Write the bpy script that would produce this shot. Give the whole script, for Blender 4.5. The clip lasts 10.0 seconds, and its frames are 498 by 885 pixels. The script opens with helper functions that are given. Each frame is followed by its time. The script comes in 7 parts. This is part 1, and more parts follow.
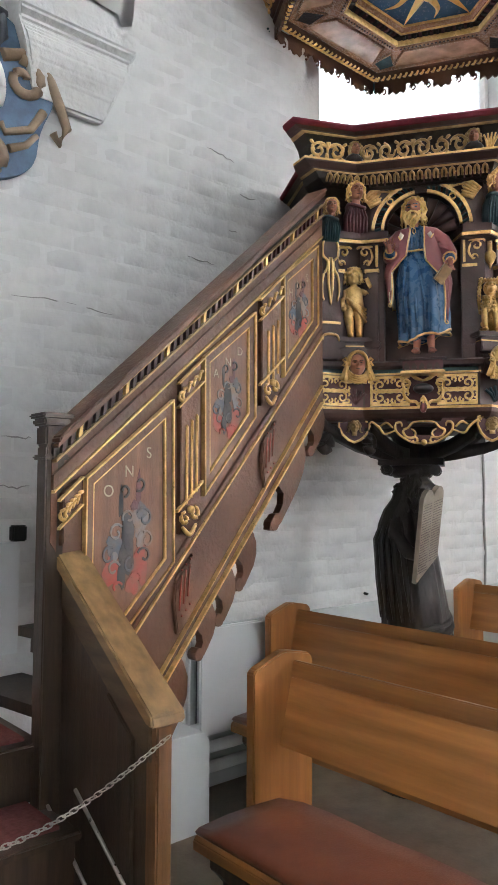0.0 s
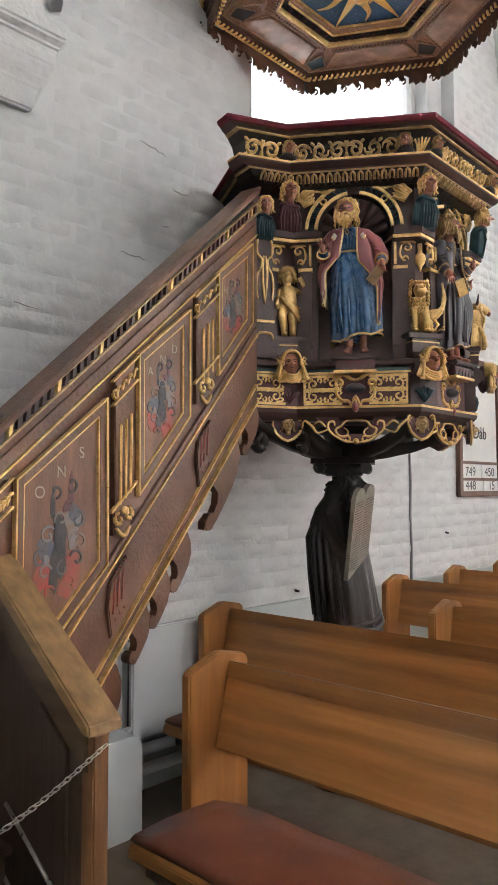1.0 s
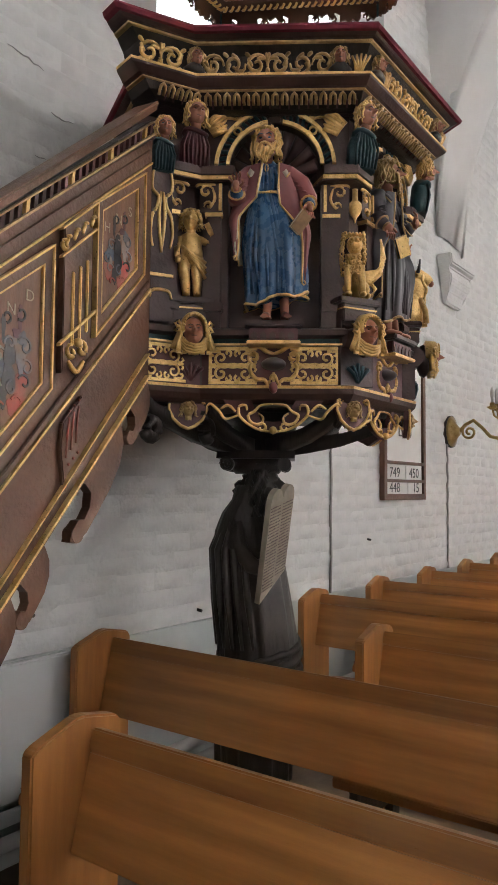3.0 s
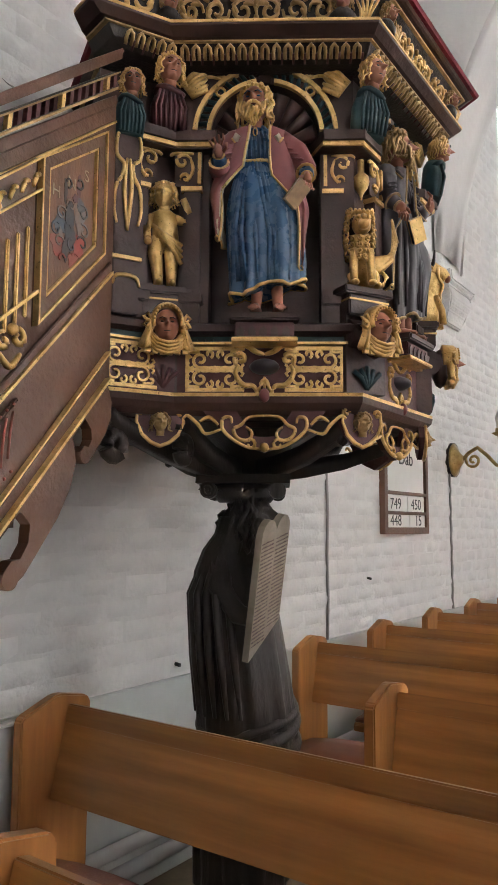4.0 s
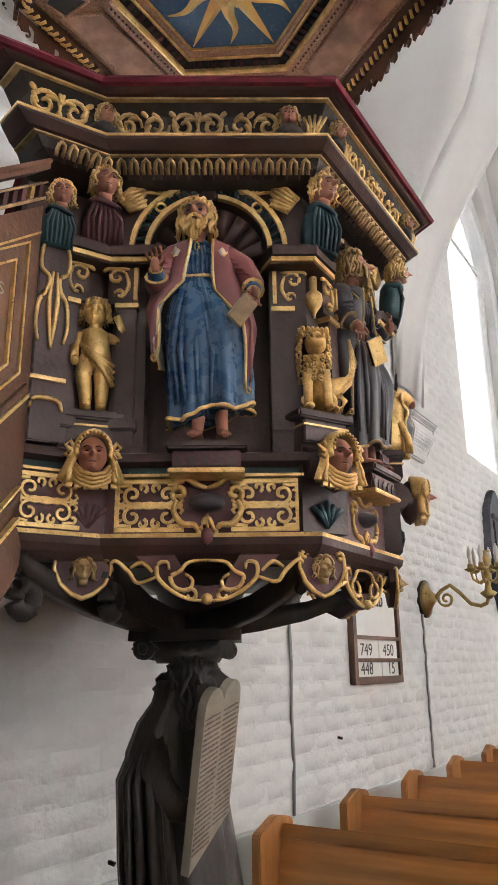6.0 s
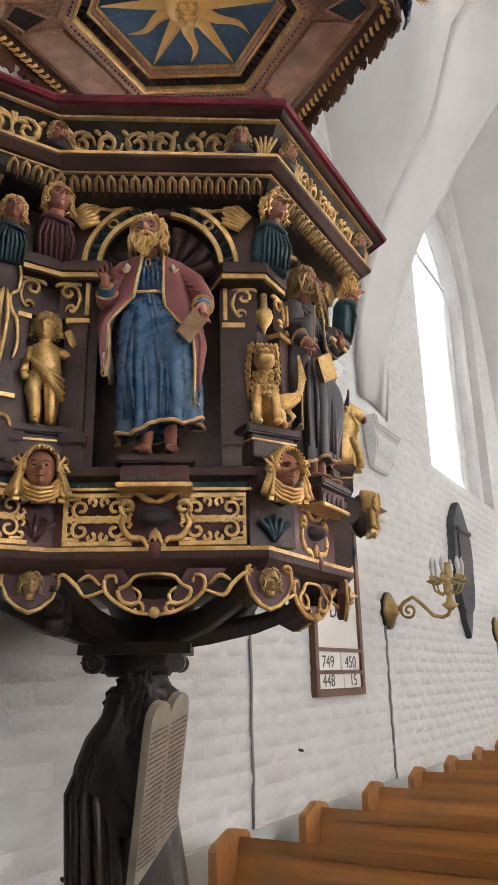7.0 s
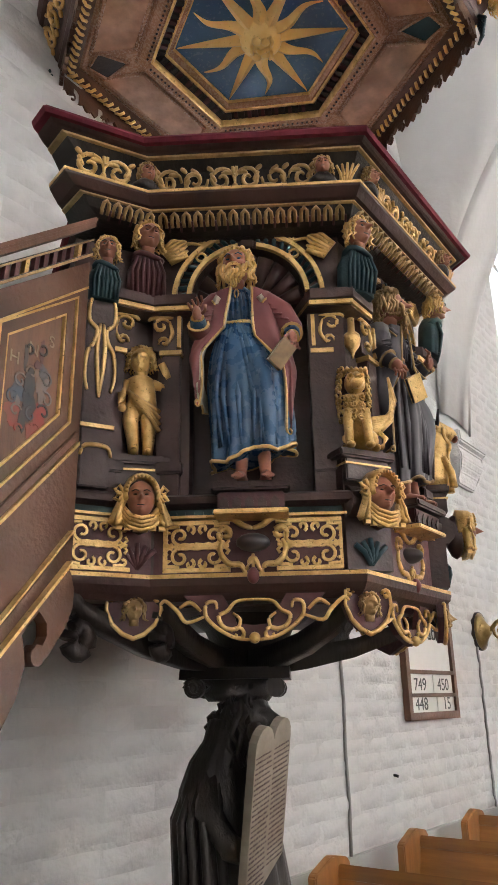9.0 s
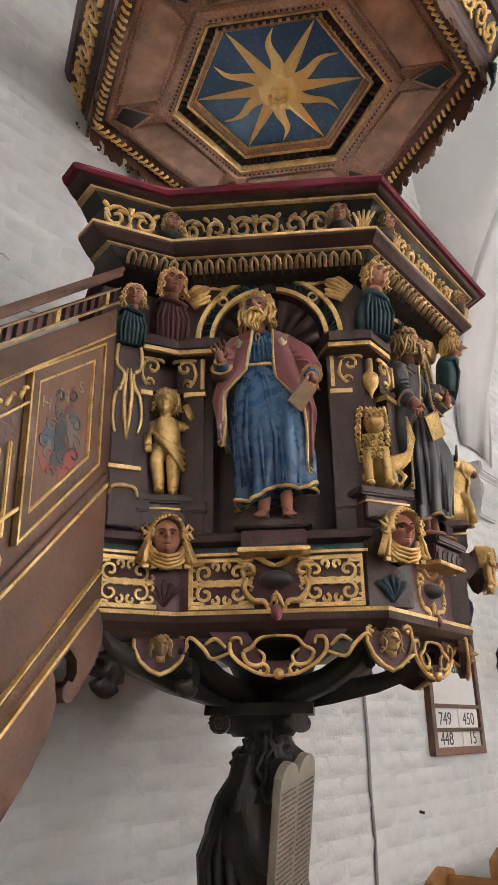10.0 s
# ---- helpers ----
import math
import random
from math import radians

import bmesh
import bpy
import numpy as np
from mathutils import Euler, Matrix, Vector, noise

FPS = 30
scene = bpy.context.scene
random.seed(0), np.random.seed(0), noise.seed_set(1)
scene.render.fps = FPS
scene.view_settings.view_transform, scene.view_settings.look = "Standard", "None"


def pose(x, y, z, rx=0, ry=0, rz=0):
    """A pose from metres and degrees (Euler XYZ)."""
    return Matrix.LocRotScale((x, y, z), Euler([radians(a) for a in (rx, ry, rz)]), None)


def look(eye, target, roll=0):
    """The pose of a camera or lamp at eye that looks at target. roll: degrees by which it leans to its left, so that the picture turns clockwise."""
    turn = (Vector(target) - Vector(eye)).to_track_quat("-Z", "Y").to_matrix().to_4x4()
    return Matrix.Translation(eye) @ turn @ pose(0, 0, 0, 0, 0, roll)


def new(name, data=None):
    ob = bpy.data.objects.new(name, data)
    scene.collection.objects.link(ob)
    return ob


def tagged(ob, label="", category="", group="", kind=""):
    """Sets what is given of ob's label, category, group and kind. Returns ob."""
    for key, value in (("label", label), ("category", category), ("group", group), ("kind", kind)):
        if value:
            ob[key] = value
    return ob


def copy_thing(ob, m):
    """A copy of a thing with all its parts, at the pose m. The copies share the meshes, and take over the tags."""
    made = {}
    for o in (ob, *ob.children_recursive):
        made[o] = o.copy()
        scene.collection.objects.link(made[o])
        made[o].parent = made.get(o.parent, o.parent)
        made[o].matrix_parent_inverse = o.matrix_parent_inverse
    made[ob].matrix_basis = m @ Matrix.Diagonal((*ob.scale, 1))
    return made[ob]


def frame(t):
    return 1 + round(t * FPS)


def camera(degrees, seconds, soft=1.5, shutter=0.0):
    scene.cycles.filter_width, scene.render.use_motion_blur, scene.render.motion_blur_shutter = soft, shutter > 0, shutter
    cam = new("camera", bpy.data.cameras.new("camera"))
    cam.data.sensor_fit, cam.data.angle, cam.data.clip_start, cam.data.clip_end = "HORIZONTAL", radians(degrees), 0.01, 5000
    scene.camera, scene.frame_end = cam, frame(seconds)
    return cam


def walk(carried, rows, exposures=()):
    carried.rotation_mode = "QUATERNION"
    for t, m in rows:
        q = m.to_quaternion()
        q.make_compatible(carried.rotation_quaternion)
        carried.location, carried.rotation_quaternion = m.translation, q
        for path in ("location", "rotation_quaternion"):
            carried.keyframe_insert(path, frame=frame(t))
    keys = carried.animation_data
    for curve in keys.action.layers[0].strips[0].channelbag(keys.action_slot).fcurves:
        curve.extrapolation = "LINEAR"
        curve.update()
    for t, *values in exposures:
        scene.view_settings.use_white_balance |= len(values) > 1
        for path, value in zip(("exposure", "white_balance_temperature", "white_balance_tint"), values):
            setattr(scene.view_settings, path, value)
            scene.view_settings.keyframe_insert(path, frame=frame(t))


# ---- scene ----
cam = camera(37.3, 10.0)
PATH = [
    (0, (0.211, 0.139, 1.552), (1.522, 1.643, 1.687), 0.2),
    (0.5, (0.197, 0.133, 1.56), (1.564, 1.586, 1.692), 0.1),
    (1, (0.203, 0.182, 1.566), (1.658, 1.549, 1.691), -0.1),
    (1.5, (0.258, 0.268, 1.538), (1.759, 1.583, 1.661), -0.2),
    (2, (0.432, 0.372, 1.55), (1.982, 1.631, 1.66), -0.1),
    (2.5, (0.616, 0.5, 1.57), (2.207, 1.706, 1.679), 0.1),
    (4, (1.27, 0.956, 1.55), (2.887, 2.112, 1.773), 0.3),
    (4.5, (1.431, 1.101, 1.606), (3.028, 2.247, 1.977), 0.1),
    (5, (1.495, 1.112, 1.621), (3.094, 2.214, 2.102), -0.2),
    (6.5, (1.605, 1.059, 1.63), (3.222, 2.072, 2.229), -0.8),
    (7, (1.601, 1.016, 1.627), (3.24, 1.99, 2.233), -1.2),
    (7.5, (1.596, 1.006, 1.628), (3.235, 1.974, 2.244), -1.5),
    (8, (1.586, 1.018, 1.626), (3.211, 2.0, 2.255), -1.9),
    (8.5, (1.576, 1.038, 1.629), (3.165, 2.068, 2.27), -1.9),
    (9, (1.547, 1.048, 1.638), (3.06, 2.177, 2.297), -1.1),
    (9.5, (1.52, 1.034, 1.644), (2.999, 2.197, 2.321), -0.9),
    (10, (1.487, 1.008, 1.645), (2.945, 2.163, 2.379), -1.0),
]
walk(cam, [(t, look(eye, target, roll)) for t, eye, target, roll in PATH],
     exposures=[(0, 0.40, 6150, 10), (0.5, 0.40, 6200, 11), (1.0, 0.22, 6450, 12), (1.5, 0.0, 6600, 13), (2.0, -0.20, 6650, 13), (2.5, -0.20, 6650, 13), (4.0, 0.04, 6650, 13), (5.0, 0.14, 6650, 13), (7.0, 0.18, 6650, 13), (10, 0.16, 6700, 13)])

NORTH_W, SOUTH_W = 900.0, 3300.0

# ---------------------------------------------------------------- light
sc = bpy.context.scene
world = bpy.data.worlds.new("sky_world")
sc.world = world
world.use_nodes = True
wn = world.node_tree.nodes
sky = wn.new("ShaderNodeTexSky")
sky.sky_type = "NISHITA"
sky.sun_disc = False
sky.sun_elevation = math.radians(38)
sky.sun_rotation = math.radians(150)
wn["Background"].inputs[1].default_value = 0.12
world.node_tree.links.new(sky.outputs[0], wn["Background"].inputs[0])

WALL_Y = 3.317          # inner face of the north wall
SOUTH_Y = -4.7
BAY = 6.0
BAY_X = 1.80            # middle of a transverse arch
WIN_X = 3.44            # west edge of a window recess in each bay
SILL = 3.83
# unseen south windows are added for light; low sill lets it reach the canopy
SOUTH_SILL = 1.5


def area_light(name, loc, rot, sx, sy, watts, col=(1, 1, 1)):
    li = bpy.data.lights.new(name, "AREA")
    li.shape = "RECTANGLE"
    li.size, li.size_y, li.energy, li.color = sx, sy, watts, col
    ob = new(name, li)
    ob.matrix_world = pose(*loc, *rot)
    return ob


sun = bpy.data.lights.new("sun", "SUN")
sun.energy, sun.angle, sun.color = 1.0, math.radians(12), (1.0, 0.96, 0.9)
new("sun", sun).matrix_world = pose(0, 0, 12, 52, 0, 30)

# hand-set weights of the added south lamps, stronger towards +x to brighten that side
SHARE = (0.24, 0.70, 1.65, 2.0)
for k in range(-1, 3):
    x = WIN_X + 1.43 + BAY * k
    area_light("window_light", (x, WALL_Y + 0.34, 6.2), (90, 0, 180 + 180), 2.0, 4.0, NORTH_W, (0.86, 0.93, 1.0))
    area_light("window_light", (x, SOUTH_Y - 0.30, 4.3), (90, 0, 180), 2.1, 5.4, SOUTH_W * SHARE[k + 1], (1.0, 0.97, 0.93))

def glow(name, strength, col):
    m = bpy.data.materials.new(name)
    m.use_nodes = True
    nt = m.node_tree
    nt.nodes.clear()
    e = nt.nodes.new("ShaderNodeEmission")
    e.inputs[0].default_value = (*col, 1)
    e.inputs[1].default_value = strength
    o = nt.nodes.new("ShaderNodeOutputMaterial")
    nt.links.new(e.outputs[0], o.inputs[0])
    return m


# ---------------------------------------------------------------- mesh helpers
def V(*a):
    return Vector(a)


def box(bm, x0, x1, y0, y1, z0, z1, m=None, mi=0):
    vs = [bm.verts.new((x, y, z)) for z in (z0, z1) for y in (y0, y1) for x in (x0, x1)]
    if m is not None:
        for v in vs:
            v.co = m @ v.co
    for q in ((0, 2, 3, 1), (4, 5, 7, 6), (0, 1, 5, 4), (2, 6, 7, 3), (0, 4, 6, 2), (1, 3, 7, 5)):
        bm.faces.new([vs[i] for i in q]).material_index = mi
    return vs


def prism(bm, pts, y0, y1, m=None, mi=0):
    """A flat outline in x and z, drawn out from y0 to y1."""
    a = [bm.verts.new((p[0], y0, p[1])) for p in pts]
    b = [bm.verts.new((p[0], y1, p[1])) for p in pts]
    if m is not None:
        for v in a + b:
            v.co = m @ v.co
    n = len(pts)
    bm.faces.new(a).material_index = mi
    bm.faces.new(b[::-1]).material_index = mi
    for i in range(n):
        bm.faces.new((a[i], b[i], b[(i + 1) % n], a[(i + 1) % n])).material_index = mi
    return a + b


def loft(bm, rings, mi=0, closed=True, cap=True, smooth=True):
    vr = [[bm.verts.new(p) for p in r] for r in rings]
    n = len(vr[0])
    for a, b in zip(vr, vr[1:]):
        for i in range(n if closed else n - 1):
            f = bm.faces.new((a[i], a[(i + 1) % n], b[(i + 1) % n], b[i]))
            f.material_index, f.smooth = mi, smooth
    if cap and closed:
        for r in (vr[0][::-1], vr[-1]):
            f = bm.faces.new(r)
            f.material_index = mi
    return vr


def tube(bm, pts, r, sides=6, mi=0, flat=1.0, axis=None):
    """A rod along pts; r is a number or a function of 0..1; flat squeezes it along axis."""
    pts = [Vector(p) for p in pts]
    rings = []
    n = len(pts)
    for i, p in enumerate(pts):
        d = (pts[min(i + 1, n - 1)] - pts[max(i - 1, 0)]).normalized()
        ref = Vector(axis) if axis else (Vector((0, 0, 1)) if abs(d.z) < 0.9 else Vector((1, 0, 0)))
        u = d.cross(ref).normalized()
        w = u.cross(d).normalized()
        rr = r(i / (n - 1)) if callable(r) else r
        rings.append([p + u * (rr * math.cos(2 * math.pi * k / sides)) + w * (rr * flat * math.sin(2 * math.pi * k / sides)) for k in range(sides)])
    loft(bm, rings, mi)


def ball(bm, c, rx, ry=None, rz=None, mi=0, seg=10, rng=7, m=None):
    ry, rz = ry or rx, rz or rx
    c = Vector(c)
    rings = []
    for j in range(rng + 1):
        a = math.pi * (j / rng - 0.5) * 0.97
        ring = []
        for i in range(seg):
            b = 2 * math.pi * i / seg
            p = Vector((rx * math.cos(a) * math.cos(b), ry * math.cos(a) * math.sin(b), rz * math.sin(a)))
            ring.append(c + (m @ p if m is not None else p))
        rings.append(ring)
    loft(bm, rings, mi)


def lathe(bm, prof, seg=16, c=(0, 0), mi=0):
    loft(bm, [[V(c[0] + r * math.cos(2 * math.pi * i / seg), c[1] + r * math.sin(2 * math.pi * i / seg), z) for i in range(seg)] for r, z in prof], mi)


def part(name, bm, material, parent=None, label="", bevel=0.0, smooth=False):
    if bevel:
        bmesh.ops.bevel(bm, geom=bm.edges[:], offset=bevel, segments=2, affect="EDGES", clamp_overlap=True)
    bmesh.ops.recalc_face_normals(bm, faces=bm.faces[:])
    if smooth:
        for f in bm.faces:
            f.smooth = True
    root = parent
    if root is not None:
        base = Vector((0, 0, 0))
        while root is not None:
            base = base + root.location
            root = root.parent
        bm.transform(Matrix.Translation(-base))
    me = bpy.data.meshes.new(name)
    bm.to_mesh(me)
    bm.free()
    for mt in (material if isinstance(material, (list, tuple)) else [material]):
        me.materials.append(mt)
    ob = new(name, me)
    if parent is not None:
        ob.parent = parent
    if label:
        tagged(ob, label)
    return ob


def thing(name, loc, label, category, group="", kind=""):
    ob = new(name)
    ob.location = loc
    return tagged(ob, label, category, group, kind)


# ---------------------------------------------------------------- materials
def material(name, col, col2=None, rough=0.6, metal=0.0, scale=6.0, stretch=(1, 1, 1), bump=0.15, fine=60.0, spec=0.5, stain=None, wave=0.0, vary=0.0):
    m = bpy.data.materials.new(name)
    m.use_nodes = True
    nt = m.node_tree
    N, L = nt.nodes, nt.links
    b = N["Principled BSDF"]
    b.inputs["Metallic"].default_value = metal
    b.inputs["Specular IOR Level"].default_value = spec
    tc = N.new("ShaderNodeTexCoord")
    mp = N.new("ShaderNodeMapping")
    mp.inputs["Scale"].default_value = stretch
    L.new(tc.outputs["Object"], mp.inputs[0])
    n1 = N.new("ShaderNodeTexNoise")
    n1.inputs["Scale"].default_value = scale
    n1.inputs["Detail"].default_value = 6
    n1.inputs["Roughness"].default_value = 0.6
    L.new(mp.outputs[0], n1.inputs["Vector"])
    n2 = N.new("ShaderNodeTexNoise")
    n2.inputs["Scale"].default_value = fine
    n2.inputs["Detail"].default_value = 4
    L.new(mp.outputs[0], n2.inputs["Vector"])
    ramp = N.new("ShaderNodeMix")
    ramp.data_type = "RGBA"
    ramp.inputs[6].default_value = (*col, 1)
    c2 = col2 or tuple(c * 0.7 for c in col)
    ramp.inputs[7].default_value = (*c2, 1)
    st = N.new("ShaderNodeMapRange")
    st.inputs[1].default_value, st.inputs[2].default_value = 0.35, 0.65
    L.new(n1.outputs[0], st.inputs[0])
    L.new(st.outputs[0], ramp.inputs[0])
    out = ramp.outputs[2]
    if wave:
        wv = N.new("ShaderNodeTexNoise")
        wv.inputs["Scale"].default_value = wave
        wv.inputs["Detail"].default_value = 3
        m2 = N.new("ShaderNodeMapping")
        m2.inputs["Scale"].default_value = tuple(s * s for s in stretch)
        L.new(tc.outputs["Object"], m2.inputs[0])
        L.new(m2.outputs[0], wv.inputs["Vector"])
        mx = N.new("ShaderNodeMix")
        mx.data_type, mx.blend_type = "RGBA", "MULTIPLY"
        g = N.new("ShaderNodeMapRange")
        g.inputs[1].default_value, g.inputs[2].default_value, g.inputs[3].default_value, g.inputs[4].default_value = 0.3, 0.7, 0.62, 1.15
        L.new(wv.outputs[0], g.inputs[0])
        mx.inputs[0].default_value = 1.0
        L.new(out, mx.inputs[6])
        L.new(g.outputs[0], mx.inputs[7])
        out = mx.outputs[2]
    if stain:
        n3 = N.new("ShaderNodeTexNoise")
        n3.inputs["Scale"].default_value = 1.3
        n3.inputs["Detail"].default_value = 5
        L.new(tc.outputs["Object"], n3.inputs["Vector"])
        r3 = N.new("ShaderNodeMapRange")
        r3.inputs[1].default_value, r3.inputs[2].default_value = 0.5, 0.75
        L.new(n3.outputs[0], r3.inputs[0])
        mx = N.new("ShaderNodeMix")
        mx.data_type = "RGBA"
        L.new(r3.outputs[0], mx.inputs[0])
        L.new(out, mx.inputs[6])
        mx.inputs[7].default_value = (*stain, 1)
        out = mx.outputs[2]
    if vary:
        oi = N.new("ShaderNodeObjectInfo")
        mr = N.new("ShaderNodeMapRange")
        mr.inputs[3].default_value, mr.inputs[4].default_value = 1 - vary, 1 + vary
        L.new(oi.outputs["Random"], mr.inputs[0])
        mx = N.new("ShaderNodeMix")
        mx.data_type, mx.blend_type = "RGBA", "MULTIPLY"
        mx.inputs[0].default_value = 1.0
        L.new(out, mx.inputs[6])
        L.new(mr.outputs[0], mx.inputs[7])
        out = mx.outputs[2]
    L.new(out, b.inputs["Base Color"])
    rr = N.new("ShaderNodeMapRange")
    rr.inputs[3].default_value, rr.inputs[4].default_value = max(0.05, rough - 0.1), min(1, rough + 0.12)
    L.new(n2.outputs[0], rr.inputs[0])
    L.new(rr.outputs[0], b.inputs["Roughness"])
    bp = N.new("ShaderNodeBump")
    bp.inputs["Strength"].default_value = bump
    bp.inputs["Distance"].default_value = 0.01
    ad = N.new("ShaderNodeMath")
    ad.operation = "ADD"
    L.new(n1.outputs[0], ad.inputs[0])
    L.new(n2.outputs[0], ad.inputs[1])
    L.new(ad.outputs[0], bp.inputs["Height"])
    L.new(bp.outputs[0], b.inputs["Normal"])
    return m


LIME = material("whitewash", (0.76, 0.76, 0.75), (0.69, 0.69, 0.685), 0.9, 0, 3.0, bump=0.9, fine=24, stain=(0.62, 0.62, 0.60), spec=0.2)
LIME_BRICK = material("whitewashed_brick", (0.76, 0.755, 0.745), (0.67, 0.67, 0.66), 0.9, 0, 7, bump=0.7, fine=22, spec=0.2, vary=0.05)
VAULT = material("vault_plaster", (0.74, 0.73, 0.72), (0.68, 0.67, 0.66), 0.9, 0, 1.5, bump=0.3, fine=20, spec=0.2)
DADO = material("pale_dado", (0.60, 0.635, 0.62), (0.53, 0.56, 0.55), 0.6, 0, 3, bump=0.1)
STONE = material("floor_stone", (0.29, 0.225, 0.16), (0.20, 0.155, 0.11), 0.75, 0, 5, bump=0.3, stain=(0.12, 0.11, 0.10))
OAK = material("oak", (0.47, 0.208, 0.060), (0.35, 0.143, 0.040), 0.32, 0, 4, (5, 0.5, 5), 0.06, 60, wave=0.6, vary=0.10)
OAK_END = material("oak_end", (0.41, 0.172, 0.050), (0.30, 0.118, 0.034), 0.34, 0, 4, (4, 4, 0.5), 0.06, 60, wave=0.6, vary=0.10)
OAK_DARK = material("dark_oak", (0.060, 0.036, 0.021), (0.036, 0.022, 0.014), 0.42, 0, 8, (6, 6, 0.8), 0.1, 50, wave=1.2)
RAIL_OAK = material("worn_rail_oak", (0.29, 0.175, 0.078), (0.245, 0.142, 0.060), 0.36, 0, 3, (8, 1.2, 8), 0.06, 50, wave=0.5)
LEATHER = material("brown_leather", (0.23, 0.075, 0.040), (0.17, 0.052, 0.030), 0.42, 0, 5, bump=0.12, fine=140)
PAINT_WOOD = material("red_brown_wood", (0.165, 0.071, 0.038), (0.108, 0.045, 0.024), 0.42, 0, 6, (1, 1, 1), 0.30, 60, wave=2.0)
PANEL_WOOD = material("panel_wood", (0.215, 0.096, 0.049), (0.150, 0.066, 0.034), 0.42, 0, 5, (5, 5, 1), 0.15, 60, wave=1.5)
DARK_WOOD = material("dark_brown_wood", (0.080, 0.040, 0.034), (0.046, 0.023, 0.020), 0.40, 0, 6, bump=0.2)
BLACK_WOOD = material("blackened_oak", (0.036, 0.026, 0.022), (0.020, 0.015, 0.013), 0.38, 0, 12, (3, 3, 0.7), 0.3, 40)
CANOPY_WOOD = material("canopy_wood", (0.55, 0.300, 0.185), (0.38, 0.195, 0.115), 0.26, 0, 6, (2, 2, 2), 0.12, 50, spec=0.8, wave=1.5)
SOFFIT_WOOD = material("soffit_wood", (0.64, 0.360, 0.230), (0.44, 0.235, 0.140), 0.20, 0, 4, (3, 3, 3), 0.06, 50, spec=0.9, wave=1.0)
GOLD = material("gilding", (0.90, 0.63, 0.27), (0.60, 0.36, 0.12), 0.30, 0.55, 22, bump=0.25, fine=120)
GOLD_OLD = material("worn_gilding", (0.58, 0.40, 0.19), (0.34, 0.21, 0.09), 0.42, 0.5, 25, bump=0.3, fine=110)
RED = material("red_velvet", (0.19, 0.016, 0.034), (0.12, 0.010, 0.022), 0.85, 0, 20, bump=0.2)
OXBLOOD = material("oxblood_paint", (0.11, 0.034, 0.037), (0.07, 0.021, 0.024), 0.45, 0, 15, bump=0.15)
BLUE = material("blue_paint", (0.044, 0.112, 0.215), (0.036, 0.092, 0.180), 0.27, 0, 5, bump=0.03, fine=30)
# lighter copy of the gilding: light missing under the canopy is put into its colour
LIT_GOLD = material("lit_gilding", (1.0, 0.74, 0.30), (0.92, 0.58, 0.18), 0.30, 0.10, 8, bump=0.04, fine=60)
STAR_BLUE = material("star_blue", (0.070, 0.160, 0.30), (0.060, 0.138, 0.265), 0.24, 0, 3, bump=0.01)
TEAL = material("teal_paint", (0.025, 0.075, 0.085), (0.015, 0.045, 0.055), 0.45, 0, 15, bump=0.15)
ROSE = material("rose_paint", (0.27, 0.088, 0.088), (0.20, 0.062, 0.066), 0.34, 0, 7, bump=0.05, fine=30)
SKIN = material("painted_flesh", (0.42, 0.185, 0.120), (0.33, 0.125, 0.085), 0.40, 0, 18, bump=0.08)
CREAM = material("cream_paint", (0.62, 0.56, 0.44), (0.5, 0.44, 0.33), 0.55, 0, 14, bump=0.15)
SLATE_ROBE = material("slate_robe", (0.075, 0.066, 0.074), (0.05, 0.045, 0.052), 0.40, 0, 8, bump=0.06, fine=30)
WHITE_METAL = material("white_enamel", (0.74, 0.76, 0.76), (0.70, 0.72, 0.72), 0.35, 0, 3, bump=0.02)
STEEL = material("steel_chain", (0.55, 0.52, 0.48), (0.4, 0.38, 0.35), 0.3, 0.9, 30, bump=0.05)
BRASS = material("brass", (0.52, 0.38, 0.17), (0.36, 0.25, 0.10), 0.30, 0.95, 20, bump=0.05)
BLACK = material("black_plastic", (0.012, 0.012, 0.012), (0.02, 0.02, 0.02), 0.4, 0, 20, bump=0.05)
CARPET = material("red_carpet", (0.21, 0.078, 0.072), (0.15, 0.052, 0.05), 0.95, 0, 60, bump=0.5, fine=220, spec=0.1)
PAPER = material("white_board", (0.78, 0.77, 0.74), (0.74, 0.73, 0.70), 0.6, 0, 5, bump=0.02)
CABLE = material("grey_cable", (0.35, 0.34, 0.33), (0.3, 0.29, 0.28), 0.6, 0, 10, bump=0.05)
GREY_PAINT = material("grey_carved_paint", (0.085, 0.09, 0.105), (0.055, 0.06, 0.075), 0.6, 0, 10, bump=0.3)
SAND_PAINT = material("sand_paint", (0.34, 0.25, 0.17), (0.24, 0.17, 0.11), 0.55, 0, 12, bump=0.25)
SKY_PAINT = material("soft_blue_paint", (0.10, 0.17, 0.27), (0.07, 0.11, 0.18), 0.55, 0, 12, bump=0.2)
WHITE_PAINT = material("white_paint", (0.72, 0.71, 0.68), (0.62, 0.61, 0.58), 0.5, 0, 10, bump=0.1)
FADED_RED = material("faded_red_paint", (0.36, 0.055, 0.040), (0.22, 0.085, 0.055), 0.6, 0, 14, bump=0.1)
FADED_BLUE = material("faded_blue_paint", (0.07, 0.10, 0.14), (0.12, 0.10, 0.09), 0.6, 0, 22, bump=0.1)
FADED_GREY = material("faded_grey_paint", (0.20, 0.21, 0.22), (0.22, 0.14, 0.10), 0.6, 0, 18, bump=0.1)
FADED_BLACK = material("faded_black_paint", (0.016, 0.020, 0.026), (0.05, 0.04, 0.038), 0.6, 0, 18, bump=0.1)
GUARD_WOOD = material("guard_wood", (0.105, 0.066, 0.034), (0.07, 0.044, 0.024), 0.42, 0, 6, (6, 1.2, 6), 0.08, 50, wave=0.8)
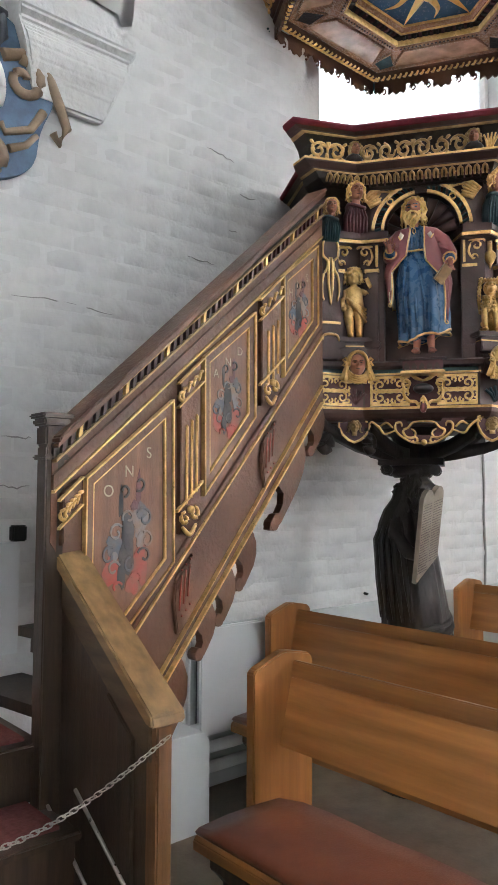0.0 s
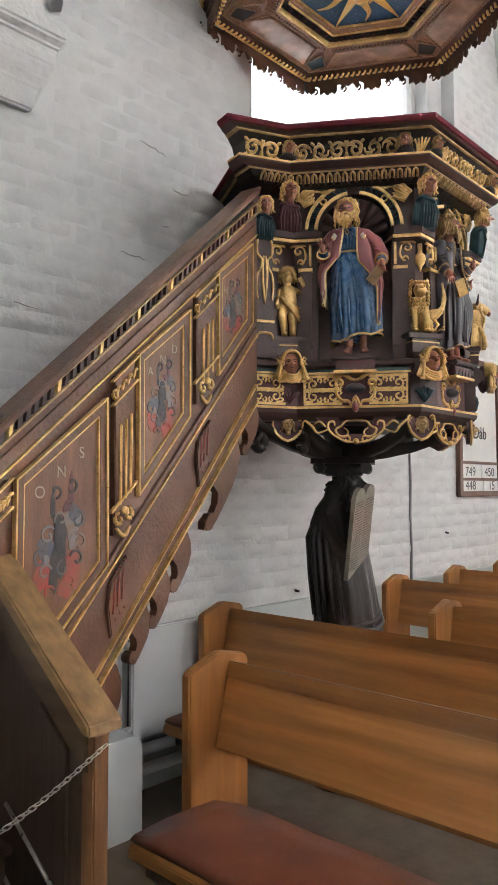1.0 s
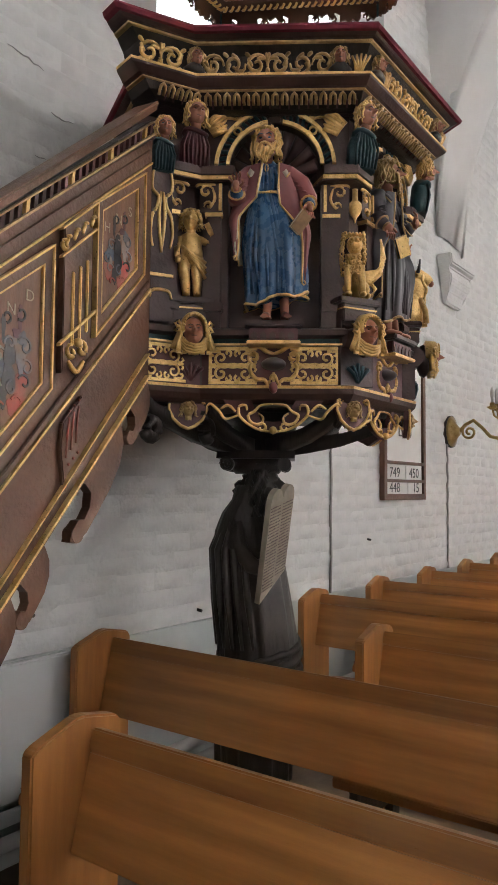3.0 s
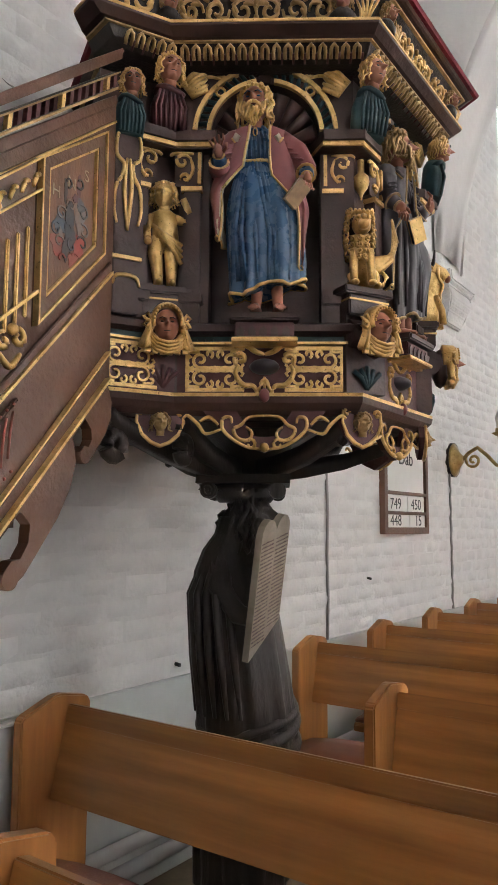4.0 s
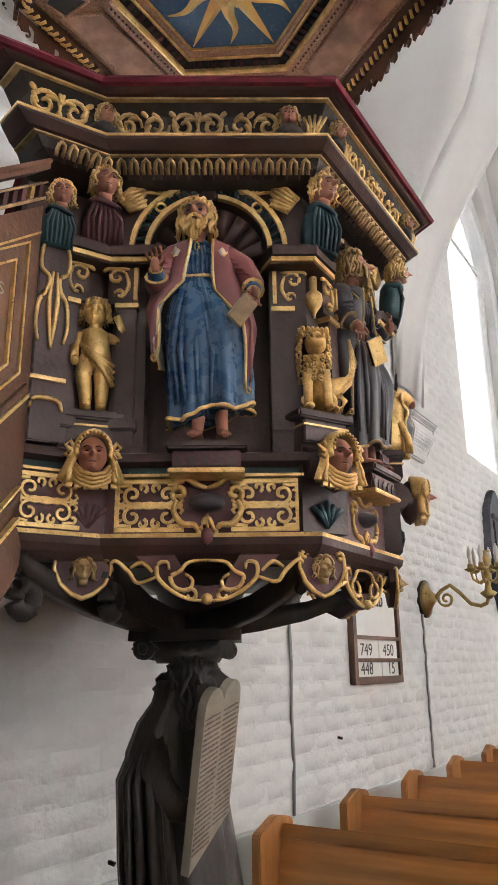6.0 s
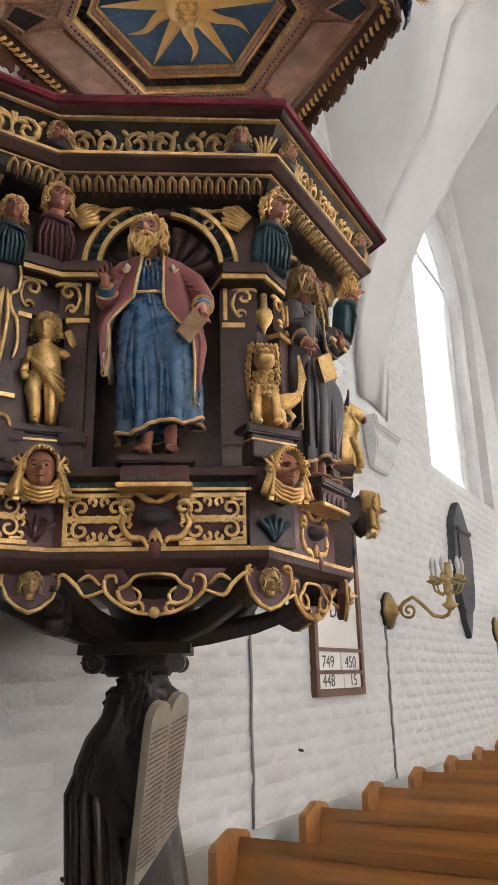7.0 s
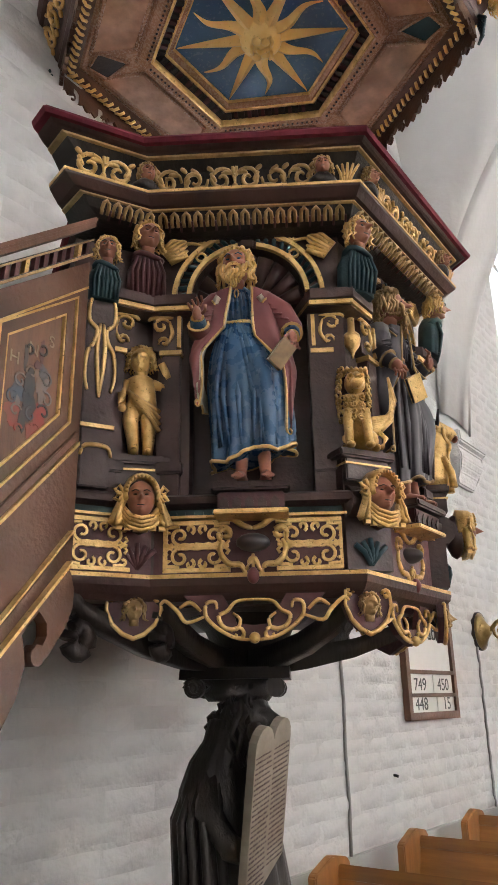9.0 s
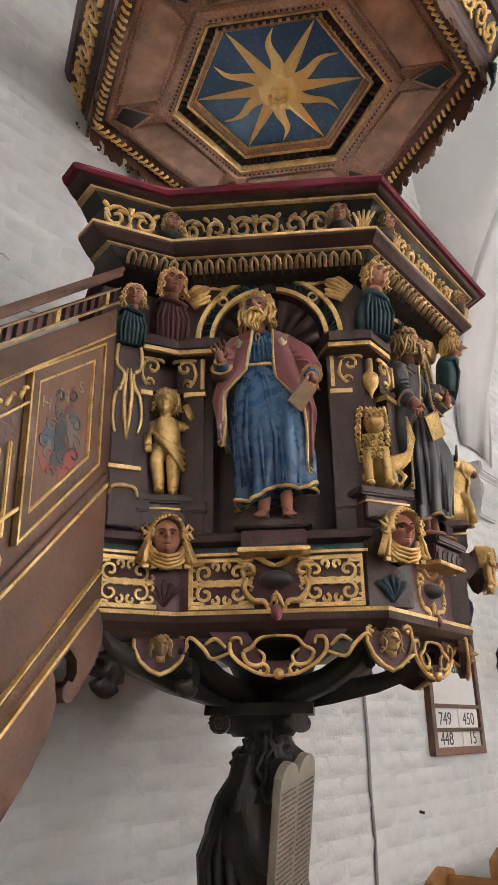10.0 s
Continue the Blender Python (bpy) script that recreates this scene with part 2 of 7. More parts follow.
LETTER_PAINT = material("faded_cream_paint", (0.46, 0.39, 0.27), (0.33, 0.24, 0.16), 0.6, 0, 40, bump=0.1)
OAK_POST = material("red_oak_post", (0.20, 0.09, 0.035), (0.13, 0.058, 0.024), 0.4, 0, 8, (6, 6, 0.8), 0.1, 50, wave=1.2)
# tablet board, its colour darkened for the low light that falls on it
DIM_BOARD = material("dim_lit_board", (0.33, 0.29, 0.235), (0.23, 0.20, 0.155), 0.6, 0, 12, bump=0.1)
GLASS = bpy.data.materials.new("window_glass")
GLASS.use_nodes = True
gb = GLASS.node_tree.nodes["Principled BSDF"]
gb.inputs["Transmission Weight"].default_value = 1.0
gb.inputs["Roughness"].default_value = 0.02
gb.inputs["IOR"].default_value = 1.45

# ---------------------------------------------------------------- the church shell
rnd = random.Random(7)
X0, X1 = -4.1, 26.0
WALL_TOP = 12.6
REC_W, REC_D = 2.87, 0.13       # outer recess of a window
GL_IN = 0.27                    # glass opening set in from the recess on both sides


def arch_top(w, z, n=12, point=1.12):
    """Points of a pointed arch of width w from its right spring to the left one, spring height z."""
    r = w / 2 * point
    c = w / 2 - r
    top = math.sqrt(r * r - c * c)
    pts = []
    for i in range(n + 1):
        a = math.atan2(top, -c) * i / n
        pts.append((c + r * math.cos(a), z + r * math.sin(a)))
    return pts + [(-x, zz) for x, zz in pts[-2::-1]]


def wall_with_windows(name, y, out, thick, label, low=SILL):
    """Wall slab with stepped window openings; out is +1 or -1: the way to the outside."""
    ob = tagged(new(name), label, "wall", kind="structure")
    bm = bmesh.new()
    holes = [WIN_X + BAY * k for k in range(-1, 4)]
    spring = 6.9
    for d0, d1, inset in ((0, REC_D, 0), (REC_D, thick, GL_IN)):
        ya, yb = sorted((y + out * d0, y + out * d1))
        edges = [X0 - 0.5] + [v for h in holes for v in (h + inset, h + REC_W - inset)] + [X1 + 0.5]
        sill = low + (0.0 if not inset else 0.03)
        for i in range(0, len(edges), 2):
            box(bm, edges[i], edges[i + 1], ya, yb, -0.3, WALL_TOP)
        for h in holes:
            a, b = h + inset, h + REC_W - inset
            box(bm, a, b, ya, yb, -0.3, sill)
            arc = [(a + (b - a) / 2 + px, pz) for px, pz in arch_top(b - a, spring)]
            for (xa, za), (xb, zb) in zip(arc, arc[1:]):
                prism(bm, [(xa, za), (xb, zb), (xb, WALL_TOP), (xa, WALL_TOP)], ya, yb)
    part("masonry", bm, LIME, ob)
    return ob


wall_north = wall_with_windows("wall_north", WALL_Y, 1, 0.62, "whitewashed brick church wall with tall window recesses")
wall_south = wall_with_windows("wall_south", SOUTH_Y, -1, 0.62, "unseen whitewashed church wall with tall windows added for light", SOUTH_SILL)
for nm, xa, xb in (("wall_east", X0 - 0.5, X0), ("wall_west", X1, X1 + 0.5)):
    bm = bmesh.new()
    box(bm, xa, xb, SOUTH_Y + 0.002, WALL_Y - 0.002, -0.3, WALL_TOP)
    tagged(part(nm, bm, LIME), "plain whitewashed end wall of the church", "wall", kind="structure")

bm = bmesh.new()
box(bm, X0 - 0.5, X1 + 0.5, SOUTH_Y - 0.6, WALL_Y + 0.6, -0.3, 0.0)
floor = tagged(part("floor", bm, STONE), "worn grey-brown stone church floor", "floor", kind="structure")

# groined vault, one sheet
SPRING_Z = 3.95
ARCH_BAY = 5.92
HALF_Y = (WALL_Y - SOUTH_Y) / 2
MID_Y = (WALL_Y + SOUTH_Y) / 2


def arch_rise(d):
    """Rise over the springing of the east and the west edge of an arch at the distance d from the wall."""
    low = math.sqrt(d / 0.15)
    return low, low + min(0.70, max(0.10, 3.25 * d - 0.40 - low))


def vault_height(x, y):
    u = ((x - BAY_X) / ARCH_BAY) % 1.0
    dx = max(0.0, (0.5 - abs(u - 0.5)) * ARCH_BAY - 0.30)
    dy = max(0.0, HALF_Y - abs(y - MID_Y))
    return SPRING_Z + max(arch_rise(dy)[1], math.sqrt(dx / 0.050)) + 0.02


bm = bmesh.new()
nx, ny = 260, 70
grid = [[bm.verts.new((X0 - 0.2 + (X1 - X0 + 0.4) * i / nx, SOUTH_Y - 0.06 + (WALL_Y - SOUTH_Y + 0.12) * j / ny, 0)) for j in range(ny + 1)] for i in range(nx + 1)]
for col in grid:
    for v in col:
        v.co.z = vault_height(v.co.x, v.co.y)
for i in range(nx):
    for j in range(ny):
        bm.faces.new((grid[i][j], grid[i + 1][j], grid[i + 1][j + 1], grid[i][j + 1])).smooth = True
tagged(part("ceiling", bm, VAULT), "whitewashed groined brick vault", "ceiling", kind="structure")
bm = bmesh.new()
box(bm, X0 - 0.5, X1 + 0.5, SOUTH_Y - 0.6, WALL_Y + 0.6, WALL_TOP + 0.3, WALL_TOP + 0.5)
tagged(part("roof_deck", bm, LIME), "plain roof deck above the vault", "roof", kind="structure")


def transverse_arch(k):
    """Arch band across the nave with rounded lower edges, and the moulded corbels that it stands on."""
    xm = BAY_X + ARCH_BAY * k
    ob = tagged(new("arch"), "whitewashed transverse arch on moulded wall corbels", "arch", "transverse arches", "structure")
    bm = bmesh.new()
    rings = []
    n = 60
    for i in range(n + 1):
        w = 2 * i / n - 1
        d = HALF_Y * (1 - abs(w) ** 0.6)
        sg = 1 if w < 0 else -1
        y = MID_Y + sg * (HALF_Y - d - 0.02)
        lo, hi = (SPRING_Z + v for v in arch_rise(d))
        w_, e_ = hi - 0.06, lo
        rings.append([V(xm - 0.36, y, hi + 0.25), V(xm - 0.36, y, w_ + 0.02), V(xm - 0.33, y, w_ - 0.01)] + [V(xm - 0.33 + 0.60 * k / 4, y, w_ + (e_ - w_) * k / 4 + 0.04 * math.sin(math.pi * k / 4)) for k in range(1, 4)] + [V(xm + 0.27, y, e_ + 0.03), V(xm + 0.29, y, e_ - 0.03), V(xm + 0.35, y, e_), V(xm + 0.36, y, e_ + 0.05), V(xm + 0.36, y, hi + 0.25)])
    loft(bm, rings)
    part("arch_band", bm, VAULT, ob)
    for yw, s in ((WALL_Y, -1), (SOUTH_Y, 1)):
        bm = bmesh.new()
        prof = [(0.55 * pd, 3.36 + 0.8 * (pz - 3.46)) for pd, pz in [(0.01, 3.46), (0.10, 3.46), (0.11, 3.52), (0.14, 3.60), (0.20, 3.66), (0.235, 3.73), (0.235, 3.80), (0.19, 3.83), (0.19, 3.87), (0.285, 3.90), (0.285, 4.02), (0.01, 4.02)]]
        hw = lambda z: 0.18 + 0.15 * min(1, max(0, (z - 3.36) / 0.42))
        a = [bm.verts.new((xm - hw(p[1]), yw + s * p[0], p[1])) for p in prof]
        b = [bm.verts.new((xm + hw(p[1]), yw + s * p[0], p[1])) for p in prof]
        bm.faces.new(a)
        bm.faces.new(b[::-1])
        for i in range(len(prof)):
            bm.faces.new((a[i], b[i], b[(i + 1) % len(prof)], a[(i + 1) % len(prof)]))
        part("corbel", bm, LIME, ob, bevel=0.012)


for k in range(0, 4):
    transverse_arch(k)


def window(k, y, out, idx, sill=SILL):
    a = WIN_X + BAY * k + GL_IN
    b = a + REC_W - 2 * GL_IN
    yg = y + out * 0.30
    ob = tagged(new("window_%d" % idx), "tall arched church window with thin white bars", "window", "church windows", "structure")
    bm = bmesh.new()
    arc = [(a + (b - a) / 2 + px, pz) for px, pz in arch_top(b - a, 6.9)]
    prism(bm, [(a, sill + 0.03), (b, sill + 0.03)] + arc, yg - 0.003, yg + 0.003)
    g = part("pane", bm, GLASS, ob)
    g.visible_shadow = False
    bm = bmesh.new()
    box(bm, a, b, yg - 0.02, yg + 0.02, 7.28, 7.31)
    part("glazing_bar", bm, WHITE_PAINT, ob)
    bm = bmesh.new()
    for xa, xb in ((a, a + 0.06), (b - 0.06, b)):
        box(bm, xa, xb, yg - 0.05, yg + 0.05, sill + 0.03, 7.0)
    box(bm, a + 0.06, b - 0.06, yg - 0.05, yg + 0.05, sill + 0.03, sill + 0.09)
    part("window_frame", bm, WHITE_PAINT, ob)


for i, k in enumerate(range(-1, 4)):
    window(k, WALL_Y, 1, i + 1)
    window(k, SOUTH_Y, -1, i + 6, SOUTH_SILL)

# bright overcast sky beyond the windows
for yb in (WALL_Y + 9.0, SOUTH_Y - 9.0):
    bm = bmesh.new()
    box(bm, -40, 60, yb, yb + 0.05, -3, 30)
    tagged(part("backdrop", bm, glow("overcast_glow", 3.0, (0.93, 0.97, 1.0))), "plain bright overcast sky outside the windows", "sky", kind="structure")

# low pale dado board along the north wall
bm = bmesh.new()
box(bm, 2.36, X1, WALL_Y - 0.03, WALL_Y + 0.05, 0.0, 0.84)
tagged(part("baseboard", bm, DADO, None, bevel=0.006), "pale grey-green painted dado along the wall", "dado", kind="structure")

# ---------------------------------------------------------------- pews
PEW_STEP = 0.885
PEW_HALF = 0.045


def end_board(bm, y0, y1):
    pts = [(-0.165, 0.0), (-0.165, 0.885), (-0.15, 0.90), (-0.02, 0.948), (0.01, 0.950), (0.125, 0.928), (0.145, 0.905), (0.145, 0.0)]
    prism(bm, pts, y0, y1)


def pew(x, yend, y_aisle, first=False):
    """x: the peak of the end board; yend: wall end; the bench faces -x."""
    ob = thing("pew", (x, yend, 0), "honey-brown oak church pew with a leather seat pad", "pew", "church pews")
    for ya, yb in ((yend, yend + PEW_HALF), (y_aisle - PEW_HALF, y_aisle)):
        bm = bmesh.new()
        end_board(bm, ya, yb)
        bm.transform(Matrix.Translation((x, 0, 0)))
        part("end_board", bm, OAK_END, ob, bevel=0.006)
    bm = bmesh.new()
    m = Matrix.Translation((x + 0.065, 0, 0.905)) @ Matrix.Rotation(math.radians(14), 4, "Y")
    box(bm, -0.028, -0.002, y_aisle, yend - 0.002, -0.315, -0.0605, m)
    part("back_panel", bm, OAK, ob, bevel=0.004)
    bm = bmesh.new()
    box(bm, -0.034, 0.006, y_aisle, yend - 0.002, -0.060, 0.0, m)
    part("top_rail", bm, OAK, ob, bevel=0.005)
    bm = bmesh.new()
    prism(bm, [(-0.44, 0.35), (-0.44, 0.385), (-0.425, 0.40), (-0.02, 0.40), (-0.02, 0.375), (-0.40, 0.375), (-0.41, 0.35)], y_aisle, yend - 0.002)
    bm.transform(Matrix.Translation((x, 0, 0)))
    part("seat", bm, OAK, ob, bevel=0.004)
    bm = bmesh.new()
    n = 24
    rings = []
    ya, yb = y_aisle + 0.01, yend - 0.01
    for i in range(n + 1):
        y = ya + (yb - ya) * i / n
        e = min(1, min(i, n - i) / 1.0)
        w = 0.004 * math.sin(i * 2.1) * e
        hgt = 0.022 + 0.030 * e + w
        rings.append([V(x - 0.43, y, 0.402), V(x - 0.436, y, 0.402 + hgt * 0.5), V(x - 0.42, y, 0.402 + hgt * 0.9), V(x - 0.3, y, 0.402 + hgt + 0.006), V(x - 0.16, y, 0.402 + hgt + 0.004), V(x - 0.05, y, 0.402 + hgt * 0.9), V(x - 0.04, y, 0.402 + hgt * 0.5), V(x - 0.045, y, 0.402)])
    loft(bm, rings)
    part("seat_pad", bm, LEATHER, ob, "reddish-brown leather seat pad")
    for y in (yend - 0.09, (yend + y_aisle) / 2, y_aisle + 0.09):
        bm = bmesh.new()
        prism(bm, [(-0.36, 0.0), (-0.36, 0.25), (-0.42, 0.31), (-0.42, 0.35), (-0.03, 0.35), (-0.03, 0.0), (-0.08, 0.0), (-0.10, 0.22), (-0.28, 0.22), (-0.30, 0.0)], y - 0.02, y + 0.02)
        bm.transform(Matrix.Translation((x, 0, 0)))
        part("bracket", bm, OAK_DARK, ob, bevel=0.003)
    bm = bmesh.new()
    box(bm, x - 0.06, x + 0.0, (yend + y_aisle) / 2 - 0.04, (yend + y_aisle) / 2 + 0.04, 0.0, 0.62)
    part("post", bm, OAK_DARK, ob, bevel=0.003)
    return ob


AISLE = -0.9
pew(2.2, 2.2, AISLE)
pew(2.2 + 2 * PEW_STEP, 2.2, AISLE)
long_pew = pew(2.2 + PEW_STEP, 3.07, AISLE)
for k in range(3, 14):
    copy_thing(long_pew, Matrix.Translation((2.2 + PEW_STEP * k, 3.07, 0)))

# ---------------------------------------------------------------- pulpit: plan
CX, CY = 3.68, 2.60
FRONT, SIDE, LANDING = 214.0, 271.0, 244.0
LINES = (166, LANDING, FRONT, SIDE, 330, 30, 90, 150, 76)


def plan(off, back=0.70, top=False):
    """The outline of the pulpit with its walls at the distance off from the middle; top: the stepped cornice."""
    e = off - 0.555
    dist = (0.756 + 1.42 * e if top else 0.857 + 0.93 * e, 0.334 + 0.82 * e, off, off + 0.013 - 0.14 * e, off + 0.01 + 0.1 * e, off, back, off, -0.02 - 0.9 * e)
    ls = [(math.cos(math.radians(a)), math.sin(math.radians(a)), d) for a, d in zip(LINES, dist)]
    pts = []
    for (a1, b1, c1), (a2, b2, c2) in zip(ls, ls[1:] + ls[:1]):
        det = a1 * b2 - a2 * b1
        pts.append((CX + (c1 * b2 - c2 * b1) / det, CY + (a1 * c2 - a2 * c1) / det))
    return pts


def face_frame(ang, off=0.0):
    """x along the face to the right as seen from outside, -y outward, z up."""
    a = math.radians(ang)
    n = Vector((math.cos(a), math.sin(a), 0))
    t = Vector((-n.y, n.x, 0))
    m = Matrix(((t.x, -n.x, 0, CX + n.x * off), (t.y, -n.y, 0, CY + n.y * off), (0, 0, 1, 0), (0, 0, 0, 1)))
    return m


def plan_loft(bm, prof, mi=0, cap=True):
    loft(bm, [[V(px, py, z) for px, py in plan(o, top=z > 3.0)] for o, z in prof], mi, cap=cap, smooth=False)


pulpit = thing("pulpit", (CX, CY, 0), "carved dark wooden pulpit with gilded ornament and painted figures", "pulpit")
bm = bmesh.new()
plan_loft(bm, [(0.42, 1.90), (0.42, 3.16)])
part("core", bm, DARK_WOOD, pulpit)


def band(name, prof, mat, label=""):
    bm = bmesh.new()
    plan_loft(bm, prof)
    return part(name, bm, mat, pulpit, label)


band("cushion_rim", [(0.735, 3.314), (0.755, 3.316), (0.762, 3.329), (0.754, 3.342), (0.735, 3.347), (0.3, 3.347), (0.3, 3.314)], RED, "red velvet edge")
band("top_moulding", [(0.706, 3.304), (0.722, 3.304), (0.732, 3.308), (0.740, 3.314), (0.740, 3.316), (0.4, 3.316), (0.4, 3.304)], DARK_WOOD)
band("gold_fillet", [(0.695, 3.296), (0.706, 3.298), (0.708, 3.305), (0.5, 3.305), (0.5, 3.296)], GOLD_OLD)
band("frieze", [(0.640, 3.183), (0.643, 3.22), (0.662, 3.268), (0.694, 3.297), (0.4, 3.297), (0.4, 3.183)], BLACK_WOOD)
band("gold_fillet", [(0.686, 3.173), (0.694, 3.175), (0.694, 3.184), (0.4, 3.185), (0.4, 3.173)], GOLD)
band("cornice", [(0.640, 3.143), (0.662, 3.146), (0.676, 3.157), (0.690, 3.167), (0.692, 3.174), (0.4, 3.174), (0.4, 3.143)], DARK_WOOD)
band("bed_fillet", [(0.634, 3.138), (0.646, 3.139), (0.647, 3.144), (0.4, 3.144), (0.4, 3.138)], GOLD_OLD)
band("gadroon_bed", [(0.560, 3.086), (0.590, 3.092), (0.618, 3.112), (0.636, 3.139), (0.4, 3.139), (0.4, 3.086)], BLACK_WOOD)
band("ledge", [(0.54, 2.165), (0.585, 2.175), (0.59, 2.195), (0.57, 2.205), (0.44, 2.207), (0.44, 2.165)], DARK_WOOD)
band("teal_band", [(0.44, 2.145), (0.545, 2.145), (0.545, 2.167), (0.44, 2.167)], TEAL)
band("gold_fillet", [(0.44, 2.138), (0.56, 2.138), (0.56, 2.146), (0.44, 2.146)], GOLD)
band("lower_wall", [(0.44, 1.96), (0.535, 1.96), (0.535, 2.139), (0.44, 2.139)], OXBLOOD)
band("gold_fillet", [(0.44, 1.966), (0.558, 1.966), (0.560, 1.977), (0.44, 1.979)], GOLD)
band("base_moulding", [(0.40, 1.905), (0.50, 1.908), (0.535, 1.925), (0.555, 1.945), (0.560, 1.965), (0.44, 1.967)], DARK_WOOD)

# ---------------------------------------------------------------- ornament helpers
def spiral(cx, cz, r0, r1, a0, a1, n=12):
    return [(cx + (r0 + (r1 - r0) * i / n) * math.cos(math.radians(a0 + (a1 - a0) * i / n)), cz + (r0 + (r1 - r0) * i / n) * math.sin(math.radians(a0 + (a1 - a0) * i / n))) for i in range(n + 1)]


def arabesque(w, h, units=2):
    """Mirrored scrollwork filling a band of width w and height h, as lines in x and z."""
    out = []
    uw = w / (2 * units)
    for k in range(units):
        c = -w / 2 + uw * (2 * k + 1)
        for s in (-1, 1):
            for t in (-1, 1):
                r = min(uw * 0.5, h * 0.27)
                p = spiral(0.52 * uw, 0.23 * h, r, r * 0.2, -110, 330, 14)
                stem = [(0.04 * uw, 0.02 * h), (0.25 * uw, -0.02 * h)]
                out.append([(c + s * x, t * z) for x, z in stem + p])
                q = spiral(0.90 * uw, 0.06 * h, 0.16 * uw, 0.05 * uw, 200, 20, 6)
                out.append([(c + s * x, t * z) for x, z in q])
        out.append([(c, -0.44 * h), (c, 0.44 * h)])
        for t in (-1, 1):
            out.append([(c - 0.13 * uw, t * 0.44 * h), (c, t * 0.30 * h), (c + 0.13 * uw, t * 0.44 * h)])
    return out


def vine(w, h, cells):
    """Leafy running scrolls, mirrored about the middle of a band of width w and height h."""
    out = []
    cw = w / (2 * cells)
    for s in (-1, 1):
        for j in range(cells):
            cx, g = (j + 0.5) * cw, 1 if j % 2 == 0 else -1
            rx, rz = cw * 0.50 / (h * 0.46), 1.0
            sp = spiral(0, 0, h * 0.46, h * 0.09, 185, -330, 18)
            out.append([(s * (cx + x * rx * (1 if k < 9 else 0.92)), g * z * rz) for k, (x, z) in enumerate(sp)])
            for a0, a1, r1 in ((150, 95, 0.30), (35, -20, 0.26), (-75, -130, 0.28)):
                a, b = math.radians(a0), math.radians(a1)
                p = (cx + rx * h * 0.44 * math.cos(a), h * 0.44 * math.sin(a))
                q = (cx + rx * h * r1 * math.cos((a + b) / 2), h * r1 * math.sin((a + b) / 2))
                e = (cx + rx * h * 0.20 * math.cos(b), h * 0.20 * math.sin(b))
                out.append([(s * x, g * z) for x, z in (p, q, e)])
            for t in (-1, 1):
                out.append([(s * (cx + 0.30 * cw), t * 0.30 * h), (s * (cx + 0.42 * cw), t * 0.40 * h), (s * (cx + 0.52 * cw), t * 0.46 * h)])
    out.append([(0, -0.42 * h), (0, 0.42 * h)])
    for t in (-1, 1):
        out.append([(-0.07 * h, t * 0.46 * h), (-0.04 * h, t * 0.30 * h), (0, t * 0.16 * h), (0.04 * h, t * 0.30 * h), (0.07 * h, t * 0.46 * h)])
    return out


def ribbon(bm, pts, m, w, y0, y1, mi=0):
    """Flat strip of width w along a line in x and z, from y0 to y1 in depth."""
    n = len(pts)
    rings = []
    for i, (x, z) in enumerate(pts):
        xa, za = pts[max(i - 1, 0)]
        xb, zb = pts[min(i + 1, n - 1)]
        l = math.hypot(xb - xa, zb - za) or 1.0
        nx_, nz_ = -(zb - za) / l * w / 2, (xb - xa) / l * w / 2
        rings.append([m @ V(x + nx_, y1, z + nz_), m @ V(x + nx_ * 0.8, y0, z + nz_ * 0.8), m @ V(x - nx_ * 0.8, y0, z - nz_ * 0.8), m @ V(x - nx_, y1, z - nz_)])
    loft(bm, rings, mi, smooth=False)


def fret(w, h):
    """Sawn strapwork of mirrored scrolls for a panel of width w and height h."""
    out = []
    for t in (-1, 1):
        for s in (-1, 1):
            out.append([(s * x, t * z) for x, z in [(0.0, 0.05 * h), (0.10 * w, 0.03 * h)] + spiral(0.25 * w, 0.22 * h, 0.20 * h, 0.05 * h, -120, 300, 16)])
            out.append([(s * x, t * z) for x, z in spiral(0.10 * w, 0.36 * h, 0.10 * h, 0.03 * h, 250, -60, 9)])
            out.append([(s * x, t * z) for x, z in [(0.26 * w, 0.42 * h), (0.36 * w, 0.40 * h)] + spiral(0.42 * w, 0.33 * h, 0.08 * h, 0.03 * h, 120, -140, 8)])
            out.append([(s * x, t * z) for x, z in [(0.36 * w, 0.06 * h), (0.42 * w, 0.02 * h), (0.48 * w, 0.10 * h), (0.44 * w, 0.17 * h)]])
        out.append([(-0.5 * w, t * 0.475 * h), (0.5 * w, t * 0.475 * h)])
    out.append([(-0.48 * w, 0), (-0.10 * w, 0), (0.10 * w, 0), (0.48 * w, 0)])
    return out


def rounded(ln):
    """A short broken line as a smooth curve through the same corners."""
    n = len(ln)
    if n < 3 or n > 8:
        return ln
    out = []
    for i in range(n - 1):
        p0, p1, p2, p3 = ln[max(i - 1, 0)], ln[i], ln[i + 1], ln[min(i + 2, n - 1)]
        for k in range(4):
            t = k / 4
            out.append(tuple(0.5 * (2 * b + (c - a) * t + (2 * a - 5 * b + 4 * c - d) * t * t + (3 * b - a - 3 * c + d) * t ** 3) for a, b, c, d in zip(p0, p1, p2, p3)))
    return out + [ln[-1]]


def draw(bm, lines, m, r=0.004, y=-0.004, mi=0, sides=5):
    for ln in lines:
        ln = rounded(ln)
        tube(bm, [m @ V(x, y, z) for x, z in ln], lambda u: r * (0.75 + 0.5 * math.sin(math.pi * u)), sides, mi)


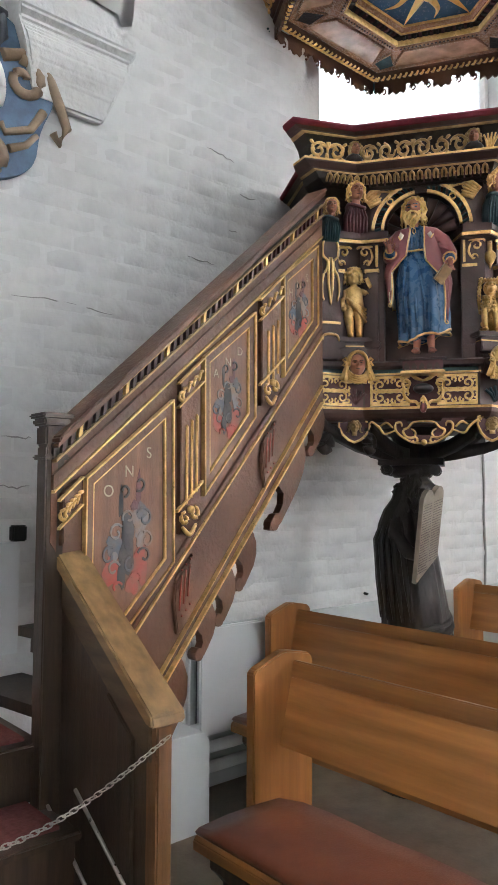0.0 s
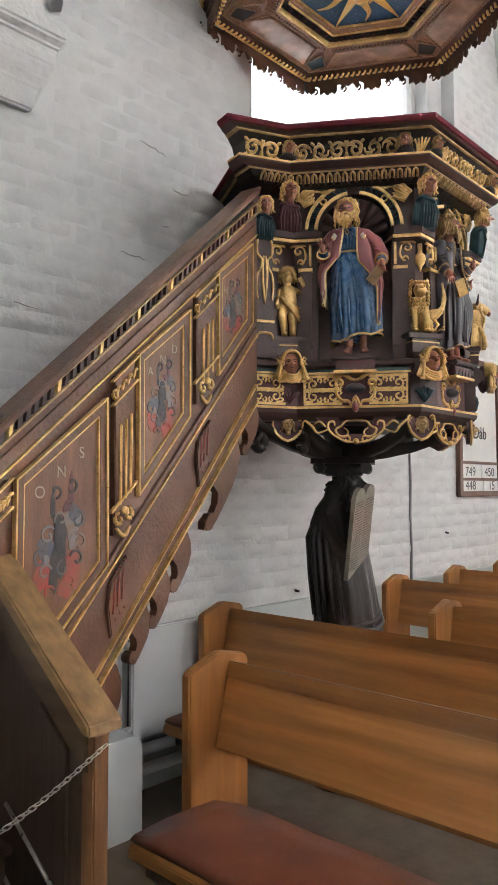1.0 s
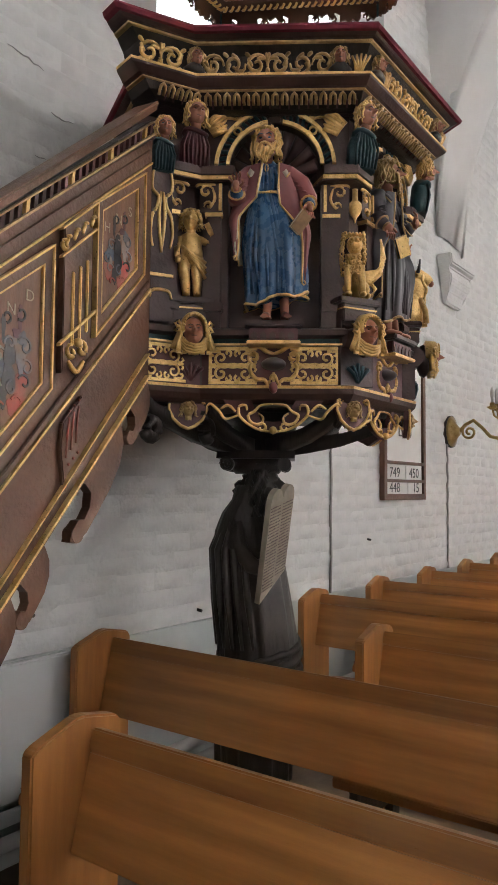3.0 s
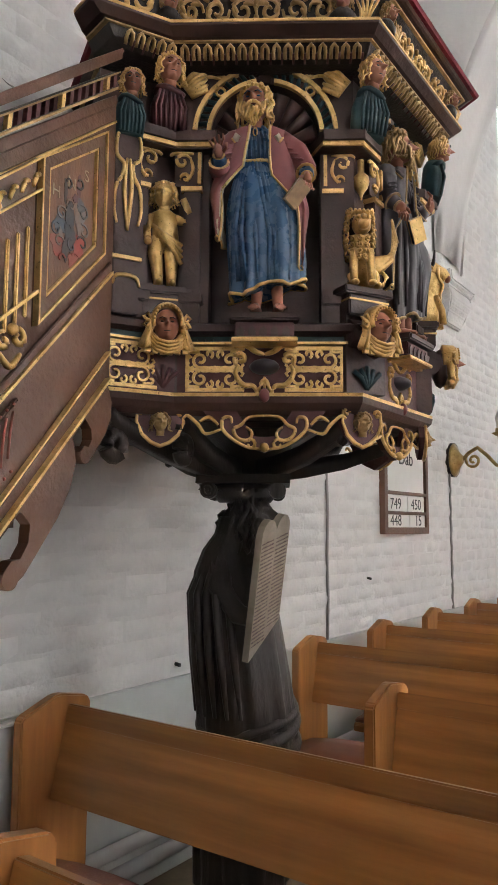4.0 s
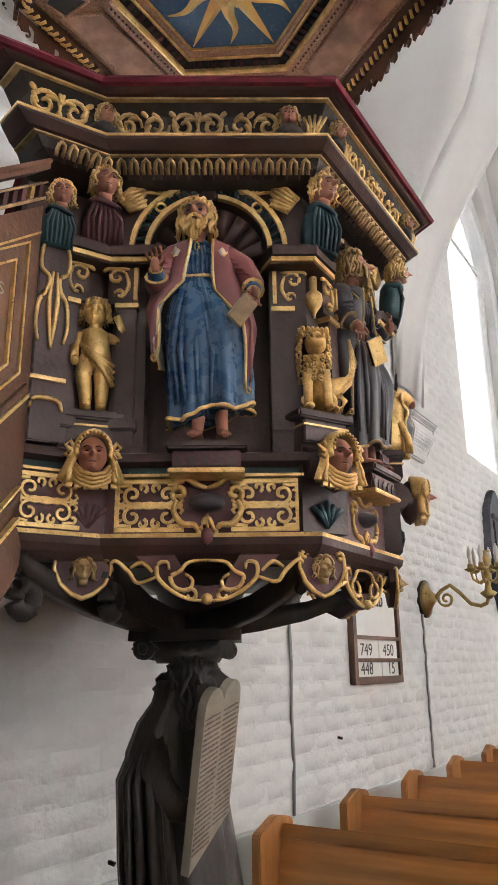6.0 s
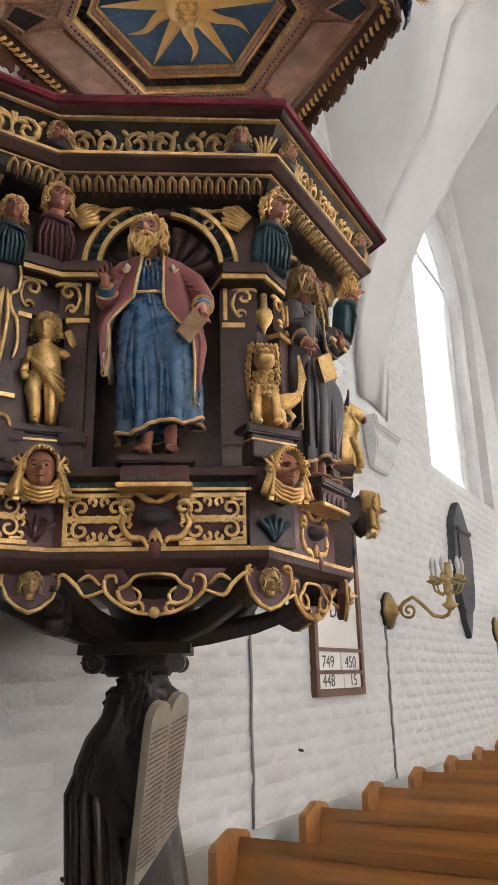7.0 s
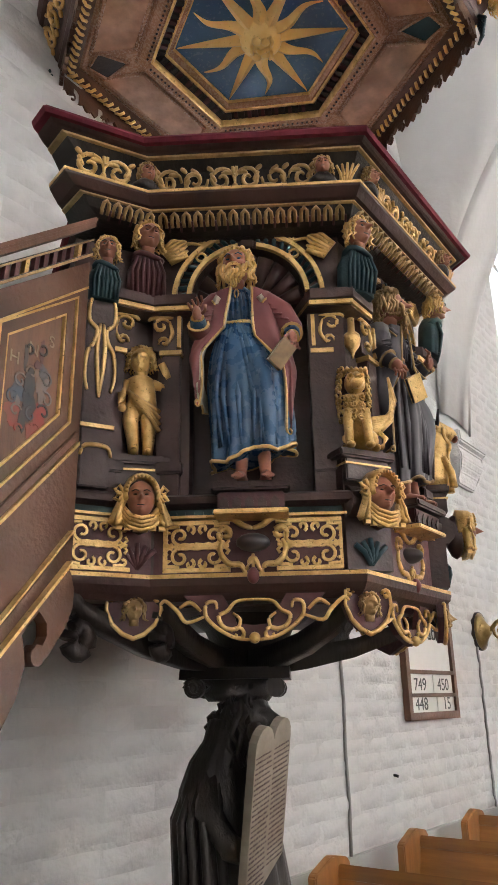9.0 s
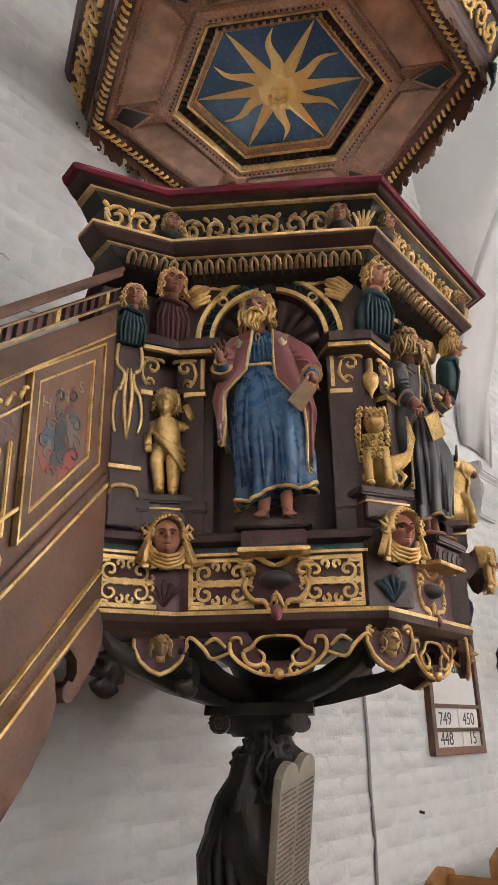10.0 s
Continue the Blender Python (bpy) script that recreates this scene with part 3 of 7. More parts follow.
def frame_at(px, py, ang):
    a = math.radians(ang)
    n = Vector((math.cos(a), math.sin(a), 0))
    t = Vector((-n.y, n.x, 0))
    return Matrix(((t.x, -n.x, 0, px), (t.y, -n.y, 0, py), (0, 0, 1, 0), (0, 0, 0, 1)))


def carved_face(bm, c, r, rot, mi, seg=40, rng=36):
    """Egg-shaped head with brows, eye sockets, nose, lips, cheeks and chin; -y is where it looks."""
    bumps = ((0.0, 0.16, 0.10, 0.16, 0.10), (0.0, 0.0, 0.11, 0.14, 0.17), (0.0, -0.12, 0.13, 0.10, 0.22), (0.33, 0.14, 0.15, 0.10, -0.11), (-0.33, 0.14, 0.15, 0.10, -0.11),
             (0.33, 0.15, 0.09, 0.05, 0.06), (-0.33, 0.15, 0.09, 0.05, 0.06), (0.28, 0.33, 0.20, 0.07, 0.07), (-0.28, 0.33, 0.20, 0.07, 0.07), (0.40, -0.16, 0.18, 0.16, 0.07), (-0.40, -0.16, 0.18, 0.16, 0.07),
             (0.0, -0.39, 0.20, 0.06, 0.08), (0.0, -0.48, 0.24, 0.05, -0.08), (0.0, -0.58, 0.17, 0.06, 0.08), (0.0, -0.80, 0.20, 0.14, 0.14))
    rings = []
    for j in range(rng + 1):
        a = math.pi * (j / rng - 0.5) * 0.985
        ring = []
        for i in range(seg):
            t = 2 * i / seg - 1
            b = 1.5 * math.pi + math.pi * (0.45 * t + 0.55 * t ** 3)
            x, y, z = math.cos(a) * math.cos(b), math.cos(a) * math.sin(b), math.sin(a)
            wide = 0.80 - 0.16 * max(0.0, -z) ** 1.5
            px, py, pz = x * wide, y * (0.92 if y > 0 else 0.86), z * 1.10
            if y < 0.1:
                py -= 1.9 * sum(h * math.exp(-((px - u) / w) ** 2 - ((pz - v) / g) ** 2) for u, v, w, g, h in bumps)
            ring.append(c + rot @ V(px * r, py * r, pz * r))
        rings.append(ring)
    loft(bm, rings, mi)


def lock(bm, pts, r, curl, turns, mi, phase=0.0, sides=5, n=11):
    """A curling strand along pts: a rod that winds round the line with the given radius."""
    pts = [Vector(p) for p in pts]
    line = []
    for i in range(n):
        u = i / (n - 1) * (len(pts) - 1)
        k = min(int(u), len(pts) - 2)
        p = pts[k].lerp(pts[k + 1], u - k)
        d = (pts[k + 1] - pts[k]).normalized()
        a = d.cross(V(0.3, 0.2, 0.9)).normalized()
        b = d.cross(a)
        q = phase + 2 * math.pi * turns * i / (n - 1)
        line.append(p + (a * math.cos(q) + b * math.sin(q)) * curl)
    tube(bm, line, lambda t: r * (1.0 - 0.55 * t * t), sides, mi)


def features(bm, P, r, rot, mi):
    """Painted eyes, brows and the line of the mouth on a carved face."""
    for q in (-1, 1):
        ball(bm, P(q * 0.32, -0.72, 0.13), r * 0.125, r * 0.05, r * 0.055, mi, 8, 5, rot)
        tube(bm, [P(q * 0.14, -0.93, 0.30), P(q * 0.32, -0.92, 0.36), P(q * 0.52, -0.76, 0.30)], r * 0.035, 5, mi)
    tube(bm, [P(-0.20, -0.73, -0.47), P(0, -0.80, -0.475), P(0.20, -0.73, -0.47)], r * 0.032, 5, mi)


def head(bm, c, r, skin, hair, beard=None, turn=0.0, curls=14, seed=1, length=1.0, eye=None):
    """A carved head: modelled face, curling locks and perhaps a long wavy beard. -y is where it looks."""
    rr = random.Random(seed)
    rot = Matrix.Rotation(math.radians(turn), 3, "Z")
    c = Vector(c)
    P = lambda x, y, z: c + rot @ V(x * r, y * r, z * r)
    carved_face(bm, c, r, rot, skin)
    if eye is not None:
        features(bm, P, r, rot, eye)
    tube(bm, [P(0, 0.05, -0.7), P(0, 0.12, -1.5)], r * 0.46, 9, skin)
    ball(bm, P(0, 0.22, 0.26), r * 0.86, r * 0.86, r * 1.0, hair, 14, 9, rot)
    n = max(12, curls)
    for i in range(n):
        a = math.pi * (-0.20 + 1.40 * i / (n - 1))
        ca, sa = math.cos(a), math.sin(a)
        g = rr.uniform(0.9, 1.12)
        back = 0.85 if sa > 0.4 else 1.0
        pts = [P(0.25 * ca, 0.05 + 0.2 * sa, 1.16), P(0.70 * ca, 0.10 + 0.62 * sa, 0.98 * g), P(0.98 * ca, 0.12 + 0.78 * sa, 0.45), P(1.04 * ca * g, 0.12 + 0.84 * sa, -0.10), P(1.02 * ca * back, 0.10 + 0.80 * sa, -0.60 * length), P(1.20 * ca * back * g, 0.05 + 0.82 * sa, -1.05 * length)]
        lock(bm, pts, r * 0.145, r * 0.12, 3.2, hair, rr.uniform(0, 6.3))
    for i in range(7):
        a = math.pi * (0.14 + 0.72 * i / 6)
        p = P(0.72 * math.cos(a), -0.52 + 0.1 * abs(math.cos(a)), 0.42 + 0.62 * math.sin(a))
        lock(bm, [P(0.4 * math.cos(a), -0.1, 1.08), p, P(0.92 * math.cos(a), -0.42, 0.18 + 0.42 * math.sin(a))], r * 0.13, r * 0.09, 1.6, hair, rr.uniform(0, 6.3), 5, 8)
    if beard is not None:
        for k in range(9):
            x = (k - 4) * 0.15
            ln = 1.25 - 0.10 * abs(k - 4) + rr.uniform(-0.08, 0.12)
            lock(bm, [P(x * 1.25, -0.62 - 0.10 * (1 - abs(k - 4) / 4), -0.45 + 0.07 * abs(k - 4)), P(x * 1.15, -0.98 + 0.05 * abs(k - 4), -0.85), P(x * 0.95, -0.98 + 0.04 * abs(k - 4), -0.50 - ln * 0.6), P(x * 0.75 + rr.uniform(-0.08, 0.08), -0.82, -0.50 - ln)], r * 0.135, r * 0.06, 1.8, beard, rr.uniform(0, 6.3))
        for q in (-1, 1):
            tube(bm, [P(0, -1.00, -0.33), P(q * 0.22, -1.00, -0.38), P(q * 0.44, -0.90, -0.56), P(q * 0.52, -0.82, -0.82)], lambda u: r * 0.11 * (1 - 0.5 * u), 6, beard)
            ball(bm, P(q * 0.45, -0.55, -0.62), r * 0.24, r * 0.28, r * 0.34, beard, 7, 5)


def robe(bm, rings, folds, depth, mi, seg=48, phase=0.0, swing=0.0):
    """rings: (z, x, y, rx, ry); folds run down and deepen towards the hem."""
    out = []
    z0, z1 = rings[0][0], rings[-1][0]
    for z, x, y, rx, ry in rings:
        u = (z1 - z) / (z1 - z0)
        ring = []
        for i in range(seg):
            a = 2 * math.pi * i / seg
            f = 1 + depth * (0.25 + u) * (0.6 * math.sin(folds * a + phase + swing * u) + 0.4 * math.sin((folds * 1.7 // 1) * a + 1.3 + 2 * phase - swing * u))
            ring.append(V(x + rx * f * math.cos(a), y + ry * f * math.sin(a), z))
        out.append(ring)
    loft(bm, out, mi)


def gown(bm, seed, mi, hem_mi, cx=-0.02):
    """Belted gown with deep uneven folds, one knee pushed forward, and a gilded hem that rises to one side."""
    rings = [(0.0, 0.000, 0.128, 0.072), (0.10, 0.001, 0.128, 0.074), (0.25, -0.002, 0.128, 0.078), (0.42, -0.010, 0.128, 0.080), (0.58, -0.018, 0.126, 0.078), (0.72, -0.026, 0.116, 0.070), (0.84, -0.034, 0.094, 0.060), (0.93, -0.040, 0.072, 0.050), (1.0, -0.042, 0.062, 0.044)]
    seg, rows = 110, 34
    out = []
    rr = random.Random(seed)
    waves = [(rr.randint(7, 10), rr.uniform(0, 6), 0.55), (rr.randint(12, 15), rr.uniform(0, 6), 0.30), (rr.randint(19, 23), rr.uniform(0, 6), 0.15)]
    for j in range(rows + 1):
        v = j / rows
        k = max(i for i in range(len(rings) - 1) if rings[i][0] <= v + 1e-9) if v < 1 else len(rings) - 2
        f = (v - rings[k][0]) / (rings[k + 1][0] - rings[k][0])
        x0, rx, ry = (rings[k][q] + (rings[k + 1][q] - rings[k][q]) * f for q in (1, 2, 3))
        ring = []
        for i in range(seg):
            a = 2 * math.pi * i / seg
            hem = 0.085 + 0.028 * math.cos(a) + 0.010 * math.sin(5 * a + seed)
            z = hem + (0.552 - hem) * v
            w = sum(h * (2 * abs(math.sin(n_ * a / 2 + p + 0.9 * math.sin(2.2 * v + p))) - 1) for n_, p, h in waves)
            d = 1 + 0.20 * (1 - v) ** 0.7 * w * (1.0 if v < 0.93 else 0.4)
            px, py = x0 + rx * d * math.cos(a), ry * d * math.sin(a)
            knee = math.exp(-((px - 0.045) / 0.045) ** 2 - ((z - 0.30) / 0.12) ** 2) + 0.5 * math.exp(-((px + 0.06) / 0.05) ** 2 - ((z - 0.36) / 0.14) ** 2)
            if math.sin(a) < 0:
                py -= 0.034 * knee
            ring.append(V(px, py - 0.004, z))
        out.append(ring)
    loft(bm, out, mi)
    tube(bm, [p + V(0, -0.001, 0.004) for p in out[0]] + [out[0][0] + V(0, -0.001, 0.004)], 0.0065, 5, hem_mi)
    # long raised folds that fall from the belt
    for k in range(9):
        x = -0.105 + 0.022 * k
        bend = 0.030 * math.sin(1.1 * k + seed)
        tube(bm, [V(-0.042 + (x + 0.02) * 0.52, -0.052 + 0.10 * abs(x + 0.03), 0.54), V(x * 0.92 - 0.014 + bend * 0.4, -0.080 + 0.25 * (x + 0.01) ** 2 * 10, 0.40), V(x * 1.06 + bend, -0.098 + 0.22 * x * x * 16, 0.27), V(x * 1.12 + 0.01 + bend * 0.5, -0.086 + 0.2 * x * x * 16, 0.11)], lambda u: 0.003 + 0.009 * math.sin(math.pi * min(1, 0.15 + u * 0.8)), 6, mi)


def mantle_side(bm, q, drop, seed, mi, lining, edge):
    """One side of an open mantle: a curved sheet from the lapel round the arm to the back; q is -1 or 1."""
    rows, cols = 22, 12
    grid_o, grid_i = [], []
    for j in range(rows + 1):
        t = j / rows
        z = 0.668 - drop * t
        wide = 0.088 + 0.088 * math.sin(min(1.0, t * 1.7) * math.pi / 2) - 0.045 * max(0.0, t - 0.6) / 0.4
        open_ = 0.020 + 0.030 * t + 0.075 * min(1.0, max(0.0, (t - 0.36) / 0.2))
        a, b, c = V(-0.030 + q * (open_ + 0.02), -0.066 + 0.030 * max(0, t - 0.4), z), V(-0.026 + q * (wide + 0.030), -0.062, z - 0.010), V(-0.03 + q * wide * 0.86, 0.052, z - 0.006)
        ro, ri = [], []
        for i in range(cols + 1):
            u = i / cols
            p = a * (1 - u) ** 2 + b * (2 * u * (1 - u)) + c * u * u
            p = p + V(q * 0.007 * math.sin(10 * u + 7 * t + seed), 0.008 * math.sin(13 * u - 5 * t + seed) * (0.3 + t), 0.012 * t * math.sin(8 * u + seed))
            ro.append(bm.verts.new(p))
            ri.append(bm.verts.new(p + V(-q * 0.007, 0.004, 0.002)))
        grid_o.append(ro)
        grid_i.append(ri)
    for g, k in ((grid_o, mi), (grid_i, lining)):
        for j in range(rows):
            for i in range(cols):
                f = bm.faces.new((g[j][i], g[j][i + 1], g[j + 1][i + 1], g[j + 1][i]))
                f.smooth, f.material_index = True, k
    for j in range(rows):
        for i in (0, cols):
            bm.faces.new((grid_o[j][i], grid_o[j + 1][i], grid_i[j + 1][i], grid_i[j][i])).material_index = lining
    for i in range(cols):
        bm.faces.new((grid_o[rows][i], grid_o[rows][i + 1], grid_i[rows][i + 1], grid_i[rows][i])).material_index = lining
    tube(bm, [r[0].co + V(0, -0.002, 0) for r in grid_o] + [v.co.copy() for v in grid_o[rows]], 0.0042, 5, edge)
    # turned-back collar
    rings = []
    for k in range(7):
        u = k / 6
        p = V(-0.036 + q * (0.012 + 0.052 * math.sin(u * math.pi * 0.62)), 0.040 - 0.106 * u, 0.702 - 0.020 * u - 0.055 * u * u)
        o = V(q * (0.020 + 0.014 * math.sin(math.pi * u)), -0.006, -0.010 - 0.014 * u)
        rings.append([p, p + o * 0.5 + V(0, -0.010, 0.006), p + o, p + o * 0.5 + V(0, 0.006, -0.006)])
    loft(bm, rings, lining)
    tube(bm, [r[2] for r in rings], 0.0038, 5, edge)


def hand(bm, p, d, side, mi, spread=0.3, size=1.0):
    """Palm at p with four fingers and a thumb pointing along d; side is the way across the palm."""
    d, side = Vector(d).normalized(), Vector(side).normalized()
    tube(bm, [p - d * 0.018 * size, p, p + d * 0.020 * size], lambda u: (0.013 + 0.006 * math.sin(math.pi * u)) * size, 8, mi, 0.75)
    out = d.cross(side)
    for k in range(4):
        b = p + d * 0.016 * size + side * ((k - 1.5) * 0.0085 * size)
        e = d + side * ((k - 1.5) * spread * 0.25)
        tube(bm, [b, b + e * 0.016 * size + out * 0.003, b + e * (0.030 - 0.003 * abs(k - 1.5)) * size - out * 0.004 * (k + 1)], lambda u: 0.0052 * size * (1 - 0.3 * u), 6, mi)
    b = p - d * 0.004 * size + side * 0.014 * size
    tube(bm, [b, b + side * 0.012 * size + d * 0.008 * size, b + side * 0.014 * size + d * 0.022 * size], 0.0058 * size, 6, mi)


def apostle(name, m, mats, label, turn=0, seed=1, mirror=1):
    """Standing robed figure 0.84 m high; mats: gown, mantle, lining, skin, gold, book cover."""
    bm = bmesh.new()
    for q in (-1, 1):
        x = 0.000 + q * 0.036
        tube(bm, [V(x - 0.004, -0.010, 0.14), V(x, -0.018, 0.075), V(x + q * 0.003, -0.022, 0.030)], lambda u: 0.024 - 0.006 * u, 9, 3)
        tube(bm, [V(x + q * 0.002, -0.004, 0.018), V(x + q * 0.005, -0.034, 0.026), V(x + q * 0.011, -0.064, 0.015), V(x + q * 0.013, -0.086, 0.010)], lambda u: 0.020 - 0.006 * u, 8, 3, 0.8)
        for k in range(5):
            b = V(x + q * 0.012 + (k - 2) * 0.0075, -0.084 + 0.003 * abs(k - 1), 0.010)
            tube(bm, [b, b + V(0.001, -0.013, -0.002)], 0.0046, 6, 3)
    gown(bm, seed, 0, 4)
    robe(bm, [(0.545, -0.044, -0.001, 0.066, 0.046), (0.575, -0.044, -0.004, 0.074, 0.052), (0.61, -0.042, -0.004, 0.080, 0.054), (0.645, -0.040, -0.002, 0.078, 0.048), (0.675, -0.040, 0.002, 0.055, 0.040), (0.695, -0.042, 0.0, 0.034, 0.032)], 14, 0.035, 0, 60, seed)
    for k in range(7):
        x = -0.044 + (k - 3) * 0.016
        tube(bm, [V(-0.044 + (k - 3) * 0.010, -0.048, 0.665), V(x, -0.058, 0.610), V(x * 0.98, -0.052, 0.553)], lambda u: 0.0035 + 0.0035 * math.sin(math.pi * u), 5, 0)
    tube(bm, [V(-0.044 + 0.068 * math.cos(2 * math.pi * i / 24), -0.002 + 0.050 * math.sin(2 * math.pi * i / 24), 0.548 + 0.004 * math.sin(i)) for i in range(25)], 0.0072, 6, 4)
    tube(bm, [V(-0.044 + 0.007 * math.cos(q), -0.056, 0.650 + 0.016 * math.sin(q)) for q in [0.6283 * k for k in range(11)]], 0.0028, 5, 4)
    mantle_side(bm, mirror, 0.50, seed, 1, 2, 4)
    mantle_side(bm, -mirror, 0.40, seed + 2, 1, 2, 4)
    for q in (-1, 1):
        low = q * mirror > 0
        sh = V(-0.036 + q * 0.082, -0.004, 0.640)
        el, ha = (V(-0.02 + q * 0.158, -0.030, 0.520), V(-0.02 + q * 0.160, -0.088, 0.462)) if low else (V(-0.05 + q * 0.122, -0.045, 0.515), V(-0.05 + q * 0.122, -0.108, 0.548))
        mid = sh.lerp(el, 0.5) + V(q * 0.014, -0.004, 0.008)
        tube(bm, [sh - V(q * 0.02, 0, -0.006), sh, mid, el, el.lerp(ha, 0.45)], lambda u: 0.030 + 0.014 * math.sin(math.pi * (0.25 + 0.6 * u)), 12, 1)
        for k in range(4):
            tube(bm, [sh.lerp(el, 0.15 + 0.18 * k) + V(-q * 0.028, -0.030, 0.0), sh.lerp(el, 0.25 + 0.18 * k) + V(q * 0.004, -0.043, -0.004), sh.lerp(el, 0.30 + 0.18 * k) + V(q * 0.034, -0.024, -0.012)], lambda u: 0.0055 * math.sin(math.pi * (0.1 + 0.8 * u)), 5, 1)
        tube(bm, [el.lerp(ha, 0.42), el.lerp(ha, 0.46)], 0.0385, 12, 4)
        tube(bm, [el.lerp(ha, 0.30), el.lerp(ha, 0.66), el.lerp(ha, 0.82)], lambda u: 0.031 - 0.008 * u, 10, 0)
        tube(bm, [el.lerp(ha, 0.80), el.lerp(ha, 0.86)], 0.0235, 10, 4)
        if low:
            hand(bm, ha, (q * 0.1, -0.35, -1), (-q * 0.8, -0.6, 0), 3, 0.5, 1.15)
        else:
            hand(bm, ha, (q * 0.1, -0.2, 1), (-q, -0.3, 0.2), 3, 1.2, 1.15)
    # book held low, its edge towards the nave
    b = Matrix.Translation((mirror * 0.102, -0.118, 0.392)) @ Matrix.Rotation(math.radians(mirror * 36), 4, "Y") @ Matrix.Rotation(math.radians(mirror * 35), 4, "Z")
    box(bm, -0.026, 0.026, -0.008, 0.008, -0.044, 0.044, b, 2)
    for y in (-0.010, 0.007):
        box(bm, -0.028, 0.028, y, y + 0.003, -0.046, 0.046, b, 5)
    head(bm, (-0.046, -0.026, 0.768), 0.060, 3, 4, 4, turn, 20, seed, 1.15, 0)
    bm.transform(m)
    ob = part(name, bm, mats)
    return tagged(ob, label, "statue", "pulpit figures")


def bust(bm, m, coat, skin, hair, seed, turn=0):
    """Herm bust 0.32 m high on the corner of the pulpit."""
    b2 = bmesh.new()
    robe(b2, [(0.0, 0, 0.012, 0.062, 0.034), (0.05, 0, 0.008, 0.064, 0.040), (0.10, 0, 0.004, 0.062, 0.040), (0.14, 0, 0.005, 0.044, 0.034), (0.165, 0, 0.0, 0.026, 0.026)], 8, 0.06, coat, 30, seed)
    for k in range(7):
        x = (k - 3) * 0.017
        tube(b2, [V(x * 0.6, -0.030, 0.145), V(x, -0.038, 0.08), V(x * 0.9, -0.022, 0.005)], 0.006, 5, coat)
    tube(b2, [V(0.046 * math.cos(a), -0.012 + 0.030 * math.sin(a), 0.140 + 0.008 * math.sin(2 * a)) for a in [0.5236 * k for k in range(13)]], 0.010, 6, coat)
    head(b2, (0, -0.030, 0.214), 0.045, skin, hair, None, turn, 16, seed, 0.95, coat)
    b2.transform(m)
    me = bpy.data.meshes.new("tmp")
    b2.to_mesh(me)
    bm.from_mesh(me)
    bpy.data.meshes.remove(me)
    b2.free()


def mask(m, seed, turn=0):
    """Carved face in a beaded gilt hood, with side bows and a scalloped cloth below the chin."""
    bm = bmesh.new()
    rot = Matrix.Rotation(math.radians(turn), 3, "Z")
    carved_face(bm, V(0, -0.040, 0.0), 0.054, rot, 0)
    features(bm, lambda x, y, z: V(0, -0.040, 0.0) + rot @ V(x * 0.054, y * 0.054, z * 0.054), 0.054, rot, 2)
    rings = []
    for k in range(15):
        a = math.pi * (-0.12 + 1.24 * k / 14)
        c, q = math.cos(a), math.sin(a)
        rings.append([V(rx * c, y, 0.012 + rz * q) for rx, y, rz in ((0.043, -0.074, 0.048), (0.050, -0.082, 0.056), (0.058, -0.066, 0.068), (0.060, -0.020, 0.072), (0.046, -0.014, 0.058))])
    loft(bm, rings, 1)
    for k in range(13):
        a = math.pi * (0.02 + 0.96 * k / 12)
        ball(bm, (0.047 * math.cos(a), -0.084, 0.012 + 0.053 * math.sin(a)), 0.0058, mi=1, seg=6, rng=4)
    for q in (-1, 1):
        for z, d in ((0.028, 1), (-0.002, -1)):
            tube(bm, [V(q * 0.052, -0.058, 0.012), V(q * 0.068, -0.062, z + 0.010 * d), V(q * 0.082, -0.052, z), V(q * 0.072, -0.056, z - 0.012 * d), V(q * 0.054, -0.056, 0.010)], 0.0065, 6, 1)
        rings = []
        for k in range(8):
            u = k / 7
            w = 0.014 + 0.022 * u
            x = q * (0.052 + 0.014 * u)
            z = 0.0 - 0.085 * u
            rings.append([V(x - q * w * 0.4, -0.056, z), V(x + q * w * 0.2, -0.064 - 0.006 * math.sin(9 * u), z - 0.004), V(x + q * w, -0.050, z + 0.006), V(x + q * w * 0.4, -0.030, z)])
        loft(bm, rings, 1)
        tube(bm, [V(q * 0.055, -0.062, 0.0), V(q * 0.066, -0.070, -0.04), V(q * 0.078, -0.062, -0.085)], lambda u: 0.004 + 0.003 * u, 5, 1)
    for k in range(4):
        d = 0.011 * k
        tube(bm, [V(-0.052 - 0.004 * k, -0.050, -0.030 - d), V(-0.032, -0.072 + 0.004 * k, -0.058 - d), V(0, -0.082 + 0.006 * k, -0.068 - d), V(0.032, -0.072 + 0.004 * k, -0.058 - d), V(0.052 + 0.004 * k, -0.050, -0.030 - d)], 0.0078, 6, 1)
    for k in range(6):
        x = -0.065 + 0.026 * k
        box(bm, x - 0.009, x + 0.009, -0.056, -0.040, -0.104 + 0.10 * abs(x), -0.080, None, 1)
    ball(bm, (0, -0.01, -0.02), 0.056, 0.035, 0.085, 2, 10, 6)
    bm.transform(m)
    return bm


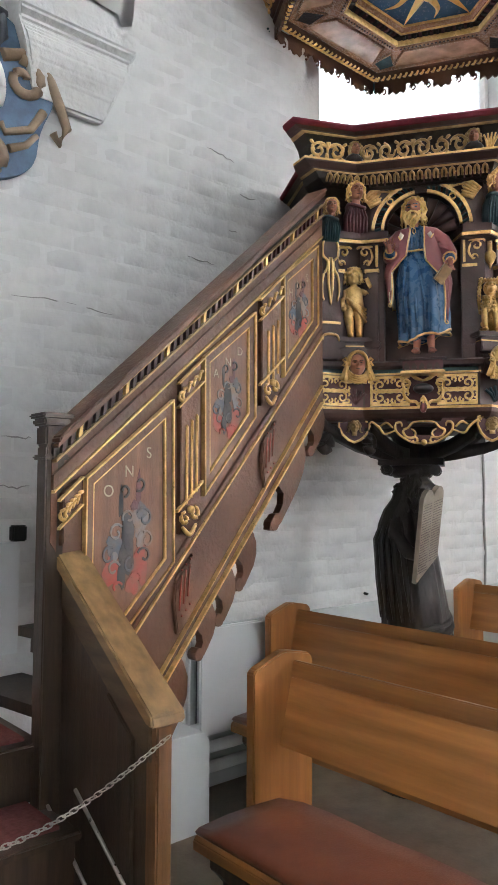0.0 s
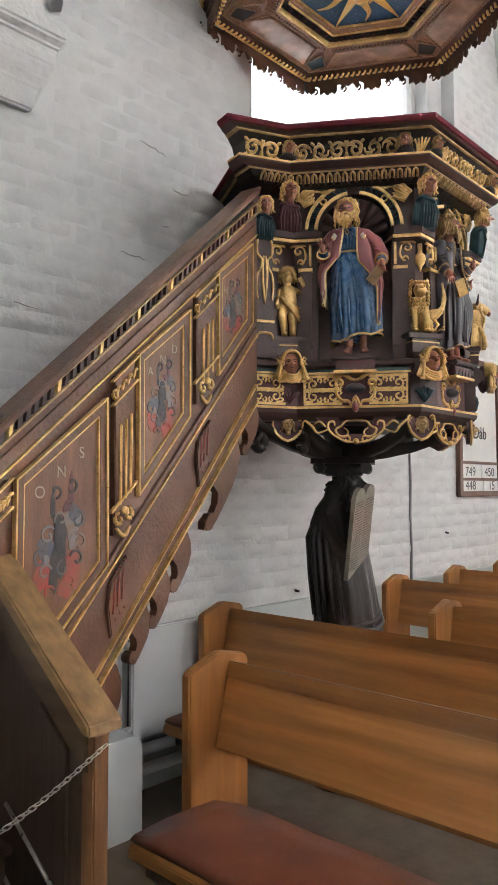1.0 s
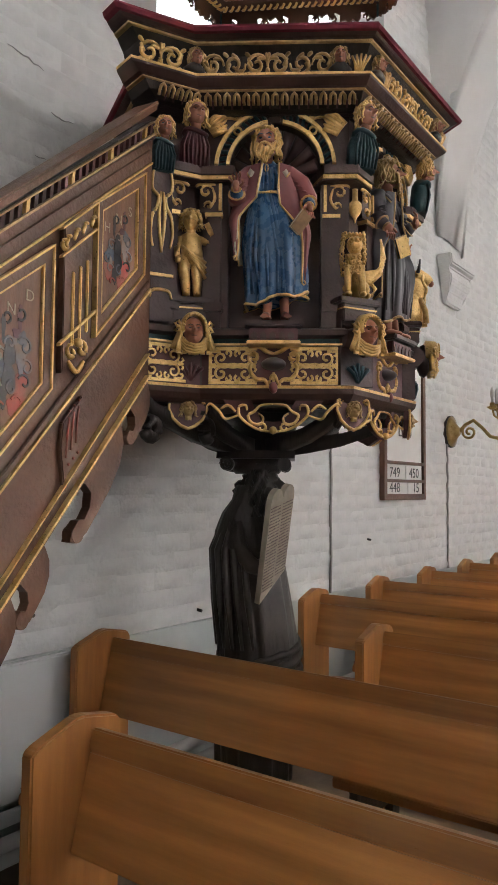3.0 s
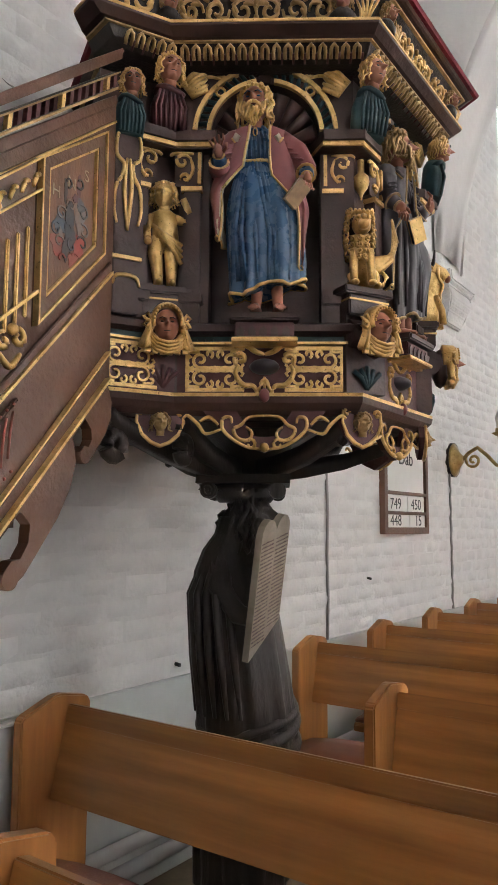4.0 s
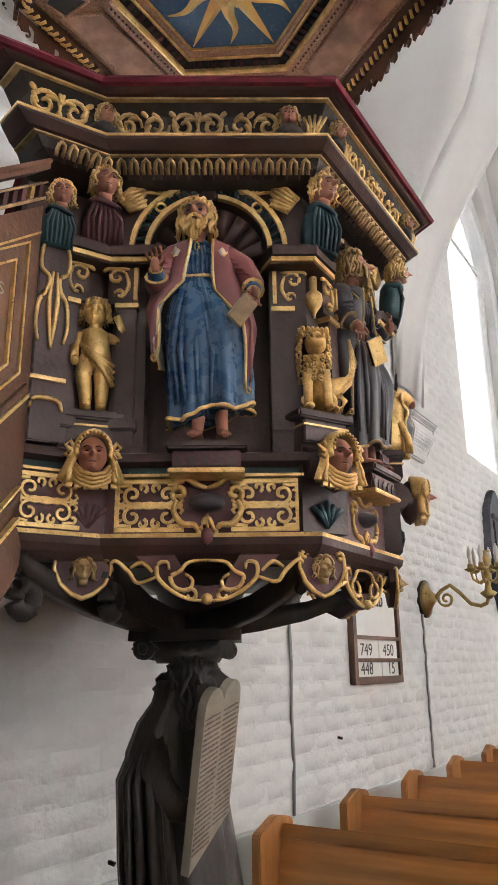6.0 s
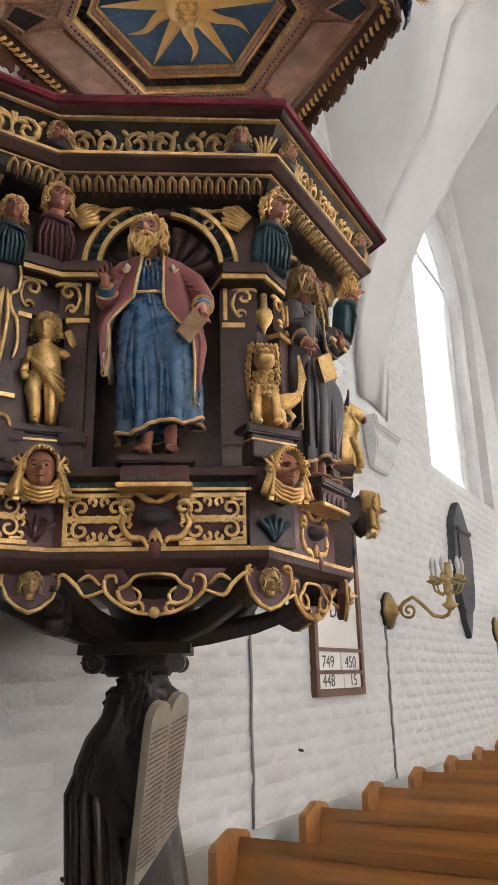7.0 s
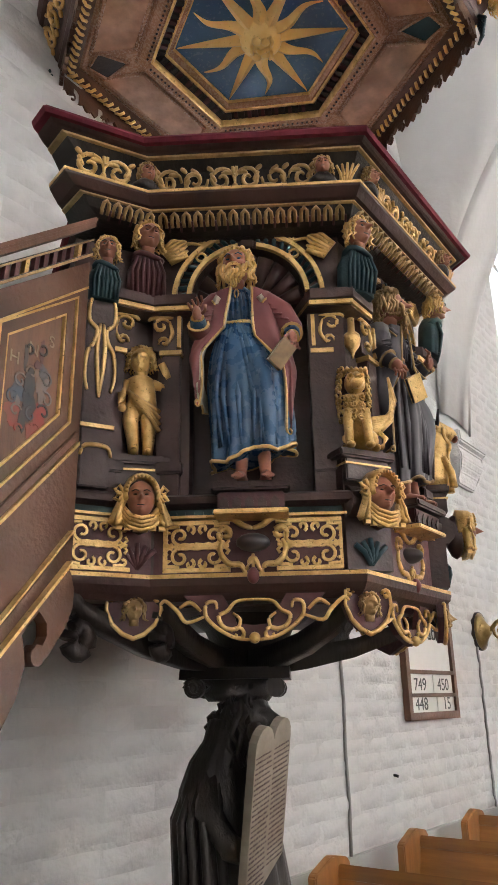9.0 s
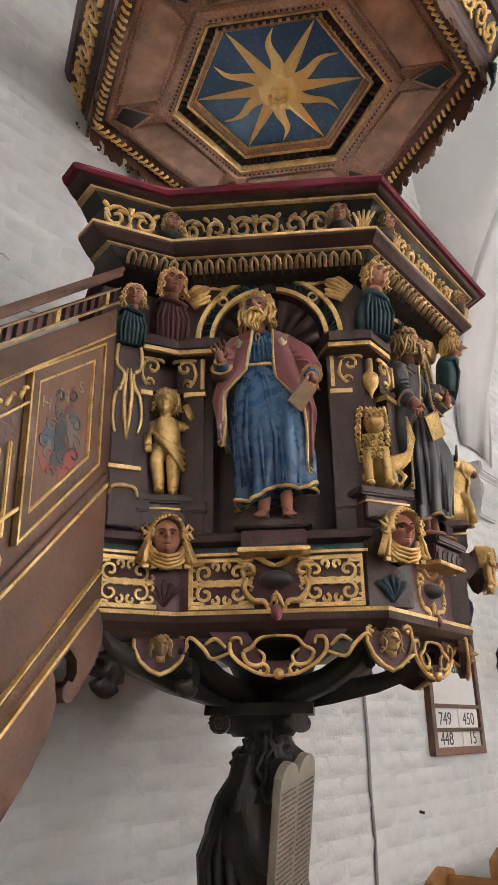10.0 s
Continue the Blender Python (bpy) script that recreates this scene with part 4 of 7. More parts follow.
# ---------------------------------------------------------------- pulpit: faces
NICHE_W, SPRING, NICHE_Z = 0.188, 2.872, 2.207
FACES = ((FRONT, 0.0, 0.29, 0.30), (SIDE, 0.05, 0.32, 0.28), (330, 0.0, 0.30, 0.30))
figure_kinds = (
    ("apostle_statue", [BLUE, ROSE, CREAM, SKIN, GOLD, RAIL_OAK], "painted apostle in blue gown and rose mantle with gilded beard", -8, 3, 1),
    ("apostle_statue", [SLATE_ROBE, SLATE_ROBE, SLATE_ROBE, SKIN, GOLD_OLD, GOLD], "painted wooden apostle in a dark grey robe holding a gilded book", 25, 5, -1),
    ("apostle_statue", [TEAL, OXBLOOD, GOLD_OLD, SKIN, GOLD, GOLD], "painted wooden apostle in a dark mantle stretching out a hand", 20, 8, 1),
)
for (ang, sc0, wl, wr), kind in zip(FACES, figure_kinds):
    m = face_frame(ang) @ Matrix.Translation((sc0, 0, 0))
    # wall plate with an arched niche
    bm = bmesh.new()
    for xa, xb in ((-wl, -NICHE_W), (NICHE_W, wr)):
        box(bm, xa, xb, -0.53, -0.43, NICHE_Z, SPRING, m)
    arc = [(NICHE_W * math.cos(math.pi * i / 14), SPRING + NICHE_W * math.sin(math.pi * i / 14)) for i in range(15)]
    for (xa, za), (xb, zb) in zip(arc, arc[1:]):
        prism(bm, [(xa, za), (xb, zb), (xb, 3.12), (xa, 3.12)], -0.53, -0.43, m)
    for xa, xb in ((-wl, -NICHE_W), (NICHE_W, wr)):
        box(bm, xa, xb, -0.53, -0.43, SPRING, 3.12, m)
    bmesh.ops.remove_doubles(bm, verts=bm.verts[:], dist=1e-5)
    niche = part("niche_wall", bm, DARK_WOOD, pulpit)
    # shell flutes in the head of the niche
    for i in range(9):
        a = math.pi * (i + 0.5) / 9
        bm = bmesh.new()
        tube(bm, [m @ V(0.03 * math.cos(a), -0.445, SPRING + 0.03 * math.sin(a)), m @ V(0.10 * math.cos(a), -0.46, SPRING + 0.10 * math.sin(a)), m @ V(0.178 * math.cos(a), -0.49, SPRING + 0.178 * math.sin(a))], lambda u: 0.008 + 0.022 * u, 7)
        part("shell_flute", bm, DARK_WOOD, niche)
    # archivolt: two gilded hoops, teal between, bosses and keystone
    for r in (0.192, 0.240):
        bm = bmesh.new()
        for lo, hi in ((0.02, 0.45), (0.55, 0.98)):
            rings = []
            for i in range(13):
                a = math.pi * (lo + (hi - lo) * i / 12)
                c, s_ = math.cos(a), math.sin(a)
                rings.append([m @ V(rr * c, y, SPRING + rr * s_) for rr, y in ((r - 0.007, -0.53), (r - 0.007, -0.548), (r + 0.008, -0.548), (r + 0.008, -0.53))])
            loft(bm, rings, smooth=False)
        part("gold_hoop", bm, GOLD, niche)
    for i in range(24):
        a = math.pi * (0.03 + 0.94 * i / 23)
        if abs(a - math.pi / 2) < 0.16:
            continue
        c, s_ = math.cos(a), math.sin(a)
        bm = bmesh.new()
        tube(bm, [m @ V(0.203 * c, -0.533, SPRING + 0.203 * s_), m @ V(0.231 * math.cos(a + 0.05), -0.536, SPRING + 0.231 * math.sin(a + 0.05))], 0.008, 6)
        part("arch_bead", bm, TEAL, niche)
    bm = bmesh.new()
    prism(bm, [(-0.020, SPRING + 0.187), (0.020, SPRING + 0.187), (0.026, 3.115), (-0.026, 3.115)], -0.540, -0.53, m)
    part("keystone", bm, DARK_WOOD, niche, bevel=0.003)
    for a in (0.25, 0.75):
        bm = bmesh.new()
        tube(bm, [m @ V(0.216 * math.cos(math.pi * a) + 0.015 * math.cos(q), -0.541, SPRING + 0.216 * math.sin(math.pi * a) + 0.015 * math.sin(q)) for q in [0.5236 * k for k in range(13)]], 0.005, 6)
        part("ring_boss", bm, GOLD, niche)
    # spandrel wings and scrolls
    for s in (-1, 1):
        for k in range(6):
            bm = bmesh.new()
            tube(bm, [m @ V(s * (0.285 - 0.006 * k), -0.548, 3.045 - 0.008 * k), m @ V(s * (0.245 - 0.010 * k), -0.556, 3.085 - 0.012 * k), m @ V(s * (0.205 - 0.002 * k), -0.55, 3.095 - 0.006 * k * k * 0.5)], lambda u: 0.011 * (1 - 0.6 * u), 6)
            part("feather", bm, GOLD, niche)
        bm = bmesh.new()
        draw(bm, [[(s * x, z) for x, z in spiral(0.15, 3.085, 0.012, 0.004, 0, 400, 10)], [(s * 0.15, 3.073), (s * 0.19, 3.083), (s * 0.23, 3.073)]], m, 0.005, -0.538)
        part("gold_scroll", bm, GOLD, niche)
    # pedestal under the figure
    bm = bmesh.new()
    box(bm, -0.095, 0.095, -0.625, -0.43, 2.145, 2.195, m)
    part("pedestal", bm, OXBLOOD, pulpit, bevel=0.004)
    bm = bmesh.new()
    box(bm, -0.112, 0.112, -0.645, -0.43, 2.197, 2.222, m)
    part("pedestal_slab", bm, DARK_WOOD, pulpit, bevel=0.006)
    bm = bmesh.new()
    box(bm, -0.105, 0.105, -0.640, -0.43, 2.130, 2.143, m)
    part("gold_fillet", bm, GOLD, pulpit, bevel=0.003)
    # notches in the painted pedestal and teal band
    for k in range(5):
        bm = bmesh.new()
        prism(bm, [(-0.088 + 0.036 * k, 2.15), (-0.064 + 0.036 * k, 2.15), (-0.064 + 0.036 * k, 2.168), (-0.076 + 0.036 * k, 2.182), (-0.088 + 0.036 * k, 2.168)], -0.629, -0.62, m)
        part("dentil", bm, DARK_WOOD, pulpit)
    for s in (-1, 1):
        for k in range(6):
            x = s * (0.125 + 0.026 * k)
            bm = bmesh.new()
            prism(bm, [(x - 0.009, 2.148), (x + 0.009, 2.148), (x + 0.009, 2.158), (x, 2.166), (x - 0.009, 2.158)], -0.552, -0.544, m)
            part("dentil", bm, TEAL, pulpit)
    # gilt openwork on the lower wall
    for s in (-1, 1):
        xa, xb = (0.066, 0.260) if s > 0 else (-0.260, -0.066)
        bm = bmesh.new()
        cxm = (xa + xb) / 2
        mm = m @ Matrix.Translation((cxm, -0.536, 2.059))
        w, h = xb - xa, 0.142
        for ln in fret(w, h):
            ribbon(bm, ln, mm, 0.0105, -0.0065, 0.0)
        box(bm, -w / 2, w / 2, -0.008, 0, -h / 2 - 0.004, -h / 2 + 0.008, mm)
        box(bm, -w / 2, w / 2, -0.008, 0, h / 2 - 0.008, h / 2 + 0.004, mm)
        xo = s * w / 2
        box(bm, min(xo, xo - s * 0.012), max(xo, xo - s * 0.012), -0.008, 0, -h / 2 + 0.009, h / 2 - 0.009, mm)
        part("gold_openwork", bm, GOLD, pulpit)
    # strapwork cartouche
    bm = bmesh.new()
    ball(bm, m @ V(0, -0.545, 2.065), 0.05, 0.05, 0.026, seg=14, rng=8)
    cart = part("cartouche", bm, SLATE_ROBE, pulpit)
    bm = bmesh.new()
    for s in (-1, 1):
        draw(bm, [[(s * x, z + 2.06) for x, z in spiral(0.078, 0.03, 0.024, 0.006, -60, 330, 12)], [(s * x, z + 2.06) for x, z in [(0.085, 0.012), (0.094, -0.02), (0.07, -0.055), (0.035, -0.06), (0.02, -0.09)]], [(s * x, z + 2.06) for x, z in [(0.0, 0.045), (0.03, 0.055), (0.06, 0.075), (0.10, 0.07)]]], m, 0.008, -0.552, sides=6)
    draw(bm, [[(-0.02, 1.985), (0, 2.02), (0.02, 1.985)], [(0, 1.98), (0, 2.03)]], m, 0.007, -0.556)
    part("gold_strapwork", bm, GOLD, cart)
    bm = bmesh.new()
    ball(bm, m @ V(0, -0.563, 1.968), 0.018, 0.018, 0.024, seg=9, rng=6)
    part("berry", bm, ROSE, cart)
    # pendant scrolls under the rim
    bm = bmesh.new()
    lines = []
    for s in (-1, 1):
        lines += [[(s * x, z) for x, z in [(0.0, 1.905), (0.05, 1.90), (0.075, 1.875), (0.10, 1.86), (0.085, 1.83), (0.05, 1.825), (0.04, 1.85), (0.06, 1.868)]],
                  [(s * x, z) for x, z in [(0.0, 1.795), (0.05, 1.80), (0.10, 1.825), (0.135, 1.86), (0.135, 1.895), (0.11, 1.90), (0.105, 1.88)]],
                  [(s * x, z) for x, z in [(0.14, 1.86), (0.19, 1.845), (0.215, 1.875), (0.25, 1.905), (0.265, 1.895)]],
                  [(s * x, z) for x, z in spiral(0.045, 1.81, 0.022, 0.006, 20, 380, 10)],
                  [(s * x, z) for x, z in [(0.15, 1.875), (0.18, 1.90), (0.21, 1.885)]]]
    draw(bm, lines, m, 0.0054, -0.54, sides=6)
    ball(bm, m @ V(0, -0.545, 1.80), 0.016, seg=8, rng=5)
    pend = part("pendant_scroll", bm, GOLD, pulpit)
    bm = bmesh.new()
    prism(bm, [(-0.20, 1.92), (-0.14, 1.855), (-0.09, 1.815), (0, 1.785), (0.09, 1.815), (0.14, 1.855), (0.20, 1.92), (0.09, 1.92), (0.06, 1.87), (0.05, 1.84), (0, 1.835), (-0.05, 1.84), (-0.06, 1.87), (-0.09, 1.92)], -0.533, -0.515, m)
    part("backing", bm, OXBLOOD, pend)
    nm, mats, lab, turn, seed, mir = kind
    apostle(nm, m @ Matrix.Translation((0.008, -0.575 if ang == FRONT else -0.55, 2.224)) @ Matrix.Diagonal((0.91, 0.95, 0.935, 1.0)), mats, lab, turn, seed, mir)
    # frieze scrolls, laid on the sloping frieze
    bm = bmesh.new()
    tilt = m @ Matrix.Translation((-0.03 if ang == FRONT else 0, -0.656, 3.237)) @ Matrix.Rotation(math.radians(20), 4, "X")
    draw(bm, vine(0.52 if ang == FRONT else 0.46, 0.092, 3), tilt, 0.0066, -0.003)
    part("frieze_scroll", bm, GOLD_OLD if ang == FRONT else GOLD, pulpit)

# gadroons: gilded arches on the dark cove under the cornice
for side in (0, 1, 2, 3):
    pa, pb = plan(0.60, top=True)[side], plan(0.60, top=True)[side + 1]
    m = frame_at((pa[0] + pb[0]) / 2, (pa[1] + pb[1]) / 2, LINES[side + 1])
    w = math.hypot(pb[0] - pa[0], pb[1] - pa[1]) - 0.02
    n = int(w / 0.036)
    for k in range(n):
        x = -w / 2 + w * (k + 0.5) / n
        bm = bmesh.new()
        tube(bm, [m @ V(x + ax, ay, az) for ax, ay, az in ((-0.0085, -0.004, 3.100), (-0.0105, -0.018, 3.112), (-0.0085, -0.030, 3.125), (0, -0.036, 3.132), (0.0085, -0.030, 3.125), (0.0105, -0.018, 3.112), (0.0095, -0.004, 3.100))], lambda u: 0.0058 + 0.0012 * math.sin(math.pi * u), 6)
        part("gadroon", bm, GOLD_OLD, pulpit)
        bm = bmesh.new()
        tube(bm, [m @ V(x + w / n / 2, 0.010, 3.092), m @ V(x + w / n / 2, -0.020, 3.110)], 0.004, 5)
        part("gadroon_bead", bm, OXBLOOD, pulpit)


def corner_pier(px, py, ang, kind, seed, idx, fangs):
    m = frame_at(px, py, ang)
    pier = bmesh.new()
    box(pier, -0.078, 0.078, -0.02, 0.10, 1.98, 2.32, m)
    box(pier, -0.05, 0.05, 0.05, 0.12, 2.32, 2.85, m)
    body = part("corner_pier", pier, DARK_WOOD, pulpit)
    bm = bmesh.new()
    box(bm, -0.098, 0.098, -0.050, 0.10, 2.305, 2.332, m)
    part("pier_slab", bm, DARK_WOOD, body, bevel=0.006)
    bm = bmesh.new()
    box(bm, -0.076, 0.076, -0.040, 0.08, 2.235, 2.304, m)
    part("pier_block", bm, DARK_WOOD, body, bevel=0.004)
    bm = bmesh.new()
    box(bm, -0.080, 0.080, -0.044, 0.08, 2.284, 2.290, m)
    part("gold_fillet", bm, GOLD, body)
    for s, fa in zip((-1, 1), fangs):
        fm = frame_at(px, py, fa)
        c = s * 0.095
        bm = bmesh.new()
        box(bm, c - 0.030, c + 0.030, -0.022, 0.05, 2.207, 2.665, fm)
        part("pilaster", bm, DARK_WOOD, body, bevel=0.003)
        bm = bmesh.new()
        box(bm, c - 0.040, c + 0.040, -0.034, 0.05, 2.275, 2.312, fm)
        part("pilaster_base", bm, DARK_WOOD, body, bevel=0.005)
        bm = bmesh.new()
        box(bm, c - 0.036, c + 0.036, -0.029, 0.04, 2.665, 2.680, fm)
        part("gold_fillet", bm, GOLD, body)
        bm = bmesh.new()
        draw(bm, [[(s * x, z) for x, z in spiral(0.062, 2.770, 0.028, 0.006, 30, 420, 12)], [(s * x, z) for x, z in [(0.088, 2.785), (0.098, 2.74), (0.078, 2.70)]], [(s * x, z) for x, z in spiral(0.072, 2.712, 0.018, 0.004, 200, -160, 9)], [(s * x, z) for x, z in [(0.02, 2.79), (0.04, 2.80), (0.10, 2.797)]]], fm, 0.0055, -0.022, sides=6)
        box(bm, s * 0.120 - 0.006, s * 0.120 + 0.006, -0.028, 0.04, 2.69, 2.80, fm)
        part("gold_bracket", bm, GOLD, body)
        bm = bmesh.new()
        box(bm, min(s * 0.035, s * 0.128), max(s * 0.035, s * 0.128), -0.018, 0.04, 2.682, 2.803, fm)
        part("bracket_board", bm, DARK_WOOD, body)
    for nme, off, z0, z1, mt in (("entablature", 0.595, 2.824, 2.858, DARK_WOOD), ("entablature", 0.575, 2.803, 2.808, DARK_WOOD), ("gold_fillet", 0.585, 2.808, 2.823, GOLD)):
        po, pi = plan(off), plan(0.45)
        vo, vi = po[idx], pi[idx]
        pts = []
        for s, fa in zip((-1, 1), fangs):
            t = V(-math.sin(math.radians(fa)), math.cos(math.radians(fa)), 0) * (s * 0.135)
            pts.append(((vo[0] + t.x, vo[1] + t.y), (vi[0] + t.x, vi[1] + t.y)))
        poly = [pts[0][0], vo, pts[1][0], pts[1][1], vi, pts[0][1]]
        bm = bmesh.new()
        lo_ = [bm.verts.new((x, y, z0)) for x, y in poly]
        hi_ = [bm.verts.new((x, y, z1)) for x, y in poly]
        for q in ((0, 1, 4, 5), (1, 2, 3, 4)):
            bm.faces.new([lo_[i] for i in q])
            bm.faces.new([hi_[i] for i in q][::-1])
        for i in range(6):
            bm.faces.new((lo_[i], lo_[(i + 1) % 6], hi_[(i + 1) % 6], hi_[i]))
        part(nme, bm, mt, body)
    bm = bmesh.new()
    bust(bm, m @ Matrix.Translation((0, -0.055, 2.850)), 0, 1, 2, seed, 10)
    part("herm_bust", bm, [OXBLOOD if seed == 11 else TEAL, SKIN, GOLD], body, "painted bust with gilded curls")
    if kind == "lion":
        bm = bmesh.new()
        lathe(bm, [(0.003, 2.650), (0.005, 2.662), (0.009, 2.672), (0.023, 2.692), (0.029, 2.712), (0.026, 2.730), (0.012, 2.744), (0.012, 2.790)], 16)
        bm.transform(m @ Matrix.Translation((0, -0.005, 0)))
        part("gold_drop", bm, GOLD, body, "gilded turned drop", smooth=True)
    # bracket roll and mask
    bm = bmesh.new()
    tube(bm, [m @ V(-0.072, -0.01, 2.175), m @ V(0.072, -0.01, 2.175)], 0.05, 12)
    part("bracket_roll", bm, DARK_WOOD, body)
    bm = mask(m @ Matrix.Translation((0, -0.055, 2.182)) @ Matrix.Scale(0.92, 4), seed, -5)
    part("mask", bm, [SKIN, GOLD, DARK_WOOD], body, "carved mask with gilded headdress")
    # leaf carving below the mask and cherub shield under the rim
    bm = bmesh.new()
    for k in range(5):
        tube(bm, [m @ V(0, -0.024, 1.995), m @ V((k - 2) * 0.014, -0.032, 2.03), m @ V((k - 2) * 0.026, -0.026, 2.07 - 0.01 * abs(k - 2))], 0.008, 6)
    part("leaf_carving", bm, OXBLOOD if seed == 11 else TEAL, body)
    bm = bmesh.new()
    edge = [(-0.075, 1.925), (-0.078, 1.885), (-0.060, 1.845), (-0.030, 1.818), (0, 1.806), (0.030, 1.818), (0.060, 1.845), (0.078, 1.885), (0.075, 1.925)]
    prism(bm, edge, 0.01, 0.03, m)
    sh = part("pendant_shield", bm, OXBLOOD, body)
    bm = bmesh.new()
    draw(bm, [edge, spiral(-0.062, 1.918, 0.014, 0.004, 0, 360, 8), spiral(0.062, 1.918, 0.014, 0.004, 180, -180, 8)], m, 0.0062, 0.005, sides=6)
    head(bm, m @ V(0, 0.0, 1.885), 0.030, 1, 1, None, ang + 90, 9, seed)
    part("gold_cherub", bm, [GOLD, GOLD_OLD], body)
    return m


def frieze_head(side, t, seed):
    """Small painted head with a gilt leaf on the frieze; t runs along the side from 0 to 1."""
    pa, pb = plan(0.655, top=True)[side], plan(0.655, top=True)[side + 1]
    m = frame_at(pa[0] + (pb[0] - pa[0]) * t, pa[1] + (pb[1] - pa[1]) * t, LINES[side + 1])
    bm = bmesh.new()
    robe(bm, [(3.184, 0, -0.01, 0.040, 0.03), (3.205, 0, -0.012, 0.046, 0.034), (3.225, 0, -0.012, 0.026, 0.026)], 6, 0.05, 2, 16)
    head(bm, V(0, -0.028, 3.250), 0.030, 0, 1, None, 0, 9, seed, 1.0, 2)
    bm.transform(m)
    ob = part("frieze_head", bm, [SKIN, GOLD_OLD, BLACK_WOOD], pulpit)
    bm = bmesh.new()
    for k in range(5):
        tube(bm, [m @ V(0.062 + 0.004 * k, -0.006, 3.19), m @ V(0.058 + 0.010 * k, -0.018, 3.225), m @ V(0.046 + 0.018 * k, -0.024, 3.262 - 0.004 * abs(k - 2))], lambda u: 0.007 * (1 - 0.4 * u), 5)
    part("gold_leaf", bm, GOLD, ob)


frieze_head(0, 0.90, 14)
frieze_head(1, 0.845, 15)
frieze_head(2, 0.09, 16)
frieze_head(2, 0.90, 17)
vs = plan(0.53)
piers = [(vs[1], 231, "putto", 11, 1, (LANDING, FRONT)), (vs[2], 243, "lion", 12, 2, (FRONT, SIDE)), (vs[3], 300, "ox", 13, 3, (SIDE, 330))]
pier_frames = {}
SHIFT = {"putto": (-0.028, 0.041), "lion": (0.030, 0.0), "ox": (0.0, 0.0)}
for (px, py), ang, kind, seed, idx, fangs in piers:
    px, py = px + SHIFT[kind][0], py + SHIFT[kind][1]
    pier_frames[kind] = corner_pier(px, py, ang, kind, seed, idx, fangs)


def putto(m):
    bm = bmesh.new()
    for s in (-1, 1):
        tube(bm, [V(s * 0.02, -0.03, 0.0), V(s * 0.022, -0.022, 0.05), V(s * 0.026 - 0.006, -0.034, 0.10), V(s * 0.02, -0.02, 0.15)], lambda u: 0.014 + 0.014 * u, 8)
        ball(bm, (s * 0.021, -0.043, 0.008), 0.013, 0.024, 0.010, seg=7, rng=4)
    robe(bm, [(0.12, 0, -0.02, 0.03, 0.028), (0.15, 0.002, -0.022, 0.043, 0.036), (0.18, 0, -0.027, 0.041, 0.036), (0.21, -0.002, -0.022, 0.040, 0.030), (0.235, -0.003, -0.02, 0.042, 0.028), (0.25, -0.003, -0.02, 0.018, 0.018)], 3, 0.02, 0, 18)
    tube(bm, [V(-0.04, -0.02, 0.225), V(-0.06, -0.03, 0.18), V(-0.058, -0.055, 0.14)], lambda u: 0.016 - 0.004 * u, 7)
    ball(bm, (-0.058, -0.06, 0.13), 0.013, seg=6, rng=4)
    tube(bm, [V(0.034, -0.02, 0.225), V(0.066, -0.030, 0.215), V(0.074, -0.036, 0.245), V(0.052, -0.045, 0.285)], lambda u: 0.017 - 0.006 * u, 7)
    ball(bm, (0.0, -0.045, 0.165), 0.030, 0.018, 0.030, seg=9, rng=6)
    for k in range(4):
        tube(bm, [V(-0.045 + 0.01 * k, -0.05, 0.185 - 0.012 * k), V(0.01, -0.062, 0.145 - 0.008 * k), V(0.05, -0.045, 0.13 - 0.02 * k)], 0.008, 5)
    head(bm, (-0.006, -0.03, 0.292), 0.039, 0, 0, None, -15, 16, 4, 0.7)
    bm.transform(m)
    return tagged(part("putto_statue", bm, [GOLD]), "small gilded putto standing between two pilasters", "statue", "pulpit figures")


